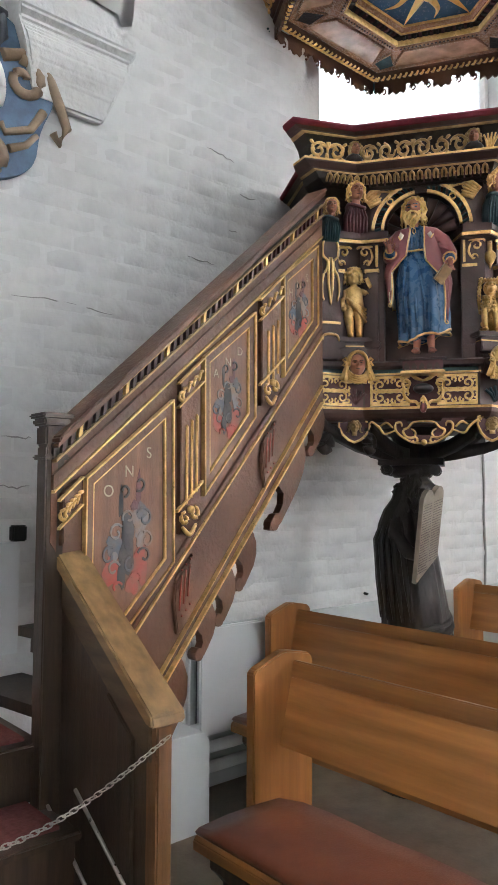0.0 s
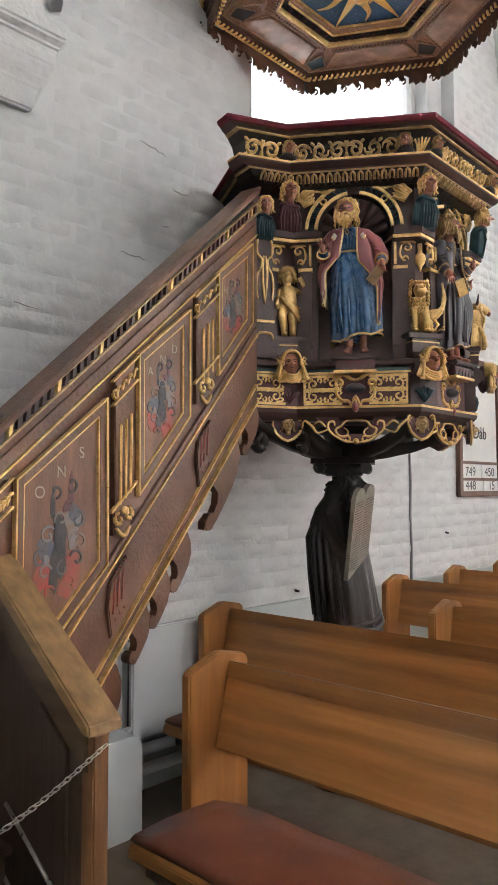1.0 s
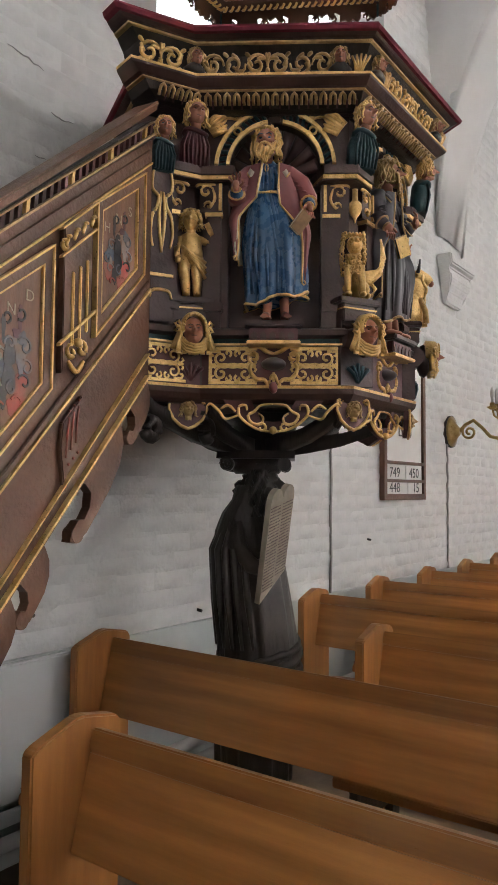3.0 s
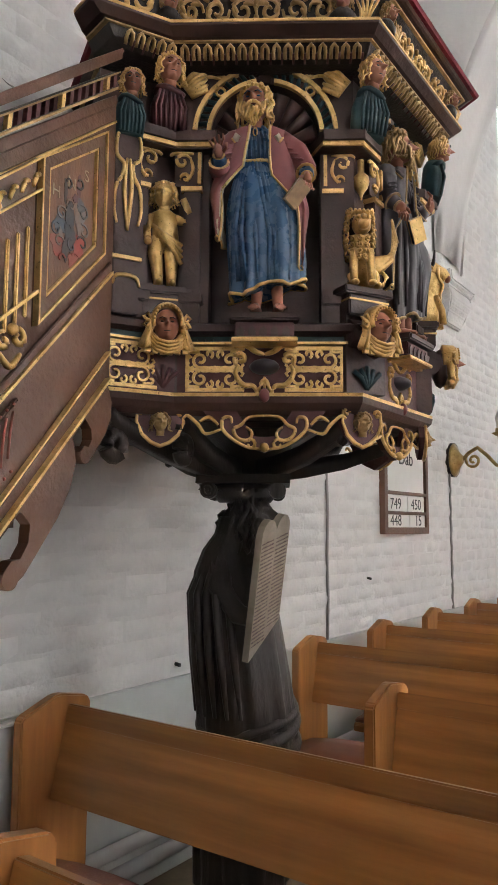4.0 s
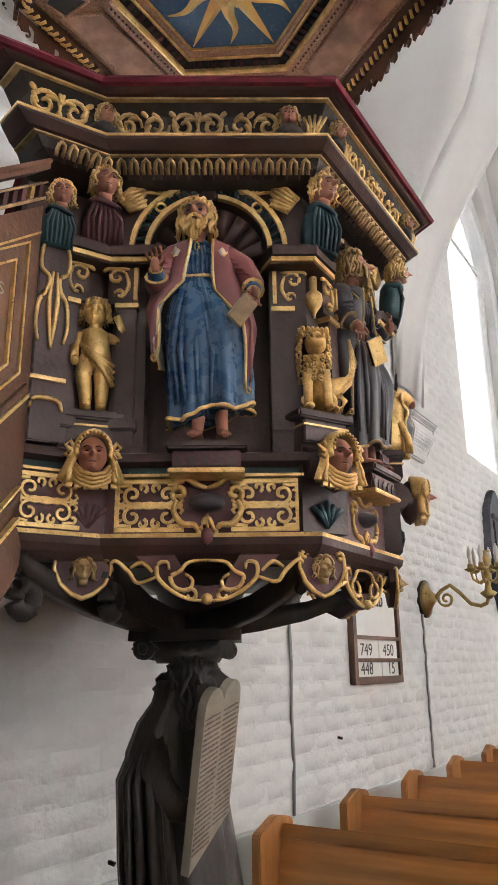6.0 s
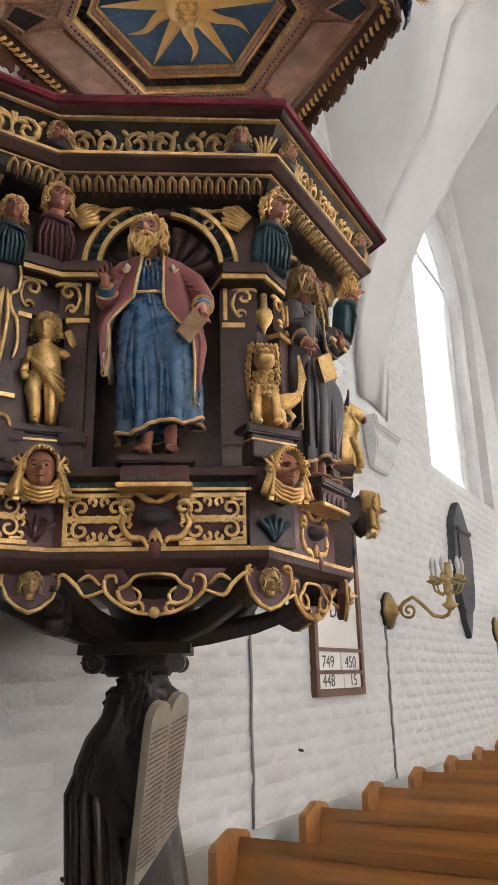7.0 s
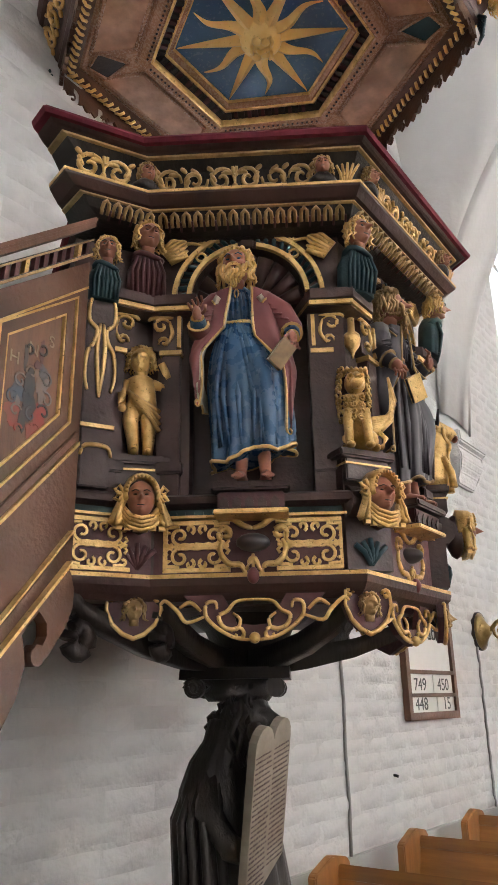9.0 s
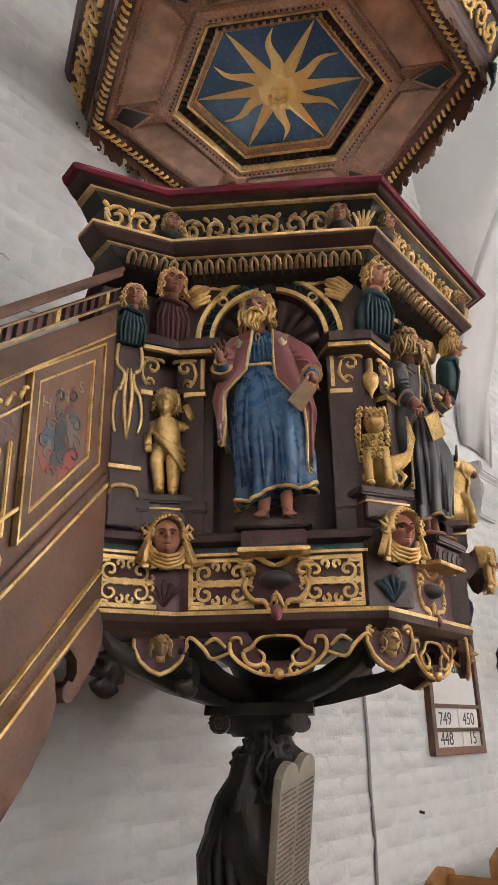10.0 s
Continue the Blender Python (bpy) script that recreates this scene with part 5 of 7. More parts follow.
def lion(m):
    bm = bmesh.new()
    rr = random.Random(3)
    tube(bm, [V(0.03, 0.03, 0.04), V(0.02, 0.0, 0.09), V(0.0, -0.035, 0.15), V(-0.005, -0.05, 0.20)], lambda u: 0.045 - 0.008 * u, 10)
    for s in (-1, 1):
        tube(bm, [V(s * 0.028, -0.06, 0.14), V(s * 0.032, -0.07, 0.07), V(s * 0.032, -0.075, 0.012)], lambda u: 0.018 - 0.004 * u, 8)
        ball(bm, (s * 0.032, -0.088, 0.010), 0.017, 0.026, 0.011, seg=7, rng=4)
        ball(bm, (s * 0.045 + 0.01, 0.0, 0.045), 0.026, 0.05, 0.042, seg=9, rng=6)
        ball(bm, (s * 0.05 + 0.01, -0.045, 0.012), 0.016, 0.036, 0.012, seg=7, rng=4)
    ball(bm, (-0.005, -0.085, 0.225), 0.036, 0.040, 0.040, seg=10, rng=7)
    ball(bm, (-0.005, -0.120, 0.212), 0.022, 0.024, 0.020, seg=8, rng=5)
    tube(bm, [V(-0.005, -0.118, 0.245), V(-0.005, -0.138, 0.222)], 0.010, 6)
    for sg in (-1, 1):
        ball(bm, (-0.005 + sg * 0.018, -0.118, 0.240), 0.008, seg=6, rng=4)
        ball(bm, (-0.005 + sg * 0.034, -0.06, 0.270), 0.013, seg=6, rng=4)
    for j in range(9):
        for i in range(12):
            a = 2 * math.pi * i / 12 + j * 0.5
            rad = 0.046 + 0.008 * math.sin(math.pi * j / 8)
            if j < 5 and math.sin(a) < -0.60:
                continue
            c = V(-0.005 + rad * math.cos(a), -0.064 + 0.003 * j + rad * 0.78 * math.sin(a), 0.276 - 0.021 * j)
            n = V(math.cos(a), math.sin(a), 0.1)
            t = V(-math.sin(a), math.cos(a), 0)
            sp = spiral(0, 0, rr.uniform(0.011, 0.014), 0.003, rr.uniform(0, 360), rr.uniform(500, 620), 9)
            tube(bm, [c + t * p + V(0, 0, q) + n * (0.004 * k / 9) for k, (p, q) in enumerate(sp)], 0.0042, 5)
    for j in range(5):
        tube(bm, [V(-0.035 + 0.018 * j, -0.082, 0.262), V(-0.03 + 0.015 * j, -0.100, 0.272), V(-0.028 + 0.013 * j, -0.112, 0.258)], 0.007, 6)
    # tall curved wing behind the haunch, its feathers laid one over the other
    for k in range(6):
        tube(bm, [V(0.03, 0.012 - 0.004 * k, 0.085 + 0.006 * k), V(0.080 + 0.008 * k, 0.0, 0.085 + 0.010 * k), V(0.125 + 0.004 * k, -0.005, 0.125 + 0.014 * k), V(0.142 - 0.002 * k, 0.0, 0.185 + 0.020 * k)], lambda u: 0.016 * (1.05 - 0.75 * u * u), 7)
    tube(bm, [V(0.05, -0.02, 0.015), V(0.085, -0.035, 0.020), V(0.10, -0.03, 0.05), V(0.085, -0.02, 0.075)], 0.009, 6)
    bm.transform(m)
    return tagged(part("lion_statue", bm, [GOLD]), "gilded seated lion with curly mane on a corner pier", "statue", "pulpit figures")


def ox(m):
    bm = bmesh.new()
    robe(bm, [(0.0, 0, 0, 0.058, 0.065), (0.06, 0, 0.0, 0.062, 0.07), (0.13, 0, -0.01, 0.054, 0.06), (0.19, 0, -0.025, 0.042, 0.046), (0.23, 0, -0.04, 0.030, 0.032)], 8, 0.05, 0, 24)
    ball(bm, (0, -0.022, 0.165), 0.054, 0.062, 0.085, 0, 14, 9)
    tube(bm, [V(0, -0.015, 0.225), V(0, -0.055, 0.242), V(0, -0.088, 0.222), V(0, -0.104, 0.205)], lambda u: 0.042 - 0.020 * u, 12, 0)
    ball(bm, (0, -0.108, 0.203), 0.022, 0.014, 0.016, 1, 8, 5)
    for k in range(7):
        lock(bm, [V(-0.03 + 0.01 * k, -0.06, 0.24), V(-0.036 + 0.012 * k, -0.078, 0.17), V(-0.03 + 0.010 * k, -0.072, 0.09)], 0.008, 0.005, 2, 0, k)
    for s in (-1, 1):
        tube(bm, [V(s * 0.02, -0.04, 0.25), V(s * 0.052, -0.045, 0.265), V(s * 0.055, -0.05, 0.31)], lambda u: 0.012 * (1 - 0.7 * u), 6, 2)
        ball(bm, (s * 0.05, -0.035, 0.235), 0.022, 0.01, 0.009, seg=6, rng=4)
        tube(bm, [V(s * 0.035, -0.05, 0.12), V(s * 0.04, -0.075, 0.06), V(s * 0.04, -0.08, 0.0)], 0.015, 7)
    bm.transform(m)
    return tagged(part("ox_statue", bm, [GOLD, SKIN, SLATE_ROBE]), "gilded ox with dark horns on a corner pier", "statue", "pulpit figures")


putto(pier_frames["putto"] @ Matrix.Translation((0, 0.0, 2.333)) @ Matrix.Scale(1.06, 4))
lion(pier_frames["lion"] @ Matrix.Translation((0.0, 0.02, 2.333)) @ Matrix.Rotation(math.radians(-22), 4, "Z") @ Matrix.Scale(0.92, 4))
ox(pier_frames["ox"] @ Matrix.Translation((0, 0.0, 2.333)) @ Matrix.Scale(0.95, 4))

# ornament on the landing side
lp = plan(0.535)
dx, dy = lp[1][0] - lp[0][0], lp[1][1] - lp[0][1]
lw = math.hypot(dx, dy)
m = frame_at((lp[0][0] + lp[1][0]) / 2, (lp[0][1] + lp[1][1]) / 2, LANDING)
bm = bmesh.new()
mm = m @ Matrix.Translation((-0.03, -0.002, 2.059))
for ln in fret(lw - 0.09, 0.142):
    ribbon(bm, ln, mm, 0.0088, -0.0065, 0.0)
box(bm, -lw / 2 + 0.03, lw / 2 - 0.04, -0.008, 0, -0.075, -0.063, mm)
box(bm, -lw / 2 + 0.03, lw / 2 - 0.04, -0.008, 0, 0.063, 0.075, mm)
part("gold_openwork", bm, GOLD, pulpit)
lp2 = plan(0.656, top=True)
bm = bmesh.new()
m2 = frame_at((lp2[0][0] + lp2[1][0]) / 2, (lp2[0][1] + lp2[1][1]) / 2, LANDING) @ Matrix.Translation((-0.04, 0, 3.235)) @ Matrix.Rotation(math.radians(20), 4, "X")
draw(bm, vine(0.19, 0.09, 1), m2, 0.007, -0.004)
part("frieze_scroll", bm, GOLD, pulpit)
bm = bmesh.new()
box(bm, -lw / 2 + 0.0, lw / 2 + 0.03, 0.045, 0.12, 2.205, 3.06, m)
part("landing_wall", bm, DARK_WOOD, pulpit)
# herm with gilt strapwork beside the stair
hm = m @ Matrix.Translation((-lw / 2 + 0.075, -0.012, 0))
bm = bmesh.new()
box(bm, -0.045, 0.045, -0.03, 0.05, 2.21, 2.87, hm)
herm = part("herm_pilaster", bm, DARK_WOOD, pulpit, bevel=0.004)
bm = bmesh.new()
bust(bm, hm @ Matrix.Translation((0, -0.03, 2.80)) @ Matrix.Scale(0.8, 4), 0, 1, 2, 21, -15)
part("herm_bust", bm, [TEAL, SKIN, GOLD], herm)
bm = bmesh.new()
for s in (-1, 1):
    draw(bm, [[(s * x, z) for x, z in [(0.0, 2.82), (0.035, 2.80), (0.04, 2.73), (0.015, 2.70), (0.02, 2.66), (0.04, 2.62), (0.045, 2.55), (0.035, 2.50)]], [(s * x, z) for x, z in [(0.005, 2.72), (0.012, 2.62), (0.0, 2.48)]]], hm, 0.0058, -0.034, sides=6)
box(bm, -0.05, 0.05, -0.038, -0.028, 2.385, 2.397, hm)
draw(bm, [[(-0.045, 2.30), (-0.03, 2.33), (0.03, 2.33), (0.045, 2.30)]], hm, 0.006, -0.034)
part("gold_strapwork", bm, GOLD, herm)

# curved ribs under the pulpit, gathered on a capital
COLX, COLY = 3.545, 2.60
bm = bmesh.new()
lathe(bm, [(0.09, 1.74), (0.12, 1.80), (0.15, 1.86), (0.22, 1.905), (0.22, 1.92), (0.05, 1.92)], 24, (COLX + 0.06, COLY))
part("underside_bowl", bm, BLACK_WOOD, pulpit)
for px, py in [plan(0.50)[i] for i in (1, 2, 3, 4, 5)] + [plan(0.5)[0]]:
    d = V(px - COLX, py - COLY, 0)
    bm = bmesh.new()
    rings = []
    for u, z, hh in ((0.16, 1.74, 0.05), (0.35, 1.755, 0.045), (0.58, 1.785, 0.04), (0.78, 1.83, 0.035), (0.93, 1.875, 0.03), (1.0, 1.92, 0.03)):
        c = V(COLX, COLY, 0) + d * u
        sd = V(-d.y, d.x, 0).normalized() * 0.03
        rings.append([c - sd + V(0, 0, z - hh / 2), c + sd + V(0, 0, z - hh / 2), c + sd + V(0, 0, z + hh), c - sd + V(0, 0, z + hh)])
    loft(bm, rings)
    tube(bm, [V(COLX, COLY, 0) + d * (0.93 + 0.05 * math.cos(a)) + V(0, 0, 1.86 + 0.03 * math.sin(a)) for a in [0.5 * k for k in range(10)]], 0.02, 7)
    if d.x < -0.3:
        tube(bm, [V(COLX, COLY, 0) + d * (0.92 + 0.045 * math.cos(a)) + V(0, 0, 1.80 + 0.035 * math.sin(a)) for a in [0.5 * k for k in range(13)]], 0.026, 8)
    part("scroll_rib", bm, BLACK_WOOD, pulpit)

# ---------------------------------------------------------------- carrying figure with the tablets
bm = bmesh.new()
m = Matrix.Translation((COLX - 0.01, COLY, 0)) @ Matrix.Rotation(math.radians(-125), 4, "Z") @ Matrix.Rotation(math.radians(90), 4, "Z")
b2 = bmesh.new()
lathe(b2, [(0.20, 0.0), (0.20, 0.10), (0.17, 0.13), (0.16, 0.35)], 20)
body = [(0.30, 0.0, 0.0, 0.165, 0.16), (0.50, 0.0, 0.0, 0.170, 0.165), (0.64, 0.015, 0.0, 0.168, 0.160), (0.74, 0.028, 0.0, 0.176, 0.165), (0.86, 0.018, 0.0, 0.174, 0.165), (1.0, 0.004, 0.0, 0.166, 0.158), (1.15, -0.014, 0.005, 0.162, 0.150), (1.28, -0.030, 0.01, 0.158, 0.142), (1.38, -0.040, 0.01, 0.140, 0.126), (1.46, -0.040, 0.01, 0.110, 0.100), (1.52, -0.028, 0.0, 0.080, 0.080), (1.60, -0.014, 0.0, 0.070, 0.072)]
rings = []
for (z0, xa, ya, ra, qa), (z1, xb, yb, rb, qb) in zip(body, body[1:]):
    for k in range(5):
        f = k / 5
        z = z0 + (z1 - z0) * f
        deep = 0.030 + 0.045 * max(0.0, min(1.0, (1.38 - z) / 0.5))
        ring = []
        for i in range(90):
            a = 2 * math.pi * i / 90
            w = 0.6 * (2 * abs(math.sin(5.5 * a + 1.2 * z)) - 1) + 0.4 * (2 * abs(math.sin(9.5 * a - 2.0 * z + 1)) - 1)
            d = 1 + deep * w
            ring.append(V(xa + (xb - xa) * f + (ra + (rb - ra) * f) * d * math.cos(a), ya + (yb - ya) * f + (qa + (qb - qa) * f) * d * math.sin(a), z))
        rings.append(ring)
loft(b2, rings)
# cloth wound low round the hips
for z, tl, rad in ((0.86, 0.05, 0.016), (0.81, 0.07, 0.024), (0.74, 0.06, 0.026), (0.66, 0.02, 0.022), (0.58, -0.03, 0.020)):
    tube(b2, [V(0.02 + 0.176 * math.cos(a), 0.168 * math.sin(a), z + tl * math.cos(a - 0.5) + 0.012 * math.sin(3 * a)) for a in [2 * math.pi * i / 30 for i in range(31)]], rad, 7)
# cloak edge, sleeves and hands on the board
for k in range(7):
    a = math.radians(150 + 16 * k)
    tube(b2, [V(-0.04 + 0.10 * math.cos(a), 0.01 + 0.09 * math.sin(a), 1.45), V(-0.035 + 0.162 * math.cos(a), 0.148 * math.sin(a), 1.30), V(-0.012 + 0.172 * math.cos(a), 0.160 * math.sin(a), 1.08), V(0.006 + 0.176 * math.cos(a + 0.05), 0.166 * math.sin(a + 0.05), 0.88)], lambda u: 0.007 + 0.010 * math.sin(math.pi * u), 6)
tube(b2, [V(-0.09, -0.03, 1.43), V(-0.120, -0.095, 1.33), V(-0.070, -0.150, 1.24), V(0.0, -0.175, 1.22)], lambda u: 0.050 - 0.018 * u, 10)
tube(b2, [V(0.03, -0.02, 1.42), V(0.075, -0.09, 1.38), V(0.040, -0.150, 1.46), V(0.0, -0.190, 1.55)], lambda u: 0.046 - 0.022 * u, 10)
hand(b2, V(-0.005, -0.205, 1.545), (0, -0.5, -1), (1, 0, 0), 0, 0.4, 1.6)
head(b2, (0.022, -0.035, 1.585), 0.086, 0, 0, 0, 52, 22, 9, 1.5)
for k in range(12):
    lock(b2, [V(-0.075 + 0.010 * k, 0.03 - 0.008 * k, 1.60), V(-0.100 + 0.012 * k, 0.025 - 0.010 * k, 1.50), V(-0.125 + 0.014 * k, 0.01 - 0.010 * k, 1.40 - 0.006 * (k % 3))], 0.013, 0.011, 3, 0, k)
b2.transform(m)
carrier = part("carrying_figure", b2, [BLACK_WOOD])
tagged(carrier, "blackened oak bearded figure in robes carrying the pulpit", "statue")
cap = thing("capital", (COLX, COLY, 1.64), "blackened oak scroll capital between figure and pulpit", "capital")
bm = bmesh.new()
m = Matrix.Translation((COLX, COLY, 0)) @ Matrix.Rotation(math.radians(33), 4, "Z")
lathe(bm, [(0.10, 1.635), (0.12, 1.66), (0.10, 1.68), (0.13, 1.70)], 16, (COLX, COLY))
prism(bm, [(-0.17, 1.70), (-0.15, 1.735), (0.15, 1.735), (0.17, 1.70)], -0.17, 0.17, m)
part("abacus", bm, BLACK_WOOD, cap)
for sx in (-1, 1):
    for sy in (-1, 1):
        bm = bmesh.new()
        c = V(sx * 0.125, sy * 0.125, 1.675)
        tube(bm, [m @ (c + V(-sy * sx * 0.04, sx * sx * 0.0, 0)), m @ (c + V(sy * sx * 0.04, 0, 0))], 0.03, 12)
        tube(bm, [m @ (c + V(sy * sx * 0.041, 0.03 * math.cos(a) * (1 - a / 14), 0.03 * math.sin(a) * (1 - a / 14))) for a in [0.5 * k for k in range(22)]], 0.006, 5)
        part("volute", bm, BLACK_WOOD, cap)

# tablets of the law: pale board with unreadable lines
TAB = Matrix.Translation((3.392, 2.400, 1.329)) @ Matrix.Rotation(math.radians(10), 4, "Z") @ Matrix.Rotation(math.radians(12), 4, "X") @ Matrix.Rotation(math.radians(-11), 4, "Y") @ Matrix.Translation((0, 0, -1.262))
tab = thing("tablet", (3.378, 2.410, 1.329), "pale wooden tablet with rows of dark script before the figure", "tablet")
bm = bmesh.new()
pts = [(-0.088, 1.030), (0.132, 1.120), (0.132, 1.455)] + [(0.077 + 0.055 * math.cos(a), 1.462 + 0.055 * math.sin(a)) for a in [math.pi * k / 8 for k in range(1, 8)]] + [(0.022, 1.470)] + [(-0.033 + 0.055 * math.cos(a), 1.462 + 0.055 * math.sin(a)) for a in [math.pi * k / 8 for k in range(1, 8)]] + [(-0.088, 1.455)]
prism(bm, pts, -0.006, 0.018, TAB)
part("board", bm, DIM_BOARD, tab)
bm = bmesh.new()
tm = TAB
rt = random.Random(4)
for c in (-0.033, 0.077):
    for k in range(27):
        z = 1.440 - 0.0138 * k
        x = c - 0.048
        while x < c + 0.042 and z > 1.085 + 0.41 * c:
            w = rt.uniform(0.005, 0.016)
            box(bm, x, min(x + w, c + 0.048), -0.0072, -0.006, z, z + rt.uniform(0.003, 0.0055), tm)
            x += w + 0.005
tagged(part("script", bm, DARK_WOOD, tab), kind="stuff")

# ---------------------------------------------------------------- sounding board over the pulpit
KX, KY = 3.65, 2.507
canopy = thing("sounding_board", (KX, KY, 4.4), "hexagonal wooden sounding board with gilded sun on blue", "canopy")


def hexagon(r, z):
    return [V(KX + r * math.cos(math.radians(60 * i)), KY + r * math.sin(math.radians(60 * i)), z) for i in range(6)]


def hex_ring(name, prof, mat, parent=canopy, label=""):
    """Closed moulding that runs round the hexagon; prof: (radius, z) going round its section."""
    bm = bmesh.new()
    rings = [hexagon(r, z) for r, z in prof]
    loft(bm, rings + rings[:1], cap=False, smooth=False)
    bmesh.ops.remove_doubles(bm, verts=bm.verts[:], dist=1e-5)
    return part(name, bm, mat, parent, label)


hex_ring("outer_frieze", [(0.925, 4.405), (0.945, 4.405), (0.958, 4.42), (0.958, 4.44), (0.972, 4.45), (1.055, 4.575), (1.075, 4.58), (1.095, 4.61), (1.095, 4.65), (0.86, 4.65), (0.86, 4.43), (0.90, 4.41)], DARK_WOOD)
hex_ring("soffit_moulding", [(0.925, 4.408), (0.905, 4.398), (0.885, 4.402), (0.868, 4.415), (0.85, 4.42), (0.85, 4.45), (0.92, 4.45)], PAINT_WOOD)
hex_ring("soffit_frame", [(0.85, 4.424), (0.835, 4.416), (0.815, 4.424), (0.56, 4.424), (0.55, 4.445), (0.55, 4.50), (0.85, 4.50)], CANOPY_WOOD)
hex_ring("inner_moulding", [(0.585, 4.424), (0.572, 4.408), (0.545, 4.396), (0.520, 4.396), (0.508, 4.405), (0.500, 4.425), (0.49, 4.432), (0.49, 4.52), (0.55, 4.52)], CANOPY_WOOD)
hex_ring("gold_fillet", [(0.508, 4.400), (0.498, 4.398), (0.491, 4.410), (0.491, 4.43), (0.508, 4.43)], GOLD)
hex_ring("dentil_bed", [(0.492, 4.430), (0.440, 4.448), (0.440, 4.53), (0.492, 4.53)], BLACK_WOOD)
hex_ring("gold_fillet", [(0.447, 4.438), (0.436, 4.434), (0.430, 4.445), (0.432, 4.46), (0.447, 4.46)], GOLD)
hex_ring("panel_moulding", [(0.433, 4.445), (0.422, 4.441), (0.410, 4.450), (0.403, 4.468), (0.403, 4.53), (0.433, 4.53)], CANOPY_WOOD)
hex_ring("gold_fillet", [(0.405, 4.462), (0.399, 4.462), (0.397, 4.475), (0.405, 4.48)], GOLD)
bm = bmesh.new()
loft(bm, [hexagon(0.404, 4.476), hexagon(0.404, 4.50)], smooth=False)
part("blue_panel", bm, STAR_BLUE, canopy, "dark blue painted panel")
bm = bmesh.new()
loft(bm, [hexagon(0.93, 4.53), hexagon(0.93, 4.56)], smooth=False)
part("roof_board", bm, DARK_WOOD, canopy)


def side_frame(k, r, z):
    """Frame at the middle of a side: x along it, y outward, z up."""
    a = math.radians(60 * k + 30)
    n = V(math.cos(a), math.sin(a), 0)
    t = V(-n.y, n.x, 0)
    c = V(KX, KY, z) + n * (r * math.cos(math.radians(30)))
    return Matrix(((t.x, n.x, 0, c.x), (t.y, n.y, 0, c.y), (0, 0, 1, c.z), (0, 0, 0, 1)))


for k in range(6):
    # dentils between the gilt fillets
    m = side_frame(k, 0.467, 4.438)
    for j in range(13):
        x = (j - 6) * 0.034
        bm = bmesh.new()
        box(bm, x - 0.009, x + 0.009, -0.017, 0.017, -0.014, 0.01, m)
        part("dentil", bm, BLACK_WOOD if j % 2 == 0 else OXBLOOD, canopy)
    # recessed soffit panel with its bead
    m = side_frame(k, 0.70, 4.424)
    bm = bmesh.new()
    prism_pts = [(-0.222, -0.085), (0.222, -0.085), (0.325, 0.098), (-0.325, 0.098)]
    a = [bm.verts.new(m @ V(x, y, -0.004)) for x, y in prism_pts]
    b = [bm.verts.new(m @ V(x, y, 0.01)) for x, y in prism_pts]
    bm.faces.new(a)
    bm.faces.new(b[::-1])
    for i in range(4):
        bm.faces.new((a[i], b[i], b[(i + 1) % 4], a[(i + 1) % 4]))
    pan = part("soffit_panel", bm, SOFFIT_WOOD, canopy)
    bm = bmesh.new()
    cs = [m @ V(x, y, -0.006) for x, y in prism_pts]
    for p, q in zip(cs, cs[1:] + cs[:1]):
        tube(bm, [p, q], 0.009, 6)
    part("panel_bead", bm, CANOPY_WOOD, pan)
    # dark diamond sunk at each corner of the soffit
    ang = math.radians(60 * k)
    c, s = math.cos(ang), math.sin(ang)
    R = lambda r, t: V(KX + r * c - t * s, KY + r * s + t * c, 4.416)
    bm = bmesh.new()
    dia = [R(0.610, 0), R(0.735, -0.075), R(0.805, 0), R(0.735, 0.075)]
    bm.faces.new([bm.verts.new(p) for p in dia])
    ext = bmesh.ops.extrude_face_region(bm, geom=bm.faces[:])
    for v in ext["geom"]:
        if isinstance(v, bmesh.types.BMVert):
            v.co.z += 0.02
    dm = part("corner_coffer", bm, TEAL if k % 2 else BLACK_WOOD, canopy)
    bm = bmesh.new()
    for i, (p, q) in enumerate(zip(dia, dia[1:] + dia[:1])):
        tube(bm, [p, q], 0.007, 6)
    part("coffer_edge", bm, CANOPY_WOOD, dm)
    # row of drop notches in the inner frame
    m = side_frame(k, 0.533, 4.395)
    bm = bmesh.new()
    for j in range(20):
        x = (j - 9.5) * 0.0245
        ball(bm, m @ V(x, 0.0, 0), 0.006, seg=6, rng=4)
    tagged(part("bead_moulding", bm, DARK_WOOD, canopy), kind="stuff")
    # twisted gilt rope under the rim
    m = side_frame(k, 0.893, 4.399)
    bm = bmesh.new()
    for j in range(24):
        x = -0.43 + 0.86 * j / 23
        tube(bm, [m @ V(x - 0.014, -0.018, 0.004), m @ V(x, 0, -0.010), m @ V(x + 0.014, 0.018, 0.004)], 0.008, 5)
    part("gold_rope", bm, LIT_GOLD, canopy)
    # hanging fretted valance
    m = side_frame(k, 0.935, 4.41)
    bm = bmesh.new()
    outline = []
    n = 60
    for i in range(n + 1):
        x = -0.455 + 0.91 * i / n
        u = abs(x) / 0.455
        z = -0.055 - 0.055 * abs(math.cos(u * math.pi * 1.5)) - 0.012 * math.sin(i * 1.9) - (0.03 if u > 0.93 else 0)
        outline.append((x, z))
    vt = []
    for yy in (-0.008, 0.008):
        vt.append([(bm.verts.new(m @ V(x, yy, 0.005)), bm.verts.new(m @ V(x, yy, z * 0.55)), bm.verts.new(m @ V(x, yy, z))) for x, z in outline])
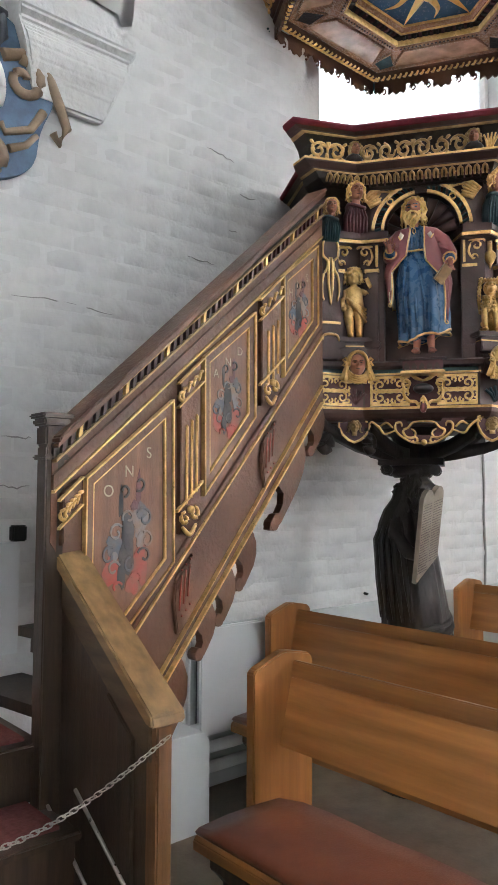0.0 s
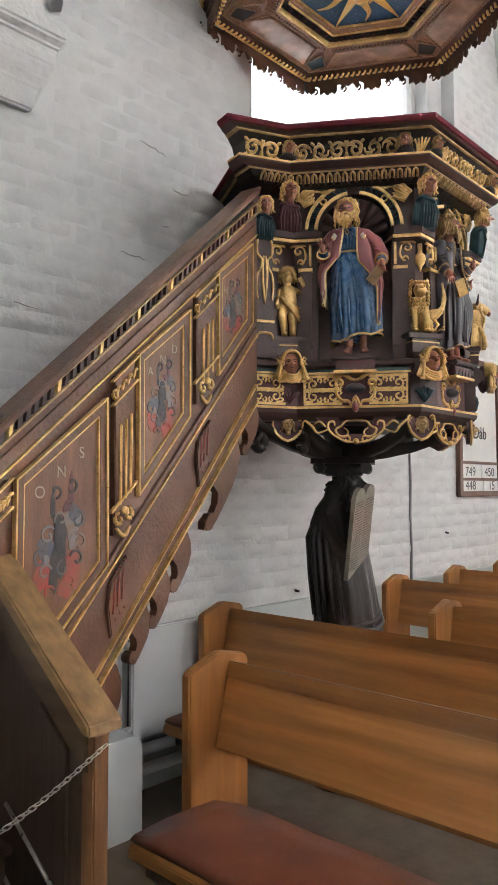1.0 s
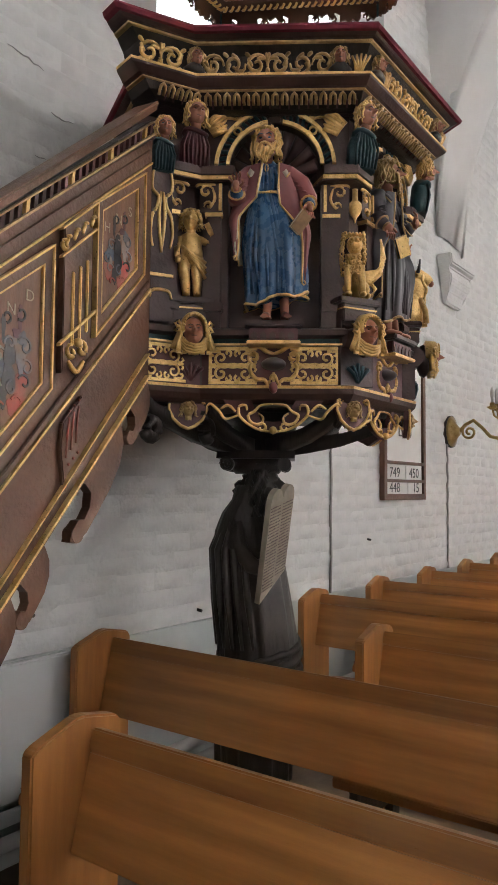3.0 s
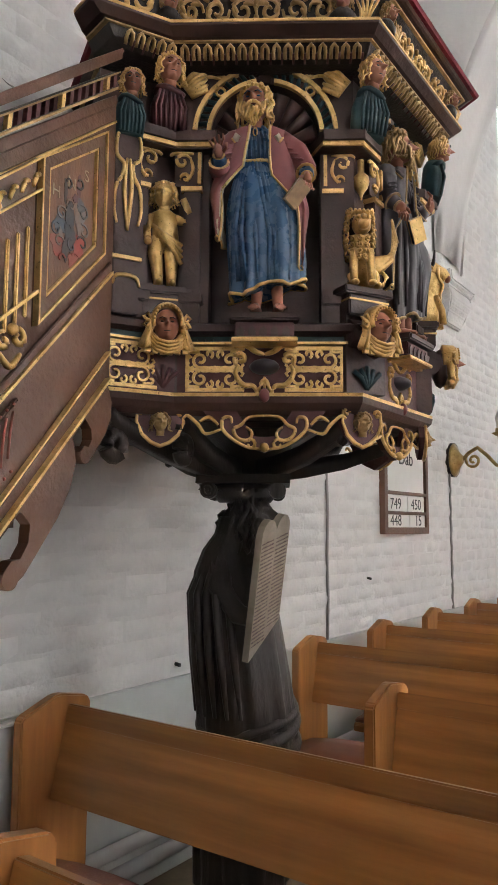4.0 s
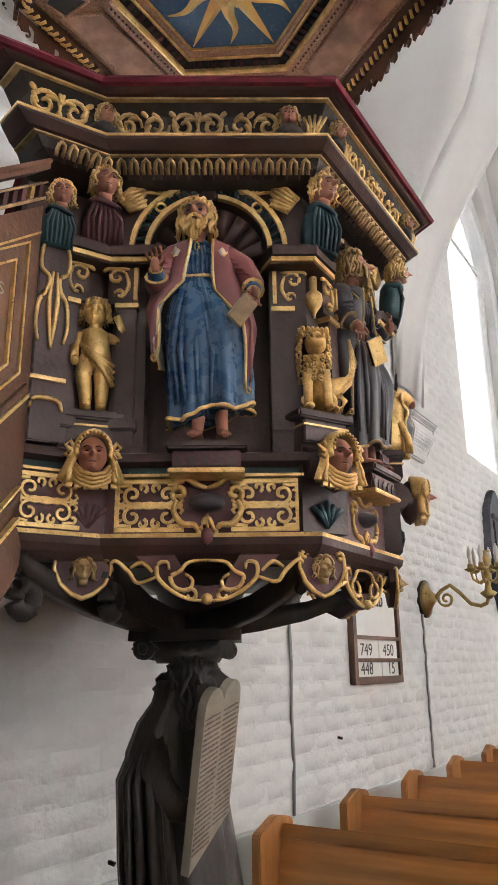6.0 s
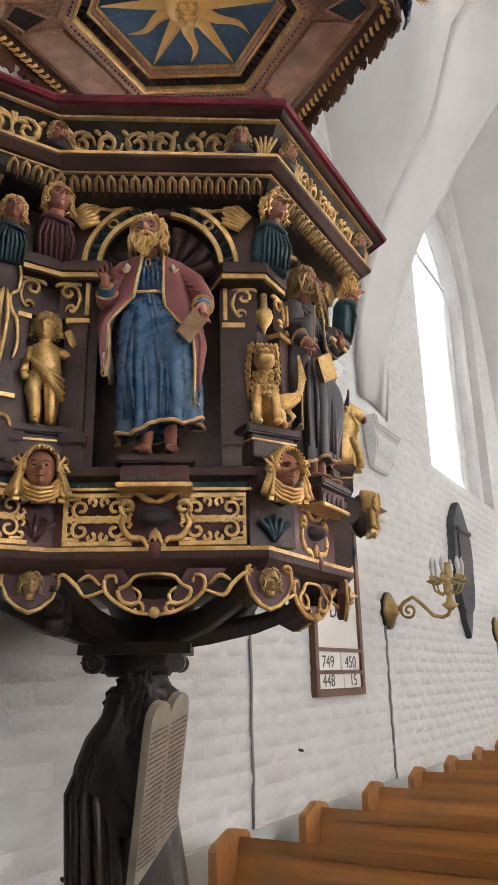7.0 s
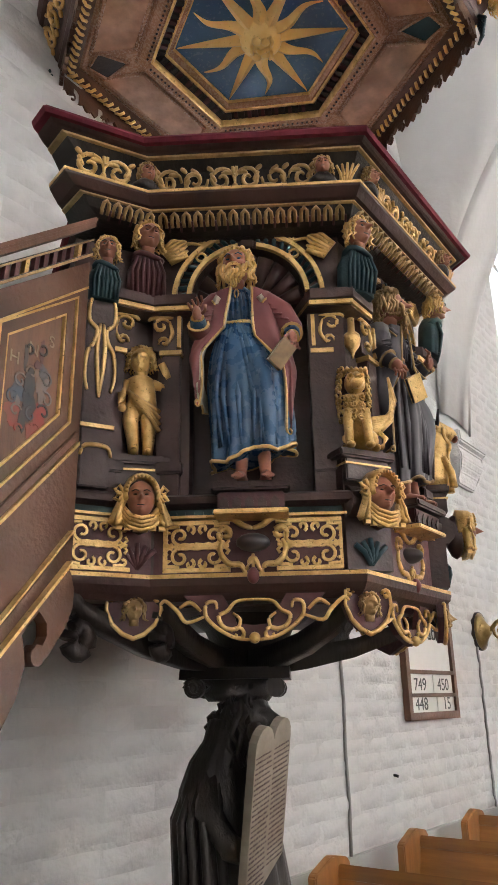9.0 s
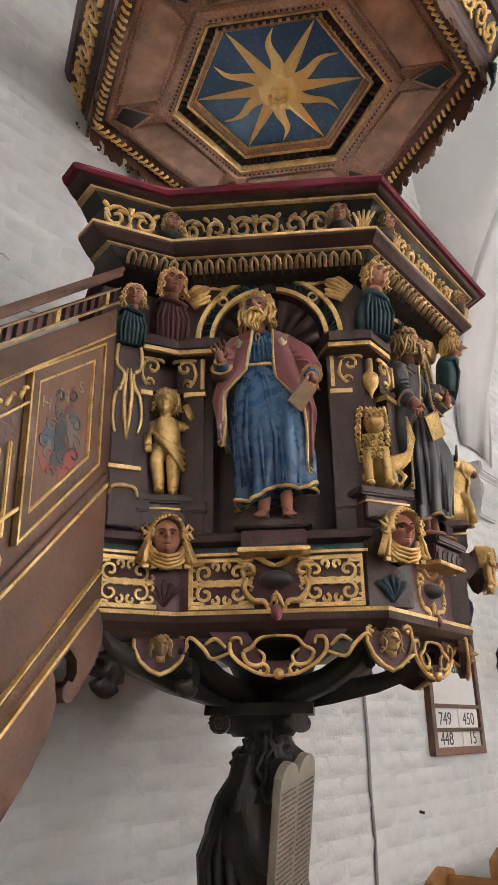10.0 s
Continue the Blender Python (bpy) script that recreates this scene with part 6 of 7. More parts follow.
    for i in range(n):
        hole = (i % 10) in (4, 5)
        for r in range(2):
            if r == 1 and hole:
                continue
            bm.faces.new((vt[0][i][r], vt[0][i + 1][r], vt[0][i + 1][r + 1], vt[0][i][r + 1]))
            bm.faces.new((vt[1][i][r], vt[1][i][r + 1], vt[1][i + 1][r + 1], vt[1][i + 1][r]))
        bm.faces.new((vt[0][i][2], vt[0][i + 1][2], vt[1][i + 1][2], vt[1][i][2])) if not hole else None
    for j in range(9):
        x = (j - 4) * 0.10
        tube(bm, [m @ V(x + 0.02 * math.cos(a), 0, -0.085 + 0.02 * math.sin(a)) for a in [0.6 * q for q in range(9)]], 0.007, 5)
    part("valance", bm, PAINT_WOOD, canopy)
    # gilt scrolls on the outer frieze, and a gilt mask with painted leaf on each corner
    m = side_frame(k, 1.016, 4.512) @ Matrix.Rotation(math.radians(-30), 4, "X")
    bm = bmesh.new()
    draw(bm, vine(0.86, 0.125, 4), m, 0.0085, 0.004)
    part("frieze_scroll", bm, GOLD, canopy)
    bm = bmesh.new()
    fm = frame_at(KX + 0.955 * c, KY + 0.955 * s, 60 * k)
    for j in range(7):
        tube(bm, [fm @ V(0, 0, 4.45), fm @ V((j - 3) * 0.012, -0.02, 4.40 - 0.004 * j), fm @ V((j - 3) * 0.022, -0.005, 4.34 + 0.006 * abs(j - 3))], lambda u: 0.013 * (1 - 0.5 * u), 6)
    part("corner_leaf", bm, TEAL, canopy)
    bm = bmesh.new()
    head(bm, V(0, 0, 0), 0.045, 0, 0, None, 0, 10, k)
    bm.transform(fm @ Matrix.Translation((0, -0.10, 4.53)))
    part("corner_mask", bm, GOLD, canopy)
    # crest of pierced scrolls standing on the rim
    m = side_frame(k, 1.05, 4.66)
    bm = bmesh.new()
    draw(bm, arabesque(0.80, 0.16, 2), m @ Matrix.Translation((0, 0, 0.09)), 0.012, 0.0, sides=6)
    draw(bm, [[(-0.4, 0.0), (0.4, 0.0)]], m, 0.014, 0.0)
    part("crest", bm, GOLD_OLD, canopy)

# gilded sun
sun_rays = []
for k in range(12):
    a = 2 * math.pi * k / 12
    c, s = math.cos(a), math.sin(a)
    ln = 0.385 if k % 2 == 0 else 0.325
    n = 12
    rings = []
    bm = bmesh.new()
    for i in range(n + 1):
        u = i / n
        r = 0.07 + (ln - 0.07) * u
        wob = 0.0 if k % 2 == 0 else 0.020 * math.sin(u * 2.2 * math.pi) * (0.4 + 0.6 * u)
        w = 0.036 * (1 - u) ** 0.85 + 0.0015
        P = lambda t, z: V(KX + r * c - (t + wob) * s, KY + r * s + (t + wob) * c, z)
        rings.append([P(-w, 4.474), P(0, 4.440 + 0.028 * u), P(w, 4.474)])
    loft(bm, rings, smooth=False)
    sun_rays.append(bm)
bm = bmesh.new()
ball(bm, (KX, KY, 4.468), 0.098, 0.098, 0.062, seg=24, rng=10)
for s in (-1, 1):
    # face of the sun turned to the nave
    f = Matrix.Translation((KX, KY, 4.408)) @ Matrix.Rotation(math.radians(-54), 4, "Z")
    ball(bm, f @ V(0.02, s * 0.035, 0.004), 0.022, 0.022, 0.012, seg=8, rng=5)
    tube(bm, [f @ V(0.045, s * 0.012, -0.002), f @ V(0.05, s * 0.035, -0.002), f @ V(0.04, s * 0.06, 0.004)], 0.008, 6)
    ball(bm, f @ V(-0.02, s * 0.042, 0.0), 0.024, 0.022, 0.014, seg=8, rng=5)
tube(bm, [f @ V(0.035, 0, 0), f @ V(-0.005, 0, -0.022), f @ V(-0.015, 0, -0.004)], 0.012, 7)
tube(bm, [f @ V(-0.04, -0.025, -0.002), f @ V(-0.045, 0, -0.01), f @ V(-0.04, 0.025, -0.002)], 0.009, 6)
sun_face = part("sun", bm, LIT_GOLD, canopy, "gilded sun face with rays")
for bm in sun_rays:
    part("ray", bm, LIT_GOLD, sun_face)
bm = bmesh.new()
tube(bm, [V(KX, KY, 4.56), V(KX, KY, 11.2)], 0.012, 8)
part("hanging_rod", bm, BLACK, canopy)

# ---------------------------------------------------------------- pulpit stair
TH = 9.0
SF = Matrix.Translation((2.0, 2.45, 0)) @ Matrix.Rotation(math.radians(TH), 4, "Z")   # x up along the stair, -y towards the nave
stair = thing("stair_parapet", (2.0, 2.45, 0), "red-brown carved stair parapet with gilded mouldings and painted arms", "stair parapet")
U0, U1 = -0.72, 0.80


def lin(u, a, b):
    return a[1] + (b[1] - a[1]) * (u - a[0]) / (b[0] - a[0])


RAIL = ((-0.715, 1.726), (0.754, 2.991))
LOW = ((-0.211, 0.872), (0.811, 1.990))
GOLD2 = ((-0.387, 1.047), (0.814, 2.326))
LOWG = ((-0.245, 0.895), (0.811, 2.078))
GOLD1 = ((-0.711, 1.558), (0.816, 2.809))
DENT = ((-0.714, 1.654), (0.768, 2.880))
bm = bmesh.new()
prism(bm, [(U0, 1.39), (-0.62, 1.25), (-0.30, 0.80), (-0.211, 0.866), (U1 + 0.02, 1.990), (U1 + 0.02, 2.90), (U0, 1.66)], 0.0, 0.045, SF)
part("parapet_board", bm, PAINT_WOOD, stair)


def bar(name, line, ua, ub, dz0, dz1, y0, y1, mat, parent=stair, bevel=0.0):
    bm = bmesh.new()
    prism(bm, [(ua, lin(ua, *line) + dz0), (ub, lin(ub, *line) + dz0), (ub, lin(ub, *line) + dz1), (ua, lin(ua, *line) + dz1)], y0, y1, SF)
    return part(name, bm, mat, parent, bevel=bevel)


bar("handrail", RAIL, U0, U1, -0.016, 0.006, -0.045, 0.075, PAINT_WOOD, bevel=0.006)
bar("rail_moulding", RAIL, U0, U1, -0.030, -0.016, -0.034, 0.05, PAINT_WOOD)
bar("dentil_bed", DENT, U0, U1, 0.006, 0.060, -0.008, 0.045, BLACK_WOOD)
bar("gold_fillet", DENT, U0, U1, 0.048, 0.054, -0.030, 0.0, GOLD_OLD)
bar("gold_fillet", DENT, U0, U1, -0.004, 0.005, -0.026, 0.0, GOLD_OLD)
bar("gold_fillet", GOLD1, U0, U1, -0.004, 0.004, -0.020, 0.0, GOLD)
bar("fascia", GOLD1, U0, U1, 0.006, 0.055, -0.012, 0.0, PAINT_WOOD)
bar("gold_fillet", GOLD2, -0.44, U1, -0.008, 0.003, -0.022, 0.0, GOLD)
bar("stringer_moulding", GOLD2, -0.44, U1, 0.004, 0.035, -0.014, 0.0, PAINT_WOOD, bevel=0.003)
bar("gold_fillet", LOWG, -0.28, U1, -0.006, 0.002, -0.020, 0.0, GOLD)
bar("stringer_moulding", LOWG, -0.26, U1, -0.030, -0.009, -0.016, 0.0, PAINT_WOOD, bevel=0.003)
bar("gold_fillet", LOW, -0.26, U1, -0.003, 0.009, -0.022, 0.0, GOLD)
# small balusters in the dark channel under the rail
for k in range(46):
    u = U0 + 0.03 + (U1 - U0 - 0.05) * k / 45
    z = lin(u, *DENT)
    bm = bmesh.new()
    prism(bm, [(u - 0.009, z + 0.002), (u + 0.005, z + 0.012), (u + 0.009, z + 0.056), (u - 0.005, z + 0.044)], -0.024, -0.007, SF)
    part("baluster", bm, GOLD if k % 6 == 2 else (OXBLOOD if k > 30 else DARK_WOOD), stair)


def quad_frame(name, c, w0, w1, y0, y1, mat, parent):
    """Mitred frame inside a four-cornered outline c (going round), between insets w0 and w1."""
    cx, cz = sum(p[0] for p in c) / 4, sum(p[1] for p in c) / 4

    def inset(w):
        ls = []
        for (xa, za), (xb, zb) in zip(c, c[1:] + c[:1]):
            nx_, nz_ = zb - za, xa - xb
            l = math.hypot(nx_, nz_)
            nx_, nz_ = nx_ / l, nz_ / l
            if (cx - xa) * nx_ + (cz - za) * nz_ > 0:
                nx_, nz_ = -nx_, -nz_
            ls.append((nx_, nz_, nx_ * xa + nz_ * za - w))
        out = []
        for (a1, b1, c1), (a2, b2, c2) in zip(ls[-1:] + ls[:-1], ls):
            d = a1 * b2 - a2 * b1
            out.append(((c1 * b2 - c2 * b1) / d, (a1 * c2 - a2 * c1) / d))
        return out
    o, i = inset(w0), inset(w1)
    bm = bmesh.new()
    for k in range(4):
        prism(bm, [o[k], o[(k + 1) % 4], i[(k + 1) % 4], i[k]], y0, y1, SF)
    return part(name, bm, mat, parent), i


PANELS = (
    [(-0.60, 1.597), (-0.20, 1.90), (-0.19, 1.292), (-0.60, 0.90)],
    [(-0.036, 2.085), (0.281, 2.325), (0.283, 1.868), (-0.030, 1.536)],
    [(0.48, 2.532), (0.755, 2.742), (0.755, 2.352), (0.482, 2.066)],
)
WORDS = (("O", "N", "S"), ("A", "N", "D"), ("H", "N", "S"))


def letter(ch, u, z, size, mat, parent):
    cu = bpy.data.curves.new("letter", "FONT")
    cu.body = ch
    cu.size = size
    cu.align_x = "CENTER"
    cu.extrude = 0.0006
    tmp = new("letter_curve", cu)
    deps = bpy.context.evaluated_depsgraph_get()
    me = bpy.data.meshes.new_from_object(tmp.evaluated_get(deps))
    bpy.data.objects.remove(tmp)
    bm = bmesh.new()
    bm.from_mesh(me)
    bpy.data.meshes.remove(me)
    bm.transform(SF @ Matrix.Translation((u, -0.0062, z)) @ Matrix.Rotation(math.radians(90), 4, "X"))
    part("letter", bm, mat, parent)


rp = random.Random(12)
ARMS = [FADED_RED, FADED_BLUE, FADED_GREY, FADED_BLACK, OXBLOOD]
for c, word in zip(PANELS, WORDS):
    bm = bmesh.new()
    prism(bm, c, -0.005, 0.0, SF)
    pan = part("painted_panel", bm, PANEL_WOOD, stair)
    quad_frame("gold_bead", c, 0.000, 0.006, -0.026, -0.0052, GOLD, pan)
    quad_frame("frame_moulding", c, 0.006, 0.034, -0.018, -0.0052, PAINT_WOOD, pan)
    _, inner = quad_frame("gold_bead", c, 0.034, 0.040, -0.016, -0.0052, GOLD, pan)
    w = c[1][0] - c[0][0]
    cu, cz = (c[0][0] + c[1][0]) / 2, sum(p[1] for p in c) / 4
    slope = (c[1][1] - c[0][1]) / w
    for k, ch in enumerate(word):
        u = cu + (k - 1) * w * 0.23
        letter(ch, u, lin(u, c[0], c[1]) - 0.135 - 0.008 * (word is WORDS[0]), 0.05 if w < 0.35 else 0.058, LETTER_PAINT, pan)
    # painted coat of arms: shield, helmet, crest, mantling, as thin paint layers
    sc_ = w / 0.40

    def blob(x, z, rx, rz, mi, y):
        n = 14
        ph = rp.uniform(0, 6)
        pts = []
        for i in range(n):
            a = 2 * math.pi * i / n
            r = 1 + 0.16 * math.sin(3 * a + ph) + 0.10 * math.sin(5 * a + 2 * ph)
            pts.append((cu + (x + rx * r * math.cos(a)) * sc_, cz + (z + x * slope * 0.3 + rz * r * math.sin(a)) * sc_))
        bm = bmesh.new()
        prism(bm, pts, -0.0052 - 0.0005 * y, -0.005, SF)
        part("painted_charge", bm, ARMS[mi], pan)
    blob(-0.075, -0.13, 0.040, 0.050, 0, 1)
    blob(0.055, -0.14, 0.035, 0.075, 0, 1)
    blob(0.02, -0.20, 0.03, 0.035, 0, 2)
    blob(-0.06, -0.045, 0.038, 0.040, 1, 1)
    blob(0.055, 0.01, 0.036, 0.062, 2, 1)
    blob(0.06, 0.05, 0.025, 0.030, 1, 2)
    blob(-0.005, 0.0, 0.028, 0.060, 3, 3)
    blob(-0.005, -0.09, 0.034, 0.065, 3, 2)
    blob(-0.03, -0.15, 0.018, 0.05, 3, 3)
    blob(0.055, -0.055, 0.018, 0.03, 2, 3)
    blob(-0.035, 0.10, 0.010, 0.055, 3, 1)
    blob(0.045, 0.13, 0.012, 0.060, 4, 1)
    blob(-0.06, -0.08, 0.012, 0.02, 2, 3)
    blob(0.03, 0.075, 0.022, 0.018, 4, 2)
    for x, z, r0, a0, a1, mi in ((-0.055, 0.0, 0.034, 40, 420, 2), (0.075, 0.02, 0.040, 150, -230, 1), (0.085, -0.06, 0.032, 120, -250, 2), (-0.085, -0.07, 0.034, 60, 400, 1), (-0.02, 0.14, 0.024, -90, 200, 3), (0.05, 0.15, 0.030, -120, 160, 3), (-0.065, -0.12, 0.030, 20, 330, 2), (0.075, -0.115, 0.034, 160, -150, 3), (0.0, 0.04, 0.030, 200, -120, 2), (0.01, -0.13, 0.030, 90, 400, 1), (0.045, -0.19, 0.036, 160, -40, 0), (-0.05, -0.19, 0.026, 20, 220, 0)):
        bm = bmesh.new()
        ribbon(bm, [(cu + (x + px_) * sc_, cz + (z + x * slope * 0.3 + pz_) * sc_) for px_, pz_ in spiral(0, 0, r0, 0.008, a0, a1, 12)], SF, 0.010 * sc_, -0.0074, -0.005)
        part("painted_scroll", bm, ARMS[mi], pan)

# fluted pilasters between the panels
for ua, ub, za, zb in ((-0.185, -0.050, 1.965, 1.375), (0.300, 0.468, 2.385, 1.905), (-0.71, -0.62, 1.53, 1.36)):
    sl = 0.85
    zt = lambda u, z: z + sl * (u - ua)
    bm = bmesh.new()
    prism(bm, [(ua + 0.02, zt(ua + 0.02, zb)), (ub - 0.012, zt(ub - 0.012, zb + 0.04)), (ub - 0.012, zt(ub - 0.012, za)), (ua + 0.02, zt(ua + 0.02, za))], -0.026, 0.0, SF)
    pil = part("pilaster", bm, PAINT_WOOD, stair, bevel=0.003)
    for dz in (-0.01, -0.10):
        bm = bmesh.new()
        prism(bm, [(ua, zt(ua, za + dz)), (ub, zt(ub, za + dz)), (ub, zt(ub, za + dz + 0.007)), (ua, zt(ua, za + dz + 0.007))], -0.038, -0.02, SF)
        part("gold_fillet", bm, GOLD, pil)
    bm = bmesh.new()
    wv = ub - ua
    lines = []
    for k in range(4):
        x0 = ua + 0.02 + (wv - 0.04) * k / 3.2
        lines.append([(x0, zt(x0, za - 0.075)), (x0 + 0.012, zt(x0 + 0.012, za - 0.05)), (x0 + 0.026, zt(x0 + 0.026, za - 0.055))])
    lines.append(spiral(ua + 0.02, za - 0.055, 0.022, 0.006, 60, 400, 10))
    draw(bm, lines, SF, 0.006, -0.030, sides=6)
    part("gold_capital", bm, GOLD, pil)
    if zb > 1.37:
        for k in range(3):
            bm = bmesh.new()
            x = ua + wv * (0.36 + 0.20 * k)
            box(bm, x - 0.0055, x + 0.0055, -0.034, -0.024, zt(x, za - 0.20) - 0.30 if zb < 1.6 else zt(x, za - 0.18) - 0.24, zt(x, za - 0.20 if zb < 1.6 else za - 0.18), SF)
            part("flute", bm, GOLD, pil, bevel=0.003)
        bm = bmesh.new()
        x = ua + wv * 0.5
        prism(bm, [(ua, zt(ua, zb + 0.10)), (ub, zt(ub, zb + 0.10)), (ub, zt(ub, zb + 0.11)), (ua, zt(ua, zb + 0.11))], -0.036, -0.02, SF)
        z = zt(x, zb + 0.02)
        lines = [spiral(x - 0.025, z, 0.026, 0.006, 90, 450, 10), spiral(x + 0.025, z + 0.02, 0.026, 0.006, 90, -270, 10), [(x - 0.04, z - 0.03), (x, z - 0.06), (x + 0.035, z - 0.02)]]
        draw(bm, lines, SF, 0.0075, -0.028, sides=6)
        ball(bm, SF @ V(x, -0.034, z + 0.035), 0.016, seg=8, rng=5)
        part("gold_pendant", bm, GOLD, pil)
# carved drops with red flutes on the lower stringer, below the pilasters
for u in (-0.13, 0.385):
    z = lin(u, *GOLD2) - 0.03
    bm = bmesh.new()
    prism(bm, [(u - 0.045, z - 0.07), (u + 0.045, z + 0.03), (u + 0.045, z - 0.10), (u + 0.01, z - 0.17), (u - 0.035, z - 0.27), (u - 0.055, z - 0.15)], -0.020, 0.0, SF)
    dr = part("carved_drop", bm, PAINT_WOOD, stair, bevel=0.004)
    bm = bmesh.new()
    for k in range(3):
        x = u - 0.025 + 0.022 * k
        tube(bm, [SF @ V(x + 0.006, -0.021, z - 0.05 + 0.02 * k), SF @ V(x - 0.002, -0.022, z - 0.10 + 0.02 * k), SF @ V(x - 0.006, -0.021, z - 0.18 + 0.025 * k)], 0.004, 5)
        for zz in (-0.03, -0.20):
            ball(bm, SF @ V(x + 0.008, -0.02, z + zz + 0.02 * k), 0.005, seg=6, rng=4)
    part("red_flute", bm, FADED_RED, dr)
# scrolled skirt hanging from the stringer
HOOK = ((1.0, -0.1), (0.98, 0.15), (0.90, 0.36), (0.74, 0.52), (0.52, 0.61), (0.28, 0.64), (0.08, 0.66), (-0.06, 0.60), (-0.10, 0.48), (-0.03, 0.40), (0.08, 0.41), (0.13, 0.49), (0.24, 0.46), (0.33, 0.33), (0.33, 0.15), (0.26, -0.1))
for u, run, drop in ((-0.37, 0.34, 0.28), (-0.10, 0.19, 0.19), (0.01, 0.20, 0.20), (0.13, 0.22, 0.21), (0.36, 0.43, 0.23), (0.65, 0.23, 0.19)):
    z = lin(u, *LOW)
    bm = bmesh.new()
    at = lambda t, p: (u + 0.68 * run * t + 0.735 * drop * p, z + 0.735 * run * t - 0.68 * drop * p)
    prism(bm, [at(t, p) for t, p in HOOK], 0.004, 0.040, SF)
    c = at(-0.01, 0.52)
    tube(bm, [SF @ V(c[0], 0.0, c[1]), SF @ V(c[0], 0.044, c[1])], drop * 0.12, 14)
    part("skirt_scroll", bm, PAINT_WOOD, stair)
bm = bmesh.new()
prism(bm, [(-0.30, 0.80), (-0.211, 0.868), (U1, lin(U1, *LOW) - 0.004), (U1, lin(U1, *LOW) - 0.040), (-0.15, lin(-0.15, *LOW) - 0.045), (-0.27, 0.76)], 0.006, 0.038, SF)
part("skirt_board", bm, PAINT_WOOD, stair)
# carcass behind the parapet: soffit and treads
bm = bmesh.new()
prism(bm, [(-0.30, 0.88), (U1 + 0.02, 2.01), (U1 + 0.02, 2.06), (-0.30, 0.93)], 0.05, 0.72, SF)
part("stair_soffit", bm, OAK_DARK, stair)
for k in range(6):
    u = -0.62 + k * 0.22
    bm = bmesh.new()
    box(bm, u, u + 0.24, 0.05, 0.66, 0.78 + 0.19 * k, 0.82 + 0.19 * k, SF)
    part("tread", bm, OAK_DARK, stair)

# newel post
newel = thing("newel_post", (1.34, 2.36, 0), "dark stained square newel post with moulded cap", "newel post")
nm = Matrix.Translation((1.305, 2.375, 0))
bm = bmesh.new()
box(bm, -0.034, 0.034, -0.034, 0.034, 0.0, 1.70, nm)
part("shaft", bm, OAK_DARK, newel, bevel=0.005)
for nme, hw, z0, z1 in (("collar", 0.046, 1.655, 1.672), ("neck", 0.037, 1.70, 1.765), ("cap", 0.056, 1.79, 1.806), ("cap_bed", 0.047, 1.766, 1.789)):
    bm = bmesh.new()
    box(bm, -hw, hw, -hw, hw, z0, z1, nm)
    part(nme, bm, OAK_DARK, newel, bevel=0.006)

# low guard with sloping rail at the foot of the stair
guard = thing("stair_guard", (1.38, 2.1, 0), "dark panelled stair guard with worn sloping oak rail", "stair guard")
GA, GB = (2.40, 1.375), (1.80, 0.945)


def gprism(name, pts, x0, x1, mat, bevel=0.0, parent=guard):
    bm = bmesh.new()
    a = [bm.verts.new((x0, y, z)) for y, z in pts]
    b = [bm.verts.new((x1, y, z)) for y, z in pts]
    bm.faces.new(a)
    bm.faces.new(b[::-1])
    n = len(pts)
    for i in range(n):
        bm.faces.new((a[i], b[i], b[(i + 1) % n], a[(i + 1) % n]))
    return part(name, bm, mat, parent, bevel=bevel)


gprism("panel", [(2.42, 0.0), (2.42, 1.345), (1.86, 0.955), (1.86, 0.0)], 1.350, 1.378, OAK_DARK)
gprism("rail", [(2.44, 1.362), (2.44, 1.392), (2.40, 1.392), (1.79, 0.965), (1.785, 0.935), (1.815, 0.935), (2.41, 1.362)], 1.315, 1.425, RAIL_OAK, 0.006)
gprism("under_rail", [(2.42, 1.23), (2.42, 1.36), (1.83, 0.945), (1.83, 0.83)], 1.336, 1.392, GUARD_WOOD, 0.003)
gprism("post", [(1.86, 0.0), (1.86, 0.955), (1.805, 0.93), (1.805, 0.0)], 1.345, 1.395, OAK_POST, 0.005)
gprism("stile", [(2.42, 0.0), (2.42, 1.22), (2.36, 1.18), (2.36, 0.0)], 1.338, 1.350, OAK_DARK, 0.003)
gprism("stile", [(2.06, 0.0), (2.06, 0.97), (1.92, 0.87), (1.92, 0.0)], 1.338, 1.350, OAK_DARK, 0.003)

# carpeted steps that lead up to the landing
for k in range(4):
    y0 = 1.66 + 0.25 * k
    st = thing("step", (0.9, y0, 0), "dark wooden step with worn red carpet", "step", "stair steps")
    bm = bmesh.new()
    box(bm, 0.35, 1.30, y0, y0 + 0.26 if k < 3 else 3.25, 0.0 if k == 0 else 0.19 * k, 0.19 * (k + 1) - 0.03)
    part("riser", bm, OAK_DARK, st)
    bm = bmesh.new()
    box(bm, 0.33, 1.31, y0 - 0.03, y0 + 0.25 if k < 3 else 3.26, 0.19 * (k + 1) - 0.03, 0.19 * (k + 1) - 0.004)
    part("tread", bm, OAK_DARK, st, bevel=0.006)
    bm = bmesh.new()
    box(bm, 0.40, 1.26, y0 + 0.02, y0 + 0.248 if k < 3 else 3.2, 0.19 * (k + 1) - 0.003, 0.19 * (k + 1) + 0.008)
    part("carpet", bm, CARPET, st)
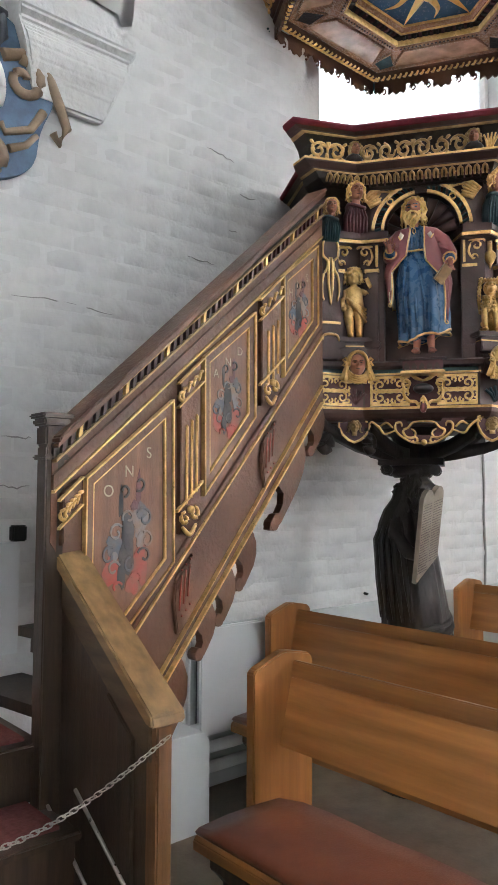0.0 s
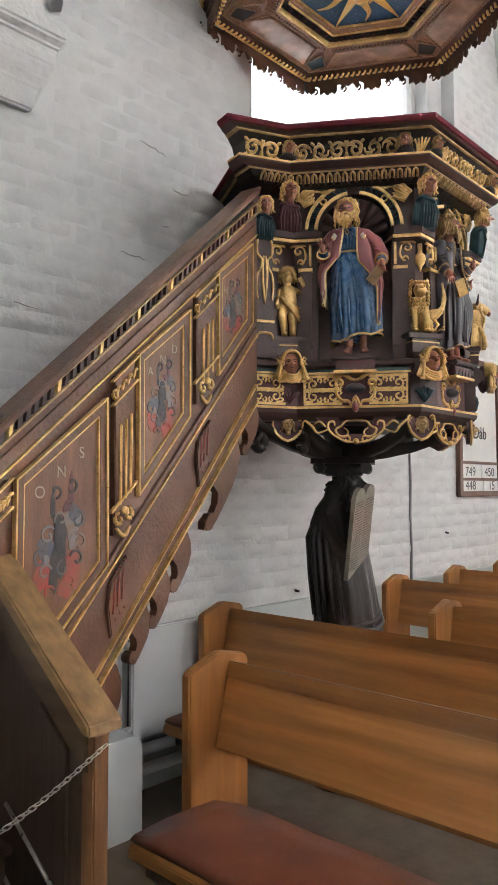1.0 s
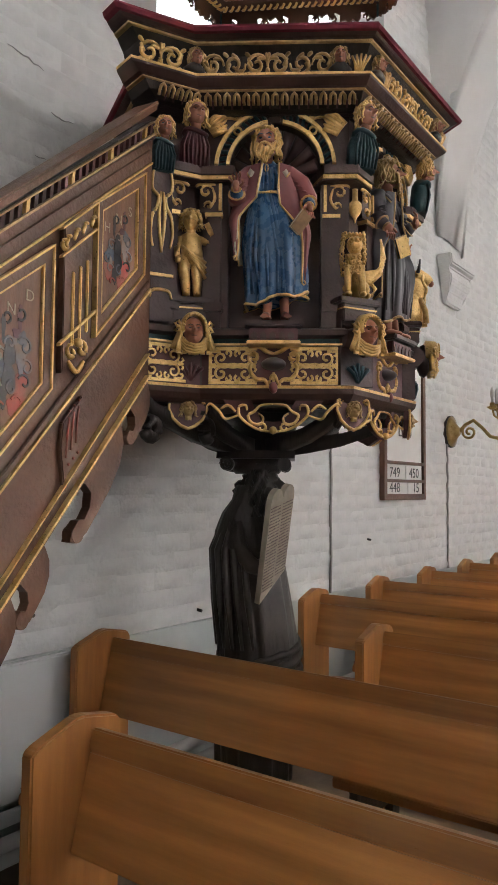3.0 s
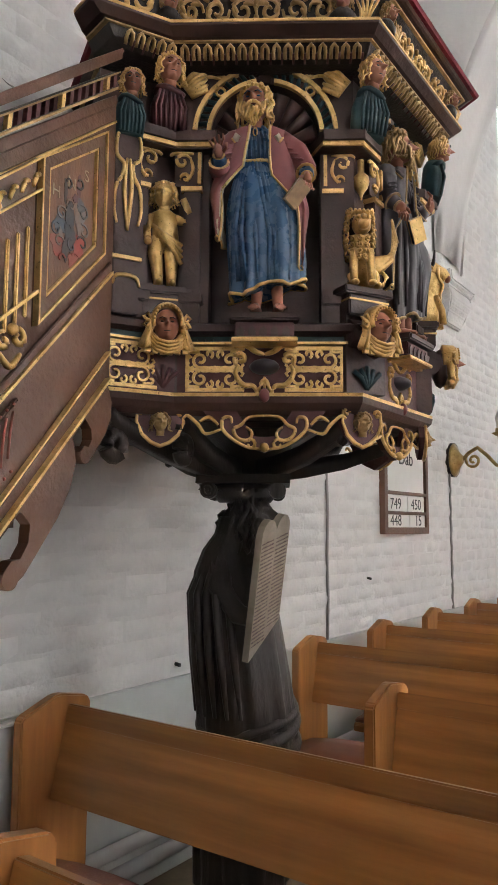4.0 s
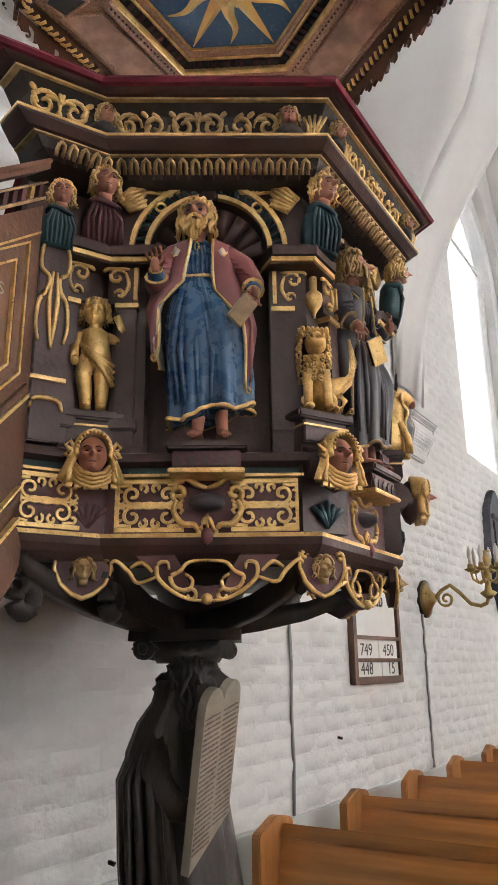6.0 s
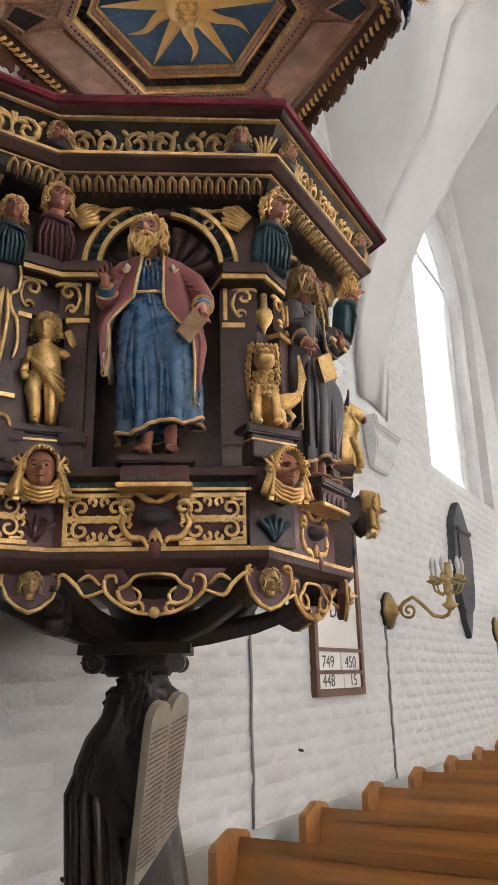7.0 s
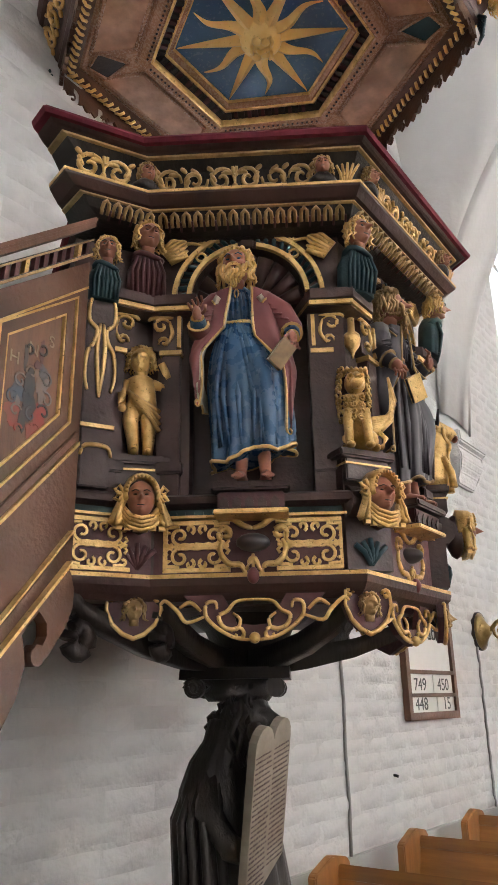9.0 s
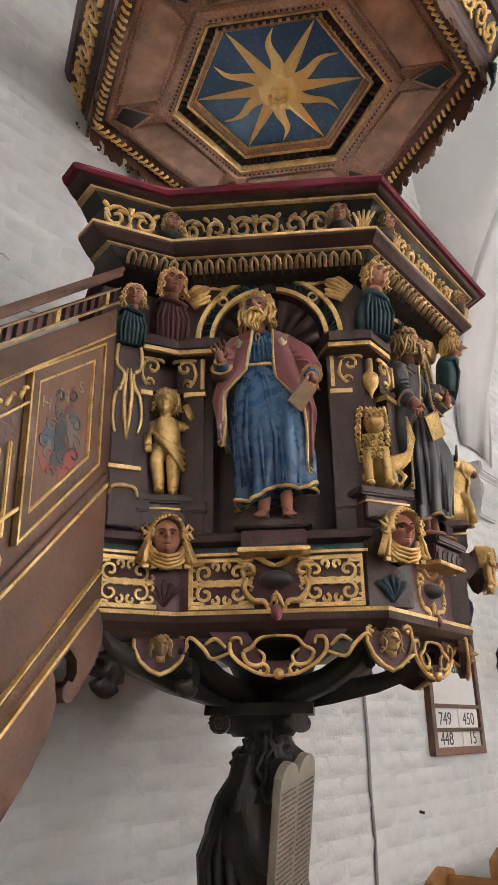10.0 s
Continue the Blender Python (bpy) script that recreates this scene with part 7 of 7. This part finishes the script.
# chain across the foot of the stair
chain = thing("barrier_chain", (0.9, 1.78, 0.7), "thin steel link chain hung across the stair", "chain")
for k in range(44):
    u = k / 43
    p = V(1.37 - 0.75 * u, 1.795 - 0.12 * u, 0.90 - 0.11 * math.sin(u * math.pi * 0.80) + 0.0 * u)
    bm = bmesh.new()
    v = k % 2
    pts = []
    for i in range(11):
        a = 2 * math.pi * i / 10
        q = V(0.0125 * math.cos(a), 0.006 * math.sin(a) * (1 - v), 0.006 * math.sin(a) * v)
        pts.append(p + Matrix.Rotation(math.radians(-24 + 40 * u), 3, "Y") @ q)
    tube(bm, pts, 0.0017, 5)
    part("link", bm, STEEL, chain)
# thin pale lines of unclear origin at the guard, built as steel-coloured rods
for x, y, lean in ((1.325, 0, 0), (1.30, 0.13, -0.08)):
    rod = tagged(new("stair_rod"), "thin pale line of unclear origin beside the steps, built as a rod", "rod", "stair rods")
    bm = bmesh.new()
    tube(bm, [V(x, 2.21 + y, 0.655 + lean), V(x, 1.80 + y, 0.41 + lean)], 0.006, 8)
    part("rod", bm, STEEL, rod)

# ---------------------------------------------------------------- along the wall
rad = thing("radiator", (2.8, 3.2, 0.3), "flat white panel radiator on the wall", "radiator")
bm = bmesh.new()
box(bm, 2.555, 3.30, 3.20, 3.235, 0.30, 0.85)
part("panel", bm, WHITE_METAL, rad, bevel=0.008)
bm = bmesh.new()
box(bm, 2.575, 3.28, 3.236, 3.27, 0.33, 0.83)
part("back_panel", bm, GREY_PAINT, rad, bevel=0.004)
bm = bmesh.new()
tube(bm, [V(2.50, 3.23, 0.10), V(2.50, 3.23, 0.80), V(2.56, 3.23, 0.81)], 0.012, 10)
part("pipe", bm, WHITE_METAL, rad)
for z in (0.36, 0.78):
    bm = bmesh.new()
    tube(bm, [V(2.505, 3.215, z), V(2.56, 3.215, z)], 0.014, 10)
    ball(bm, (2.525, 3.20, z), 0.02, seg=10, rng=6)
    part("valve", bm, WHITE_METAL, rad)
for z in (0.235, 0.135):
    hp = tagged(new("heating_pipe"), "painted heating pipe running low along the wall", "pipe", "heating pipes")
    bm = bmesh.new()
    tube(bm, [V(2.40, 3.225, z), V(12.0, 3.225, z)], 0.030, 12)
    part("pipe", bm, WHITE_METAL, hp)
pb = thing("pipe_casing", (2.27, 3.0, 0), "white painted boxed pipe casing under the stair", "casing")
bm = bmesh.new()
prism(bm, [(2.10, 0.0), (2.385, 0.0), (2.385, 0.40), (2.35, 0.45), (2.10, 0.45)], 2.90, 3.27)
part("box", bm, WHITE_METAL, pb, bevel=0.004)
bm = bmesh.new()
for z in (0.08, 0.20, 0.31):
    ball(bm, (2.387, 2.93, z), 0.006, seg=6, rng=4)
part("screw", bm, STEEL, pb)
col = thing("wall_box", (1.57, 3.27, 1.0), "white boxed cable trunking with black socket on the wall", "trunking")
bm = bmesh.new()
box(bm, 1.35, 1.60, 3.26, 3.315, 0.85, 1.33)
part("trunking", bm, WHITE_METAL, col, bevel=0.004)
bm = bmesh.new()
box(bm, 1.555, 1.62, 3.235, 3.28, 1.335, 1.405)
part("socket", bm, BLACK, col, bevel=0.006)

# cables on the wall
for x in (5.42, 7.62, 11.48):
    cb = tagged(new("cable"), "thin grey cable running down the whitewashed wall", "cable", "wall cables")
    bm = bmesh.new()
    z1 = 4.5 if x < 6 else 2.05
    tube(bm, [V(x + 0.008 * math.sin(3.1 * i + x), WALL_Y - 0.012, 0.84 + (z1 - 0.84) * i / 14) for i in range(15)], 0.011, 6)
    part("cable", bm, CABLE, cb)

# hymn board
hb = thing("hymn_board", (6.6, 3.29, 1.5), "brown framed hymn board with white number cards", "hymn board")
HX0, HX1, HZ0, HZ1 = 6.20, 7.02, 1.49, 2.75
bm = bmesh.new()
for xa, xb, za, zb in ((HX0, HX0 + 0.05, HZ0, HZ1), (HX1 - 0.05, HX1, HZ0, HZ1), (HX0 + 0.05, HX1 - 0.05, HZ0, HZ0 + 0.05), (HX0 + 0.05, HX1 - 0.05, HZ1 - 0.05, HZ1), (HX0 + 0.05, HX1 - 0.05, 1.635, 1.66), (HX0 + 0.05, HX1 - 0.05, 1.785, 1.81)):
    box(bm, xa, xb, WALL_Y - 0.05, WALL_Y - 0.005, za, zb)
part("frame", bm, PAINT_WOOD, hb)
bm = bmesh.new()
box(bm, HX0 + 0.04, HX1 - 0.04, WALL_Y - 0.028, WALL_Y - 0.008, HZ0 + 0.03, HZ1 - 0.03)
part("board", bm, PAPER, hb)


def wall_text(txt, x, z, size, parent, mat=BLACK, sx=1.0):
    cu = bpy.data.curves.new("digits", "FONT")
    cu.body = txt
    cu.size = size
    cu.align_x = "CENTER"
    cu.extrude = 0.001
    tmp = new("digit_curve", cu)
    me = bpy.data.meshes.new_from_object(tmp.evaluated_get(bpy.context.evaluated_depsgraph_get()))
    bpy.data.objects.remove(tmp)
    bm = bmesh.new()
    bm.from_mesh(me)
    bpy.data.meshes.remove(me)
    bm.transform(Matrix.Translation((x, WALL_Y - 0.0345, z)) @ Matrix.Rotation(math.radians(90), 4, "X") @ Matrix.Diagonal((sx, 1, 1, 1)))
    return part("digits", bm, mat, parent)


for txt, x, z in (("749", 6.42, 1.675), ("450", 6.80, 1.675), ("448", 6.42, 1.55), ("15", 6.84, 1.55)):
    bm = bmesh.new()
    box(bm, x - 0.16, x + 0.16, WALL_Y - 0.034, WALL_Y - 0.028, z - 0.012, z + 0.104)
    card = part("number_card", bm, PAPER, hb)
    wall_text(txt, x, z + 0.004, 0.115, card, BLACK, 1.15)
wall_text("Dåb", 6.62, 2.02, 0.16, hb, BLACK)


def sconce(x):
    ob = thing("wall_sconce", (x, WALL_Y, 2.12), "brass wall sconce with scrolled arm and candle lamps", "wall lamp", "wall sconces")
    bm = bmesh.new()
    tube(bm, [V(x, WALL_Y - 0.001, 2.14), V(x, WALL_Y - 0.03, 2.14)], 0.155, 24)
    part("rose", bm, BLACK_WOOD, ob, "dark round wooden wall plate")
    bm = bmesh.new()
    tube(bm, [V(x, WALL_Y - 0.03, 2.14), V(x, WALL_Y - 0.05, 2.14), V(x, WALL_Y - 0.075, 2.14), V(x, WALL_Y - 0.11, 2.14)], lambda u: 0.12 * (1 - u) + 0.03, 20)
    part("brass_rose", bm, BRASS, ob)
    bm = bmesh.new()
    y0 = WALL_Y - 0.10
    pts = [V(x, y0, 2.14), V(x, y0 - 0.06, 2.20), V(x, y0 - 0.14, 2.24), V(x, y0 - 0.22, 2.17), V(x, y0 - 0.30, 2.08), V(x, y0 - 0.38, 2.06), V(x, y0 - 0.43, 2.08), V(x, y0 - 0.45, 2.13)]
    fine = []
    for a, b in zip(pts, pts[1:]):
        fine += [a.lerp(b, t / 4) for t in range(4)]
    tube(bm, fine + [pts[-1]], 0.016, 8)
    tube(bm, [V(x, y0 - 0.10 + r * math.cos(a), 2.13 + r * math.sin(a)) for a, r in [(1.2 - 0.5 * k, 0.075 - 0.0033 * k) for k in range(20)]], 0.013, 7)
    part("arm", bm, BRASS, ob)
    bm = bmesh.new()
    lathe(bm, [(0.02, 2.110), (0.07, 2.158), (0.03, 2.182), (0.02, 2.238), (0.04, 2.286), (0.018, 2.350), (0.05, 2.414), (0.015, 2.478), (0.05, 2.494)], 14, (x, y0 - 0.45))
    part("stem", bm, BRASS, ob)
    for k in range(6):
        a = math.pi * k / 3
        dx, dy = math.cos(a), math.sin(a)
        q = lambda r, z: V(x + dx * r, y0 - 0.45 + dy * r, z)
        bm = bmesh.new()
        tube(bm, [q(0.02, 2.270), q(0.07, 2.238), q(0.11, 2.270), q(0.125, 2.334)], 0.010, 6)
        lathe(bm, [(0.02, 2.326), (0.055, 2.350), (0.025, 2.358), (0.022, 2.390)], 10, (q(0.125, 0).x, q(0.125, 0).y))
        br = part("branch", bm, BRASS, ob)
        bm = bmesh.new()
        lathe(bm, [(0.014, 2.390), (0.014, 2.430), (0.021, 2.462), (0.017, 2.502), (0.004, 2.542)], 10, (q(0.125, 0).x, q(0.125, 0).y))
        part("candle_bulb", bm, WHITE_PAINT, br)


sconce(7.70)
sconce(11.48)

# carved memorial plaques
epi = thing("memorial_plaque", (10.1, WALL_Y, 2.8), "dark grey carved memorial plaque with pointed drop", "plaque")
bm = bmesh.new()
pts = []
for i in range(40):
    a = 2 * math.pi * i / 40
    x, z = 0.44 * math.cos(a), 0.74 * math.sin(a)
    if abs(z) > 0.6:
        x *= 0.8
    pts.append((10.05 + x * (1 + 0.07 * math.sin(6 * a)), 2.86 + z * (1 + 0.05 * math.sin(5 * a))))
prism(bm, pts, WALL_Y - 0.09, WALL_Y - 0.005)
part("carved_frame", bm, GREY_PAINT, epi, bevel=0.015)
bm = bmesh.new()
box(bm, 9.78, 10.32, WALL_Y - 0.11, WALL_Y - 0.09, 2.50, 3.20)
part("tablet", bm, BLACK_WOOD, epi, bevel=0.01)
bm = bmesh.new()
box(bm, 9.72, 10.38, WALL_Y - 0.13, WALL_Y - 0.088, 3.20, 3.26)
part("ledge", bm, GREY_PAINT, epi, bevel=0.01)
bm = bmesh.new()
prism(bm, [(9.85, 2.2), (10.25, 2.2), (10.20, 2.05), (10.12, 1.98), (10.05, 1.84), (9.98, 1.98), (9.90, 2.05)], WALL_Y - 0.08, WALL_Y - 0.01)
part("drop", bm, GREY_PAINT, epi, bevel=0.01)
epi.scale = (0.82, 1.0, 0.86)

car = thing("carved_epitaph", (1.45, WALL_Y, 3.25), "blue and sand painted carved epitaph with scrolls", "epitaph")
EX, EZ = 1.36, 3.32
bm = bmesh.new()
pts = [(EX - 0.45, EZ - 0.25)]
for i in range(30):
    a = math.radians(-95 + 190 * i / 29)
    pts.append((EX + 0.34 * math.cos(a) * (1 + 0.10 * math.sin(5 * a)), EZ + 0.40 * math.sin(a)))
pts.append((EX - 0.45, EZ + 0.35))
prism(bm, pts, WALL_Y - 0.05, WALL_Y - 0.004)
part("back_board", bm, SKY_PAINT, car, bevel=0.006)
bm = bmesh.new()
em = Matrix.Translation((EX, WALL_Y - 0.06, EZ))
for ln, r in (([(0.10, 0.18), (0.20, 0.22), (0.32, 0.16), (0.38, 0.04), (0.42, -0.06), (0.38, -0.14), (0.35, -0.10)], 0.030), (spiral(0.20, 0.10, 0.10, 0.02, 100, -330, 18), 0.028), ([(0.30, -0.02), (0.24, -0.12), (0.12, -0.17), (0.10, -0.13)], 0.022), (spiral(0.05, -0.30, 0.09, 0.02, 120, -260, 14), 0.028), ([(0.14, -0.24), (0.22, -0.20), (0.27, -0.14)], 0.02)):
    tube(bm, [em @ V(x, 0, z) for x, z in ln], lambda u: r * (1 - 0.35 * u), 8)
part("carved_scroll", bm, SAND_PAINT, car)
bm = bmesh.new()
for r, rad_ in ((0.155, 0.020),):
    tube(bm, [em @ V(-0.04 + r * 0.9 * math.cos(a), -0.005, 0.02 + r * 1.15 * math.sin(a)) for a in [2 * math.pi * i / 30 for i in range(31)]], rad_, 8)
part("oval_rim", bm, WHITE_PAINT, car)
bm = bmesh.new()
tube(bm, [em @ V(-0.04, 0.0, 0.02), em @ V(-0.04, -0.012, 0.02)], 0.14, 24)
part("oval_field", bm, FADED_GREY, car)
bm = bmesh.new()
tube(bm, [em @ V(0.09, 0, 0.36), em @ V(0.10, -0.01, 0.26), em @ V(0.06, 0, 0.18)], 0.022, 8)
ball(bm, em @ V(0.08, 0, 0.37), 0.045, 0.03, 0.02, seg=8, rng=5)
tube(bm, [em @ V(x, 0, z) for x, z in spiral(0.02, -0.42, 0.06, 0.02, 60, -260, 12)], 0.024, 8)
part("carved_volute", bm, GREY_PAINT, car)

# hairline cracks in the limewash
for ln in ([(2.82, 3.04), (2.91, 3.04), (3.02, 3.03)],
           [(2.53, 2.83), (2.64, 2.82), (2.74, 2.82)],
           [(2.66, 3.47), (2.77, 3.46), (2.88, 3.44)],
           [(1.55, 2.44), (1.77, 2.45), (1.95, 2.44), (2.12, 2.43)],
           [(2.90, 3.27), (2.96, 3.26), (3.05, 3.27)],
           [(1.52, 1.80), (1.62, 1.79), (1.68, 1.80)],
           [(1.52, 1.58), (1.60, 1.57), (1.68, 1.58)]):
    ck = tagged(new("crack"), "thin dark hairline crack in the limewash", "crack", "wall cracks")
    bm = bmesh.new()
    fine = []
    for (xa, za), (xb, zb) in zip(ln, ln[1:]):
        fine += [V(xa + (xb - xa) * t / 4, WALL_Y - 0.008, za + (zb - za) * t / 4 + rnd.uniform(-0.006, 0.006)) for t in range(4)]
    tube(bm, fine, lambda u: 0.0035 * math.sin(math.pi * (0.1 + 0.8 * u)), 5)
    part("hairline", bm, CABLE, ck)
# small nails and a mark in the wall
for x, z in ((6.0, 1.19), (2.86, 1.02), (3.98, 0.90)):
    nl = tagged(new("nail"), "small dark nail in the whitewashed wall", "nail", "wall nails")
    bm = bmesh.new()
    tube(bm, [V(x, WALL_Y, z), V(x + 0.004, WALL_Y - 0.03, z - 0.006)], 0.009, 6)
    part("shank", bm, BLACK, nl)

# ---------------------------------------------------------------- whitewashed bricks of the north wall
BL, BH, J = 0.275, 0.098, 0.012
protos = []
for k in range(6):
    bm = bmesh.new()
    n, h = 4, 2
    front = [[bm.verts.new((BL / 2 * 0.965 * (2 * i / n - 1), -0.007 - rnd.uniform(0.0, 0.005) * (0 < i < n) * (0 < j < h + 1) + (0.008 if i in (0, n) or j in (0, h + 1) else 0), (BH / 2 * 0.94) * (2 * j / (h + 1) - 1) + rnd.uniform(-0.002, 0.002))) for j in range(h + 2)] for i in range(n + 1)]
    for i in range(n):
        for j in range(h + 1):
            bm.faces.new((front[i][j], front[i + 1][j], front[i + 1][j + 1], front[i][j + 1])).smooth = True
    bmesh.ops.recalc_face_normals(bm, faces=bm.faces[:])
    if bm.faces[0].normal.y > 0:
        bmesh.ops.reverse_faces(bm, faces=bm.faces[:])
    me = bpy.data.meshes.new("brick")
    bm.to_mesh(me)
    bm.free()
    me.materials.append(LIME_BRICK)
    protos.append(me)
far_v, far_f = [], []
count = 0
for row in range(58):
    z = 0.89 + BH * row
    for k in range(80):
        x = 0.2 + BL * k + (BL / 2 if row % 2 else 0)
        if z > SILL - 0.08:
            u = (x - WIN_X) % BAY
            if u < REC_W + 0.16 or u > BAY - 0.16:
                continue
        if x > 19 or (abs((x - BAY_X + 3) % BAY - 3) < 0.45 and z > 3.4):
            continue
        me = protos[rnd.randrange(6)]
        d = rnd.uniform(-0.003, 0.004)
        tz = rnd.uniform(-0.003, 0.003)
        near = 2.6 < x < 6.6 and z < 2.75
        if near and count < 300:
            ob = new("brick", me)
            ob.parent = wall_north
            ob.location = (x, WALL_Y + d, z + tz)
            count += 1
        else:
            o = len(far_v)
            far_v += [(v.co.x + x, v.co.y + WALL_Y + d, v.co.z + z + tz) for v in me.vertices]
            far_f += [[i + o for i in p.vertices] for p in me.polygons]
me = bpy.data.meshes.new("brick_rest")
me.from_pydata(far_v, [], far_f)
me.materials.append(LIME_BRICK)
for p in me.polygons:
    p.use_smooth = True
rest = new("brick_rest", me)
rest.parent = wall_north
tagged(rest, "faint whitewashed brick courses", kind="stuff")
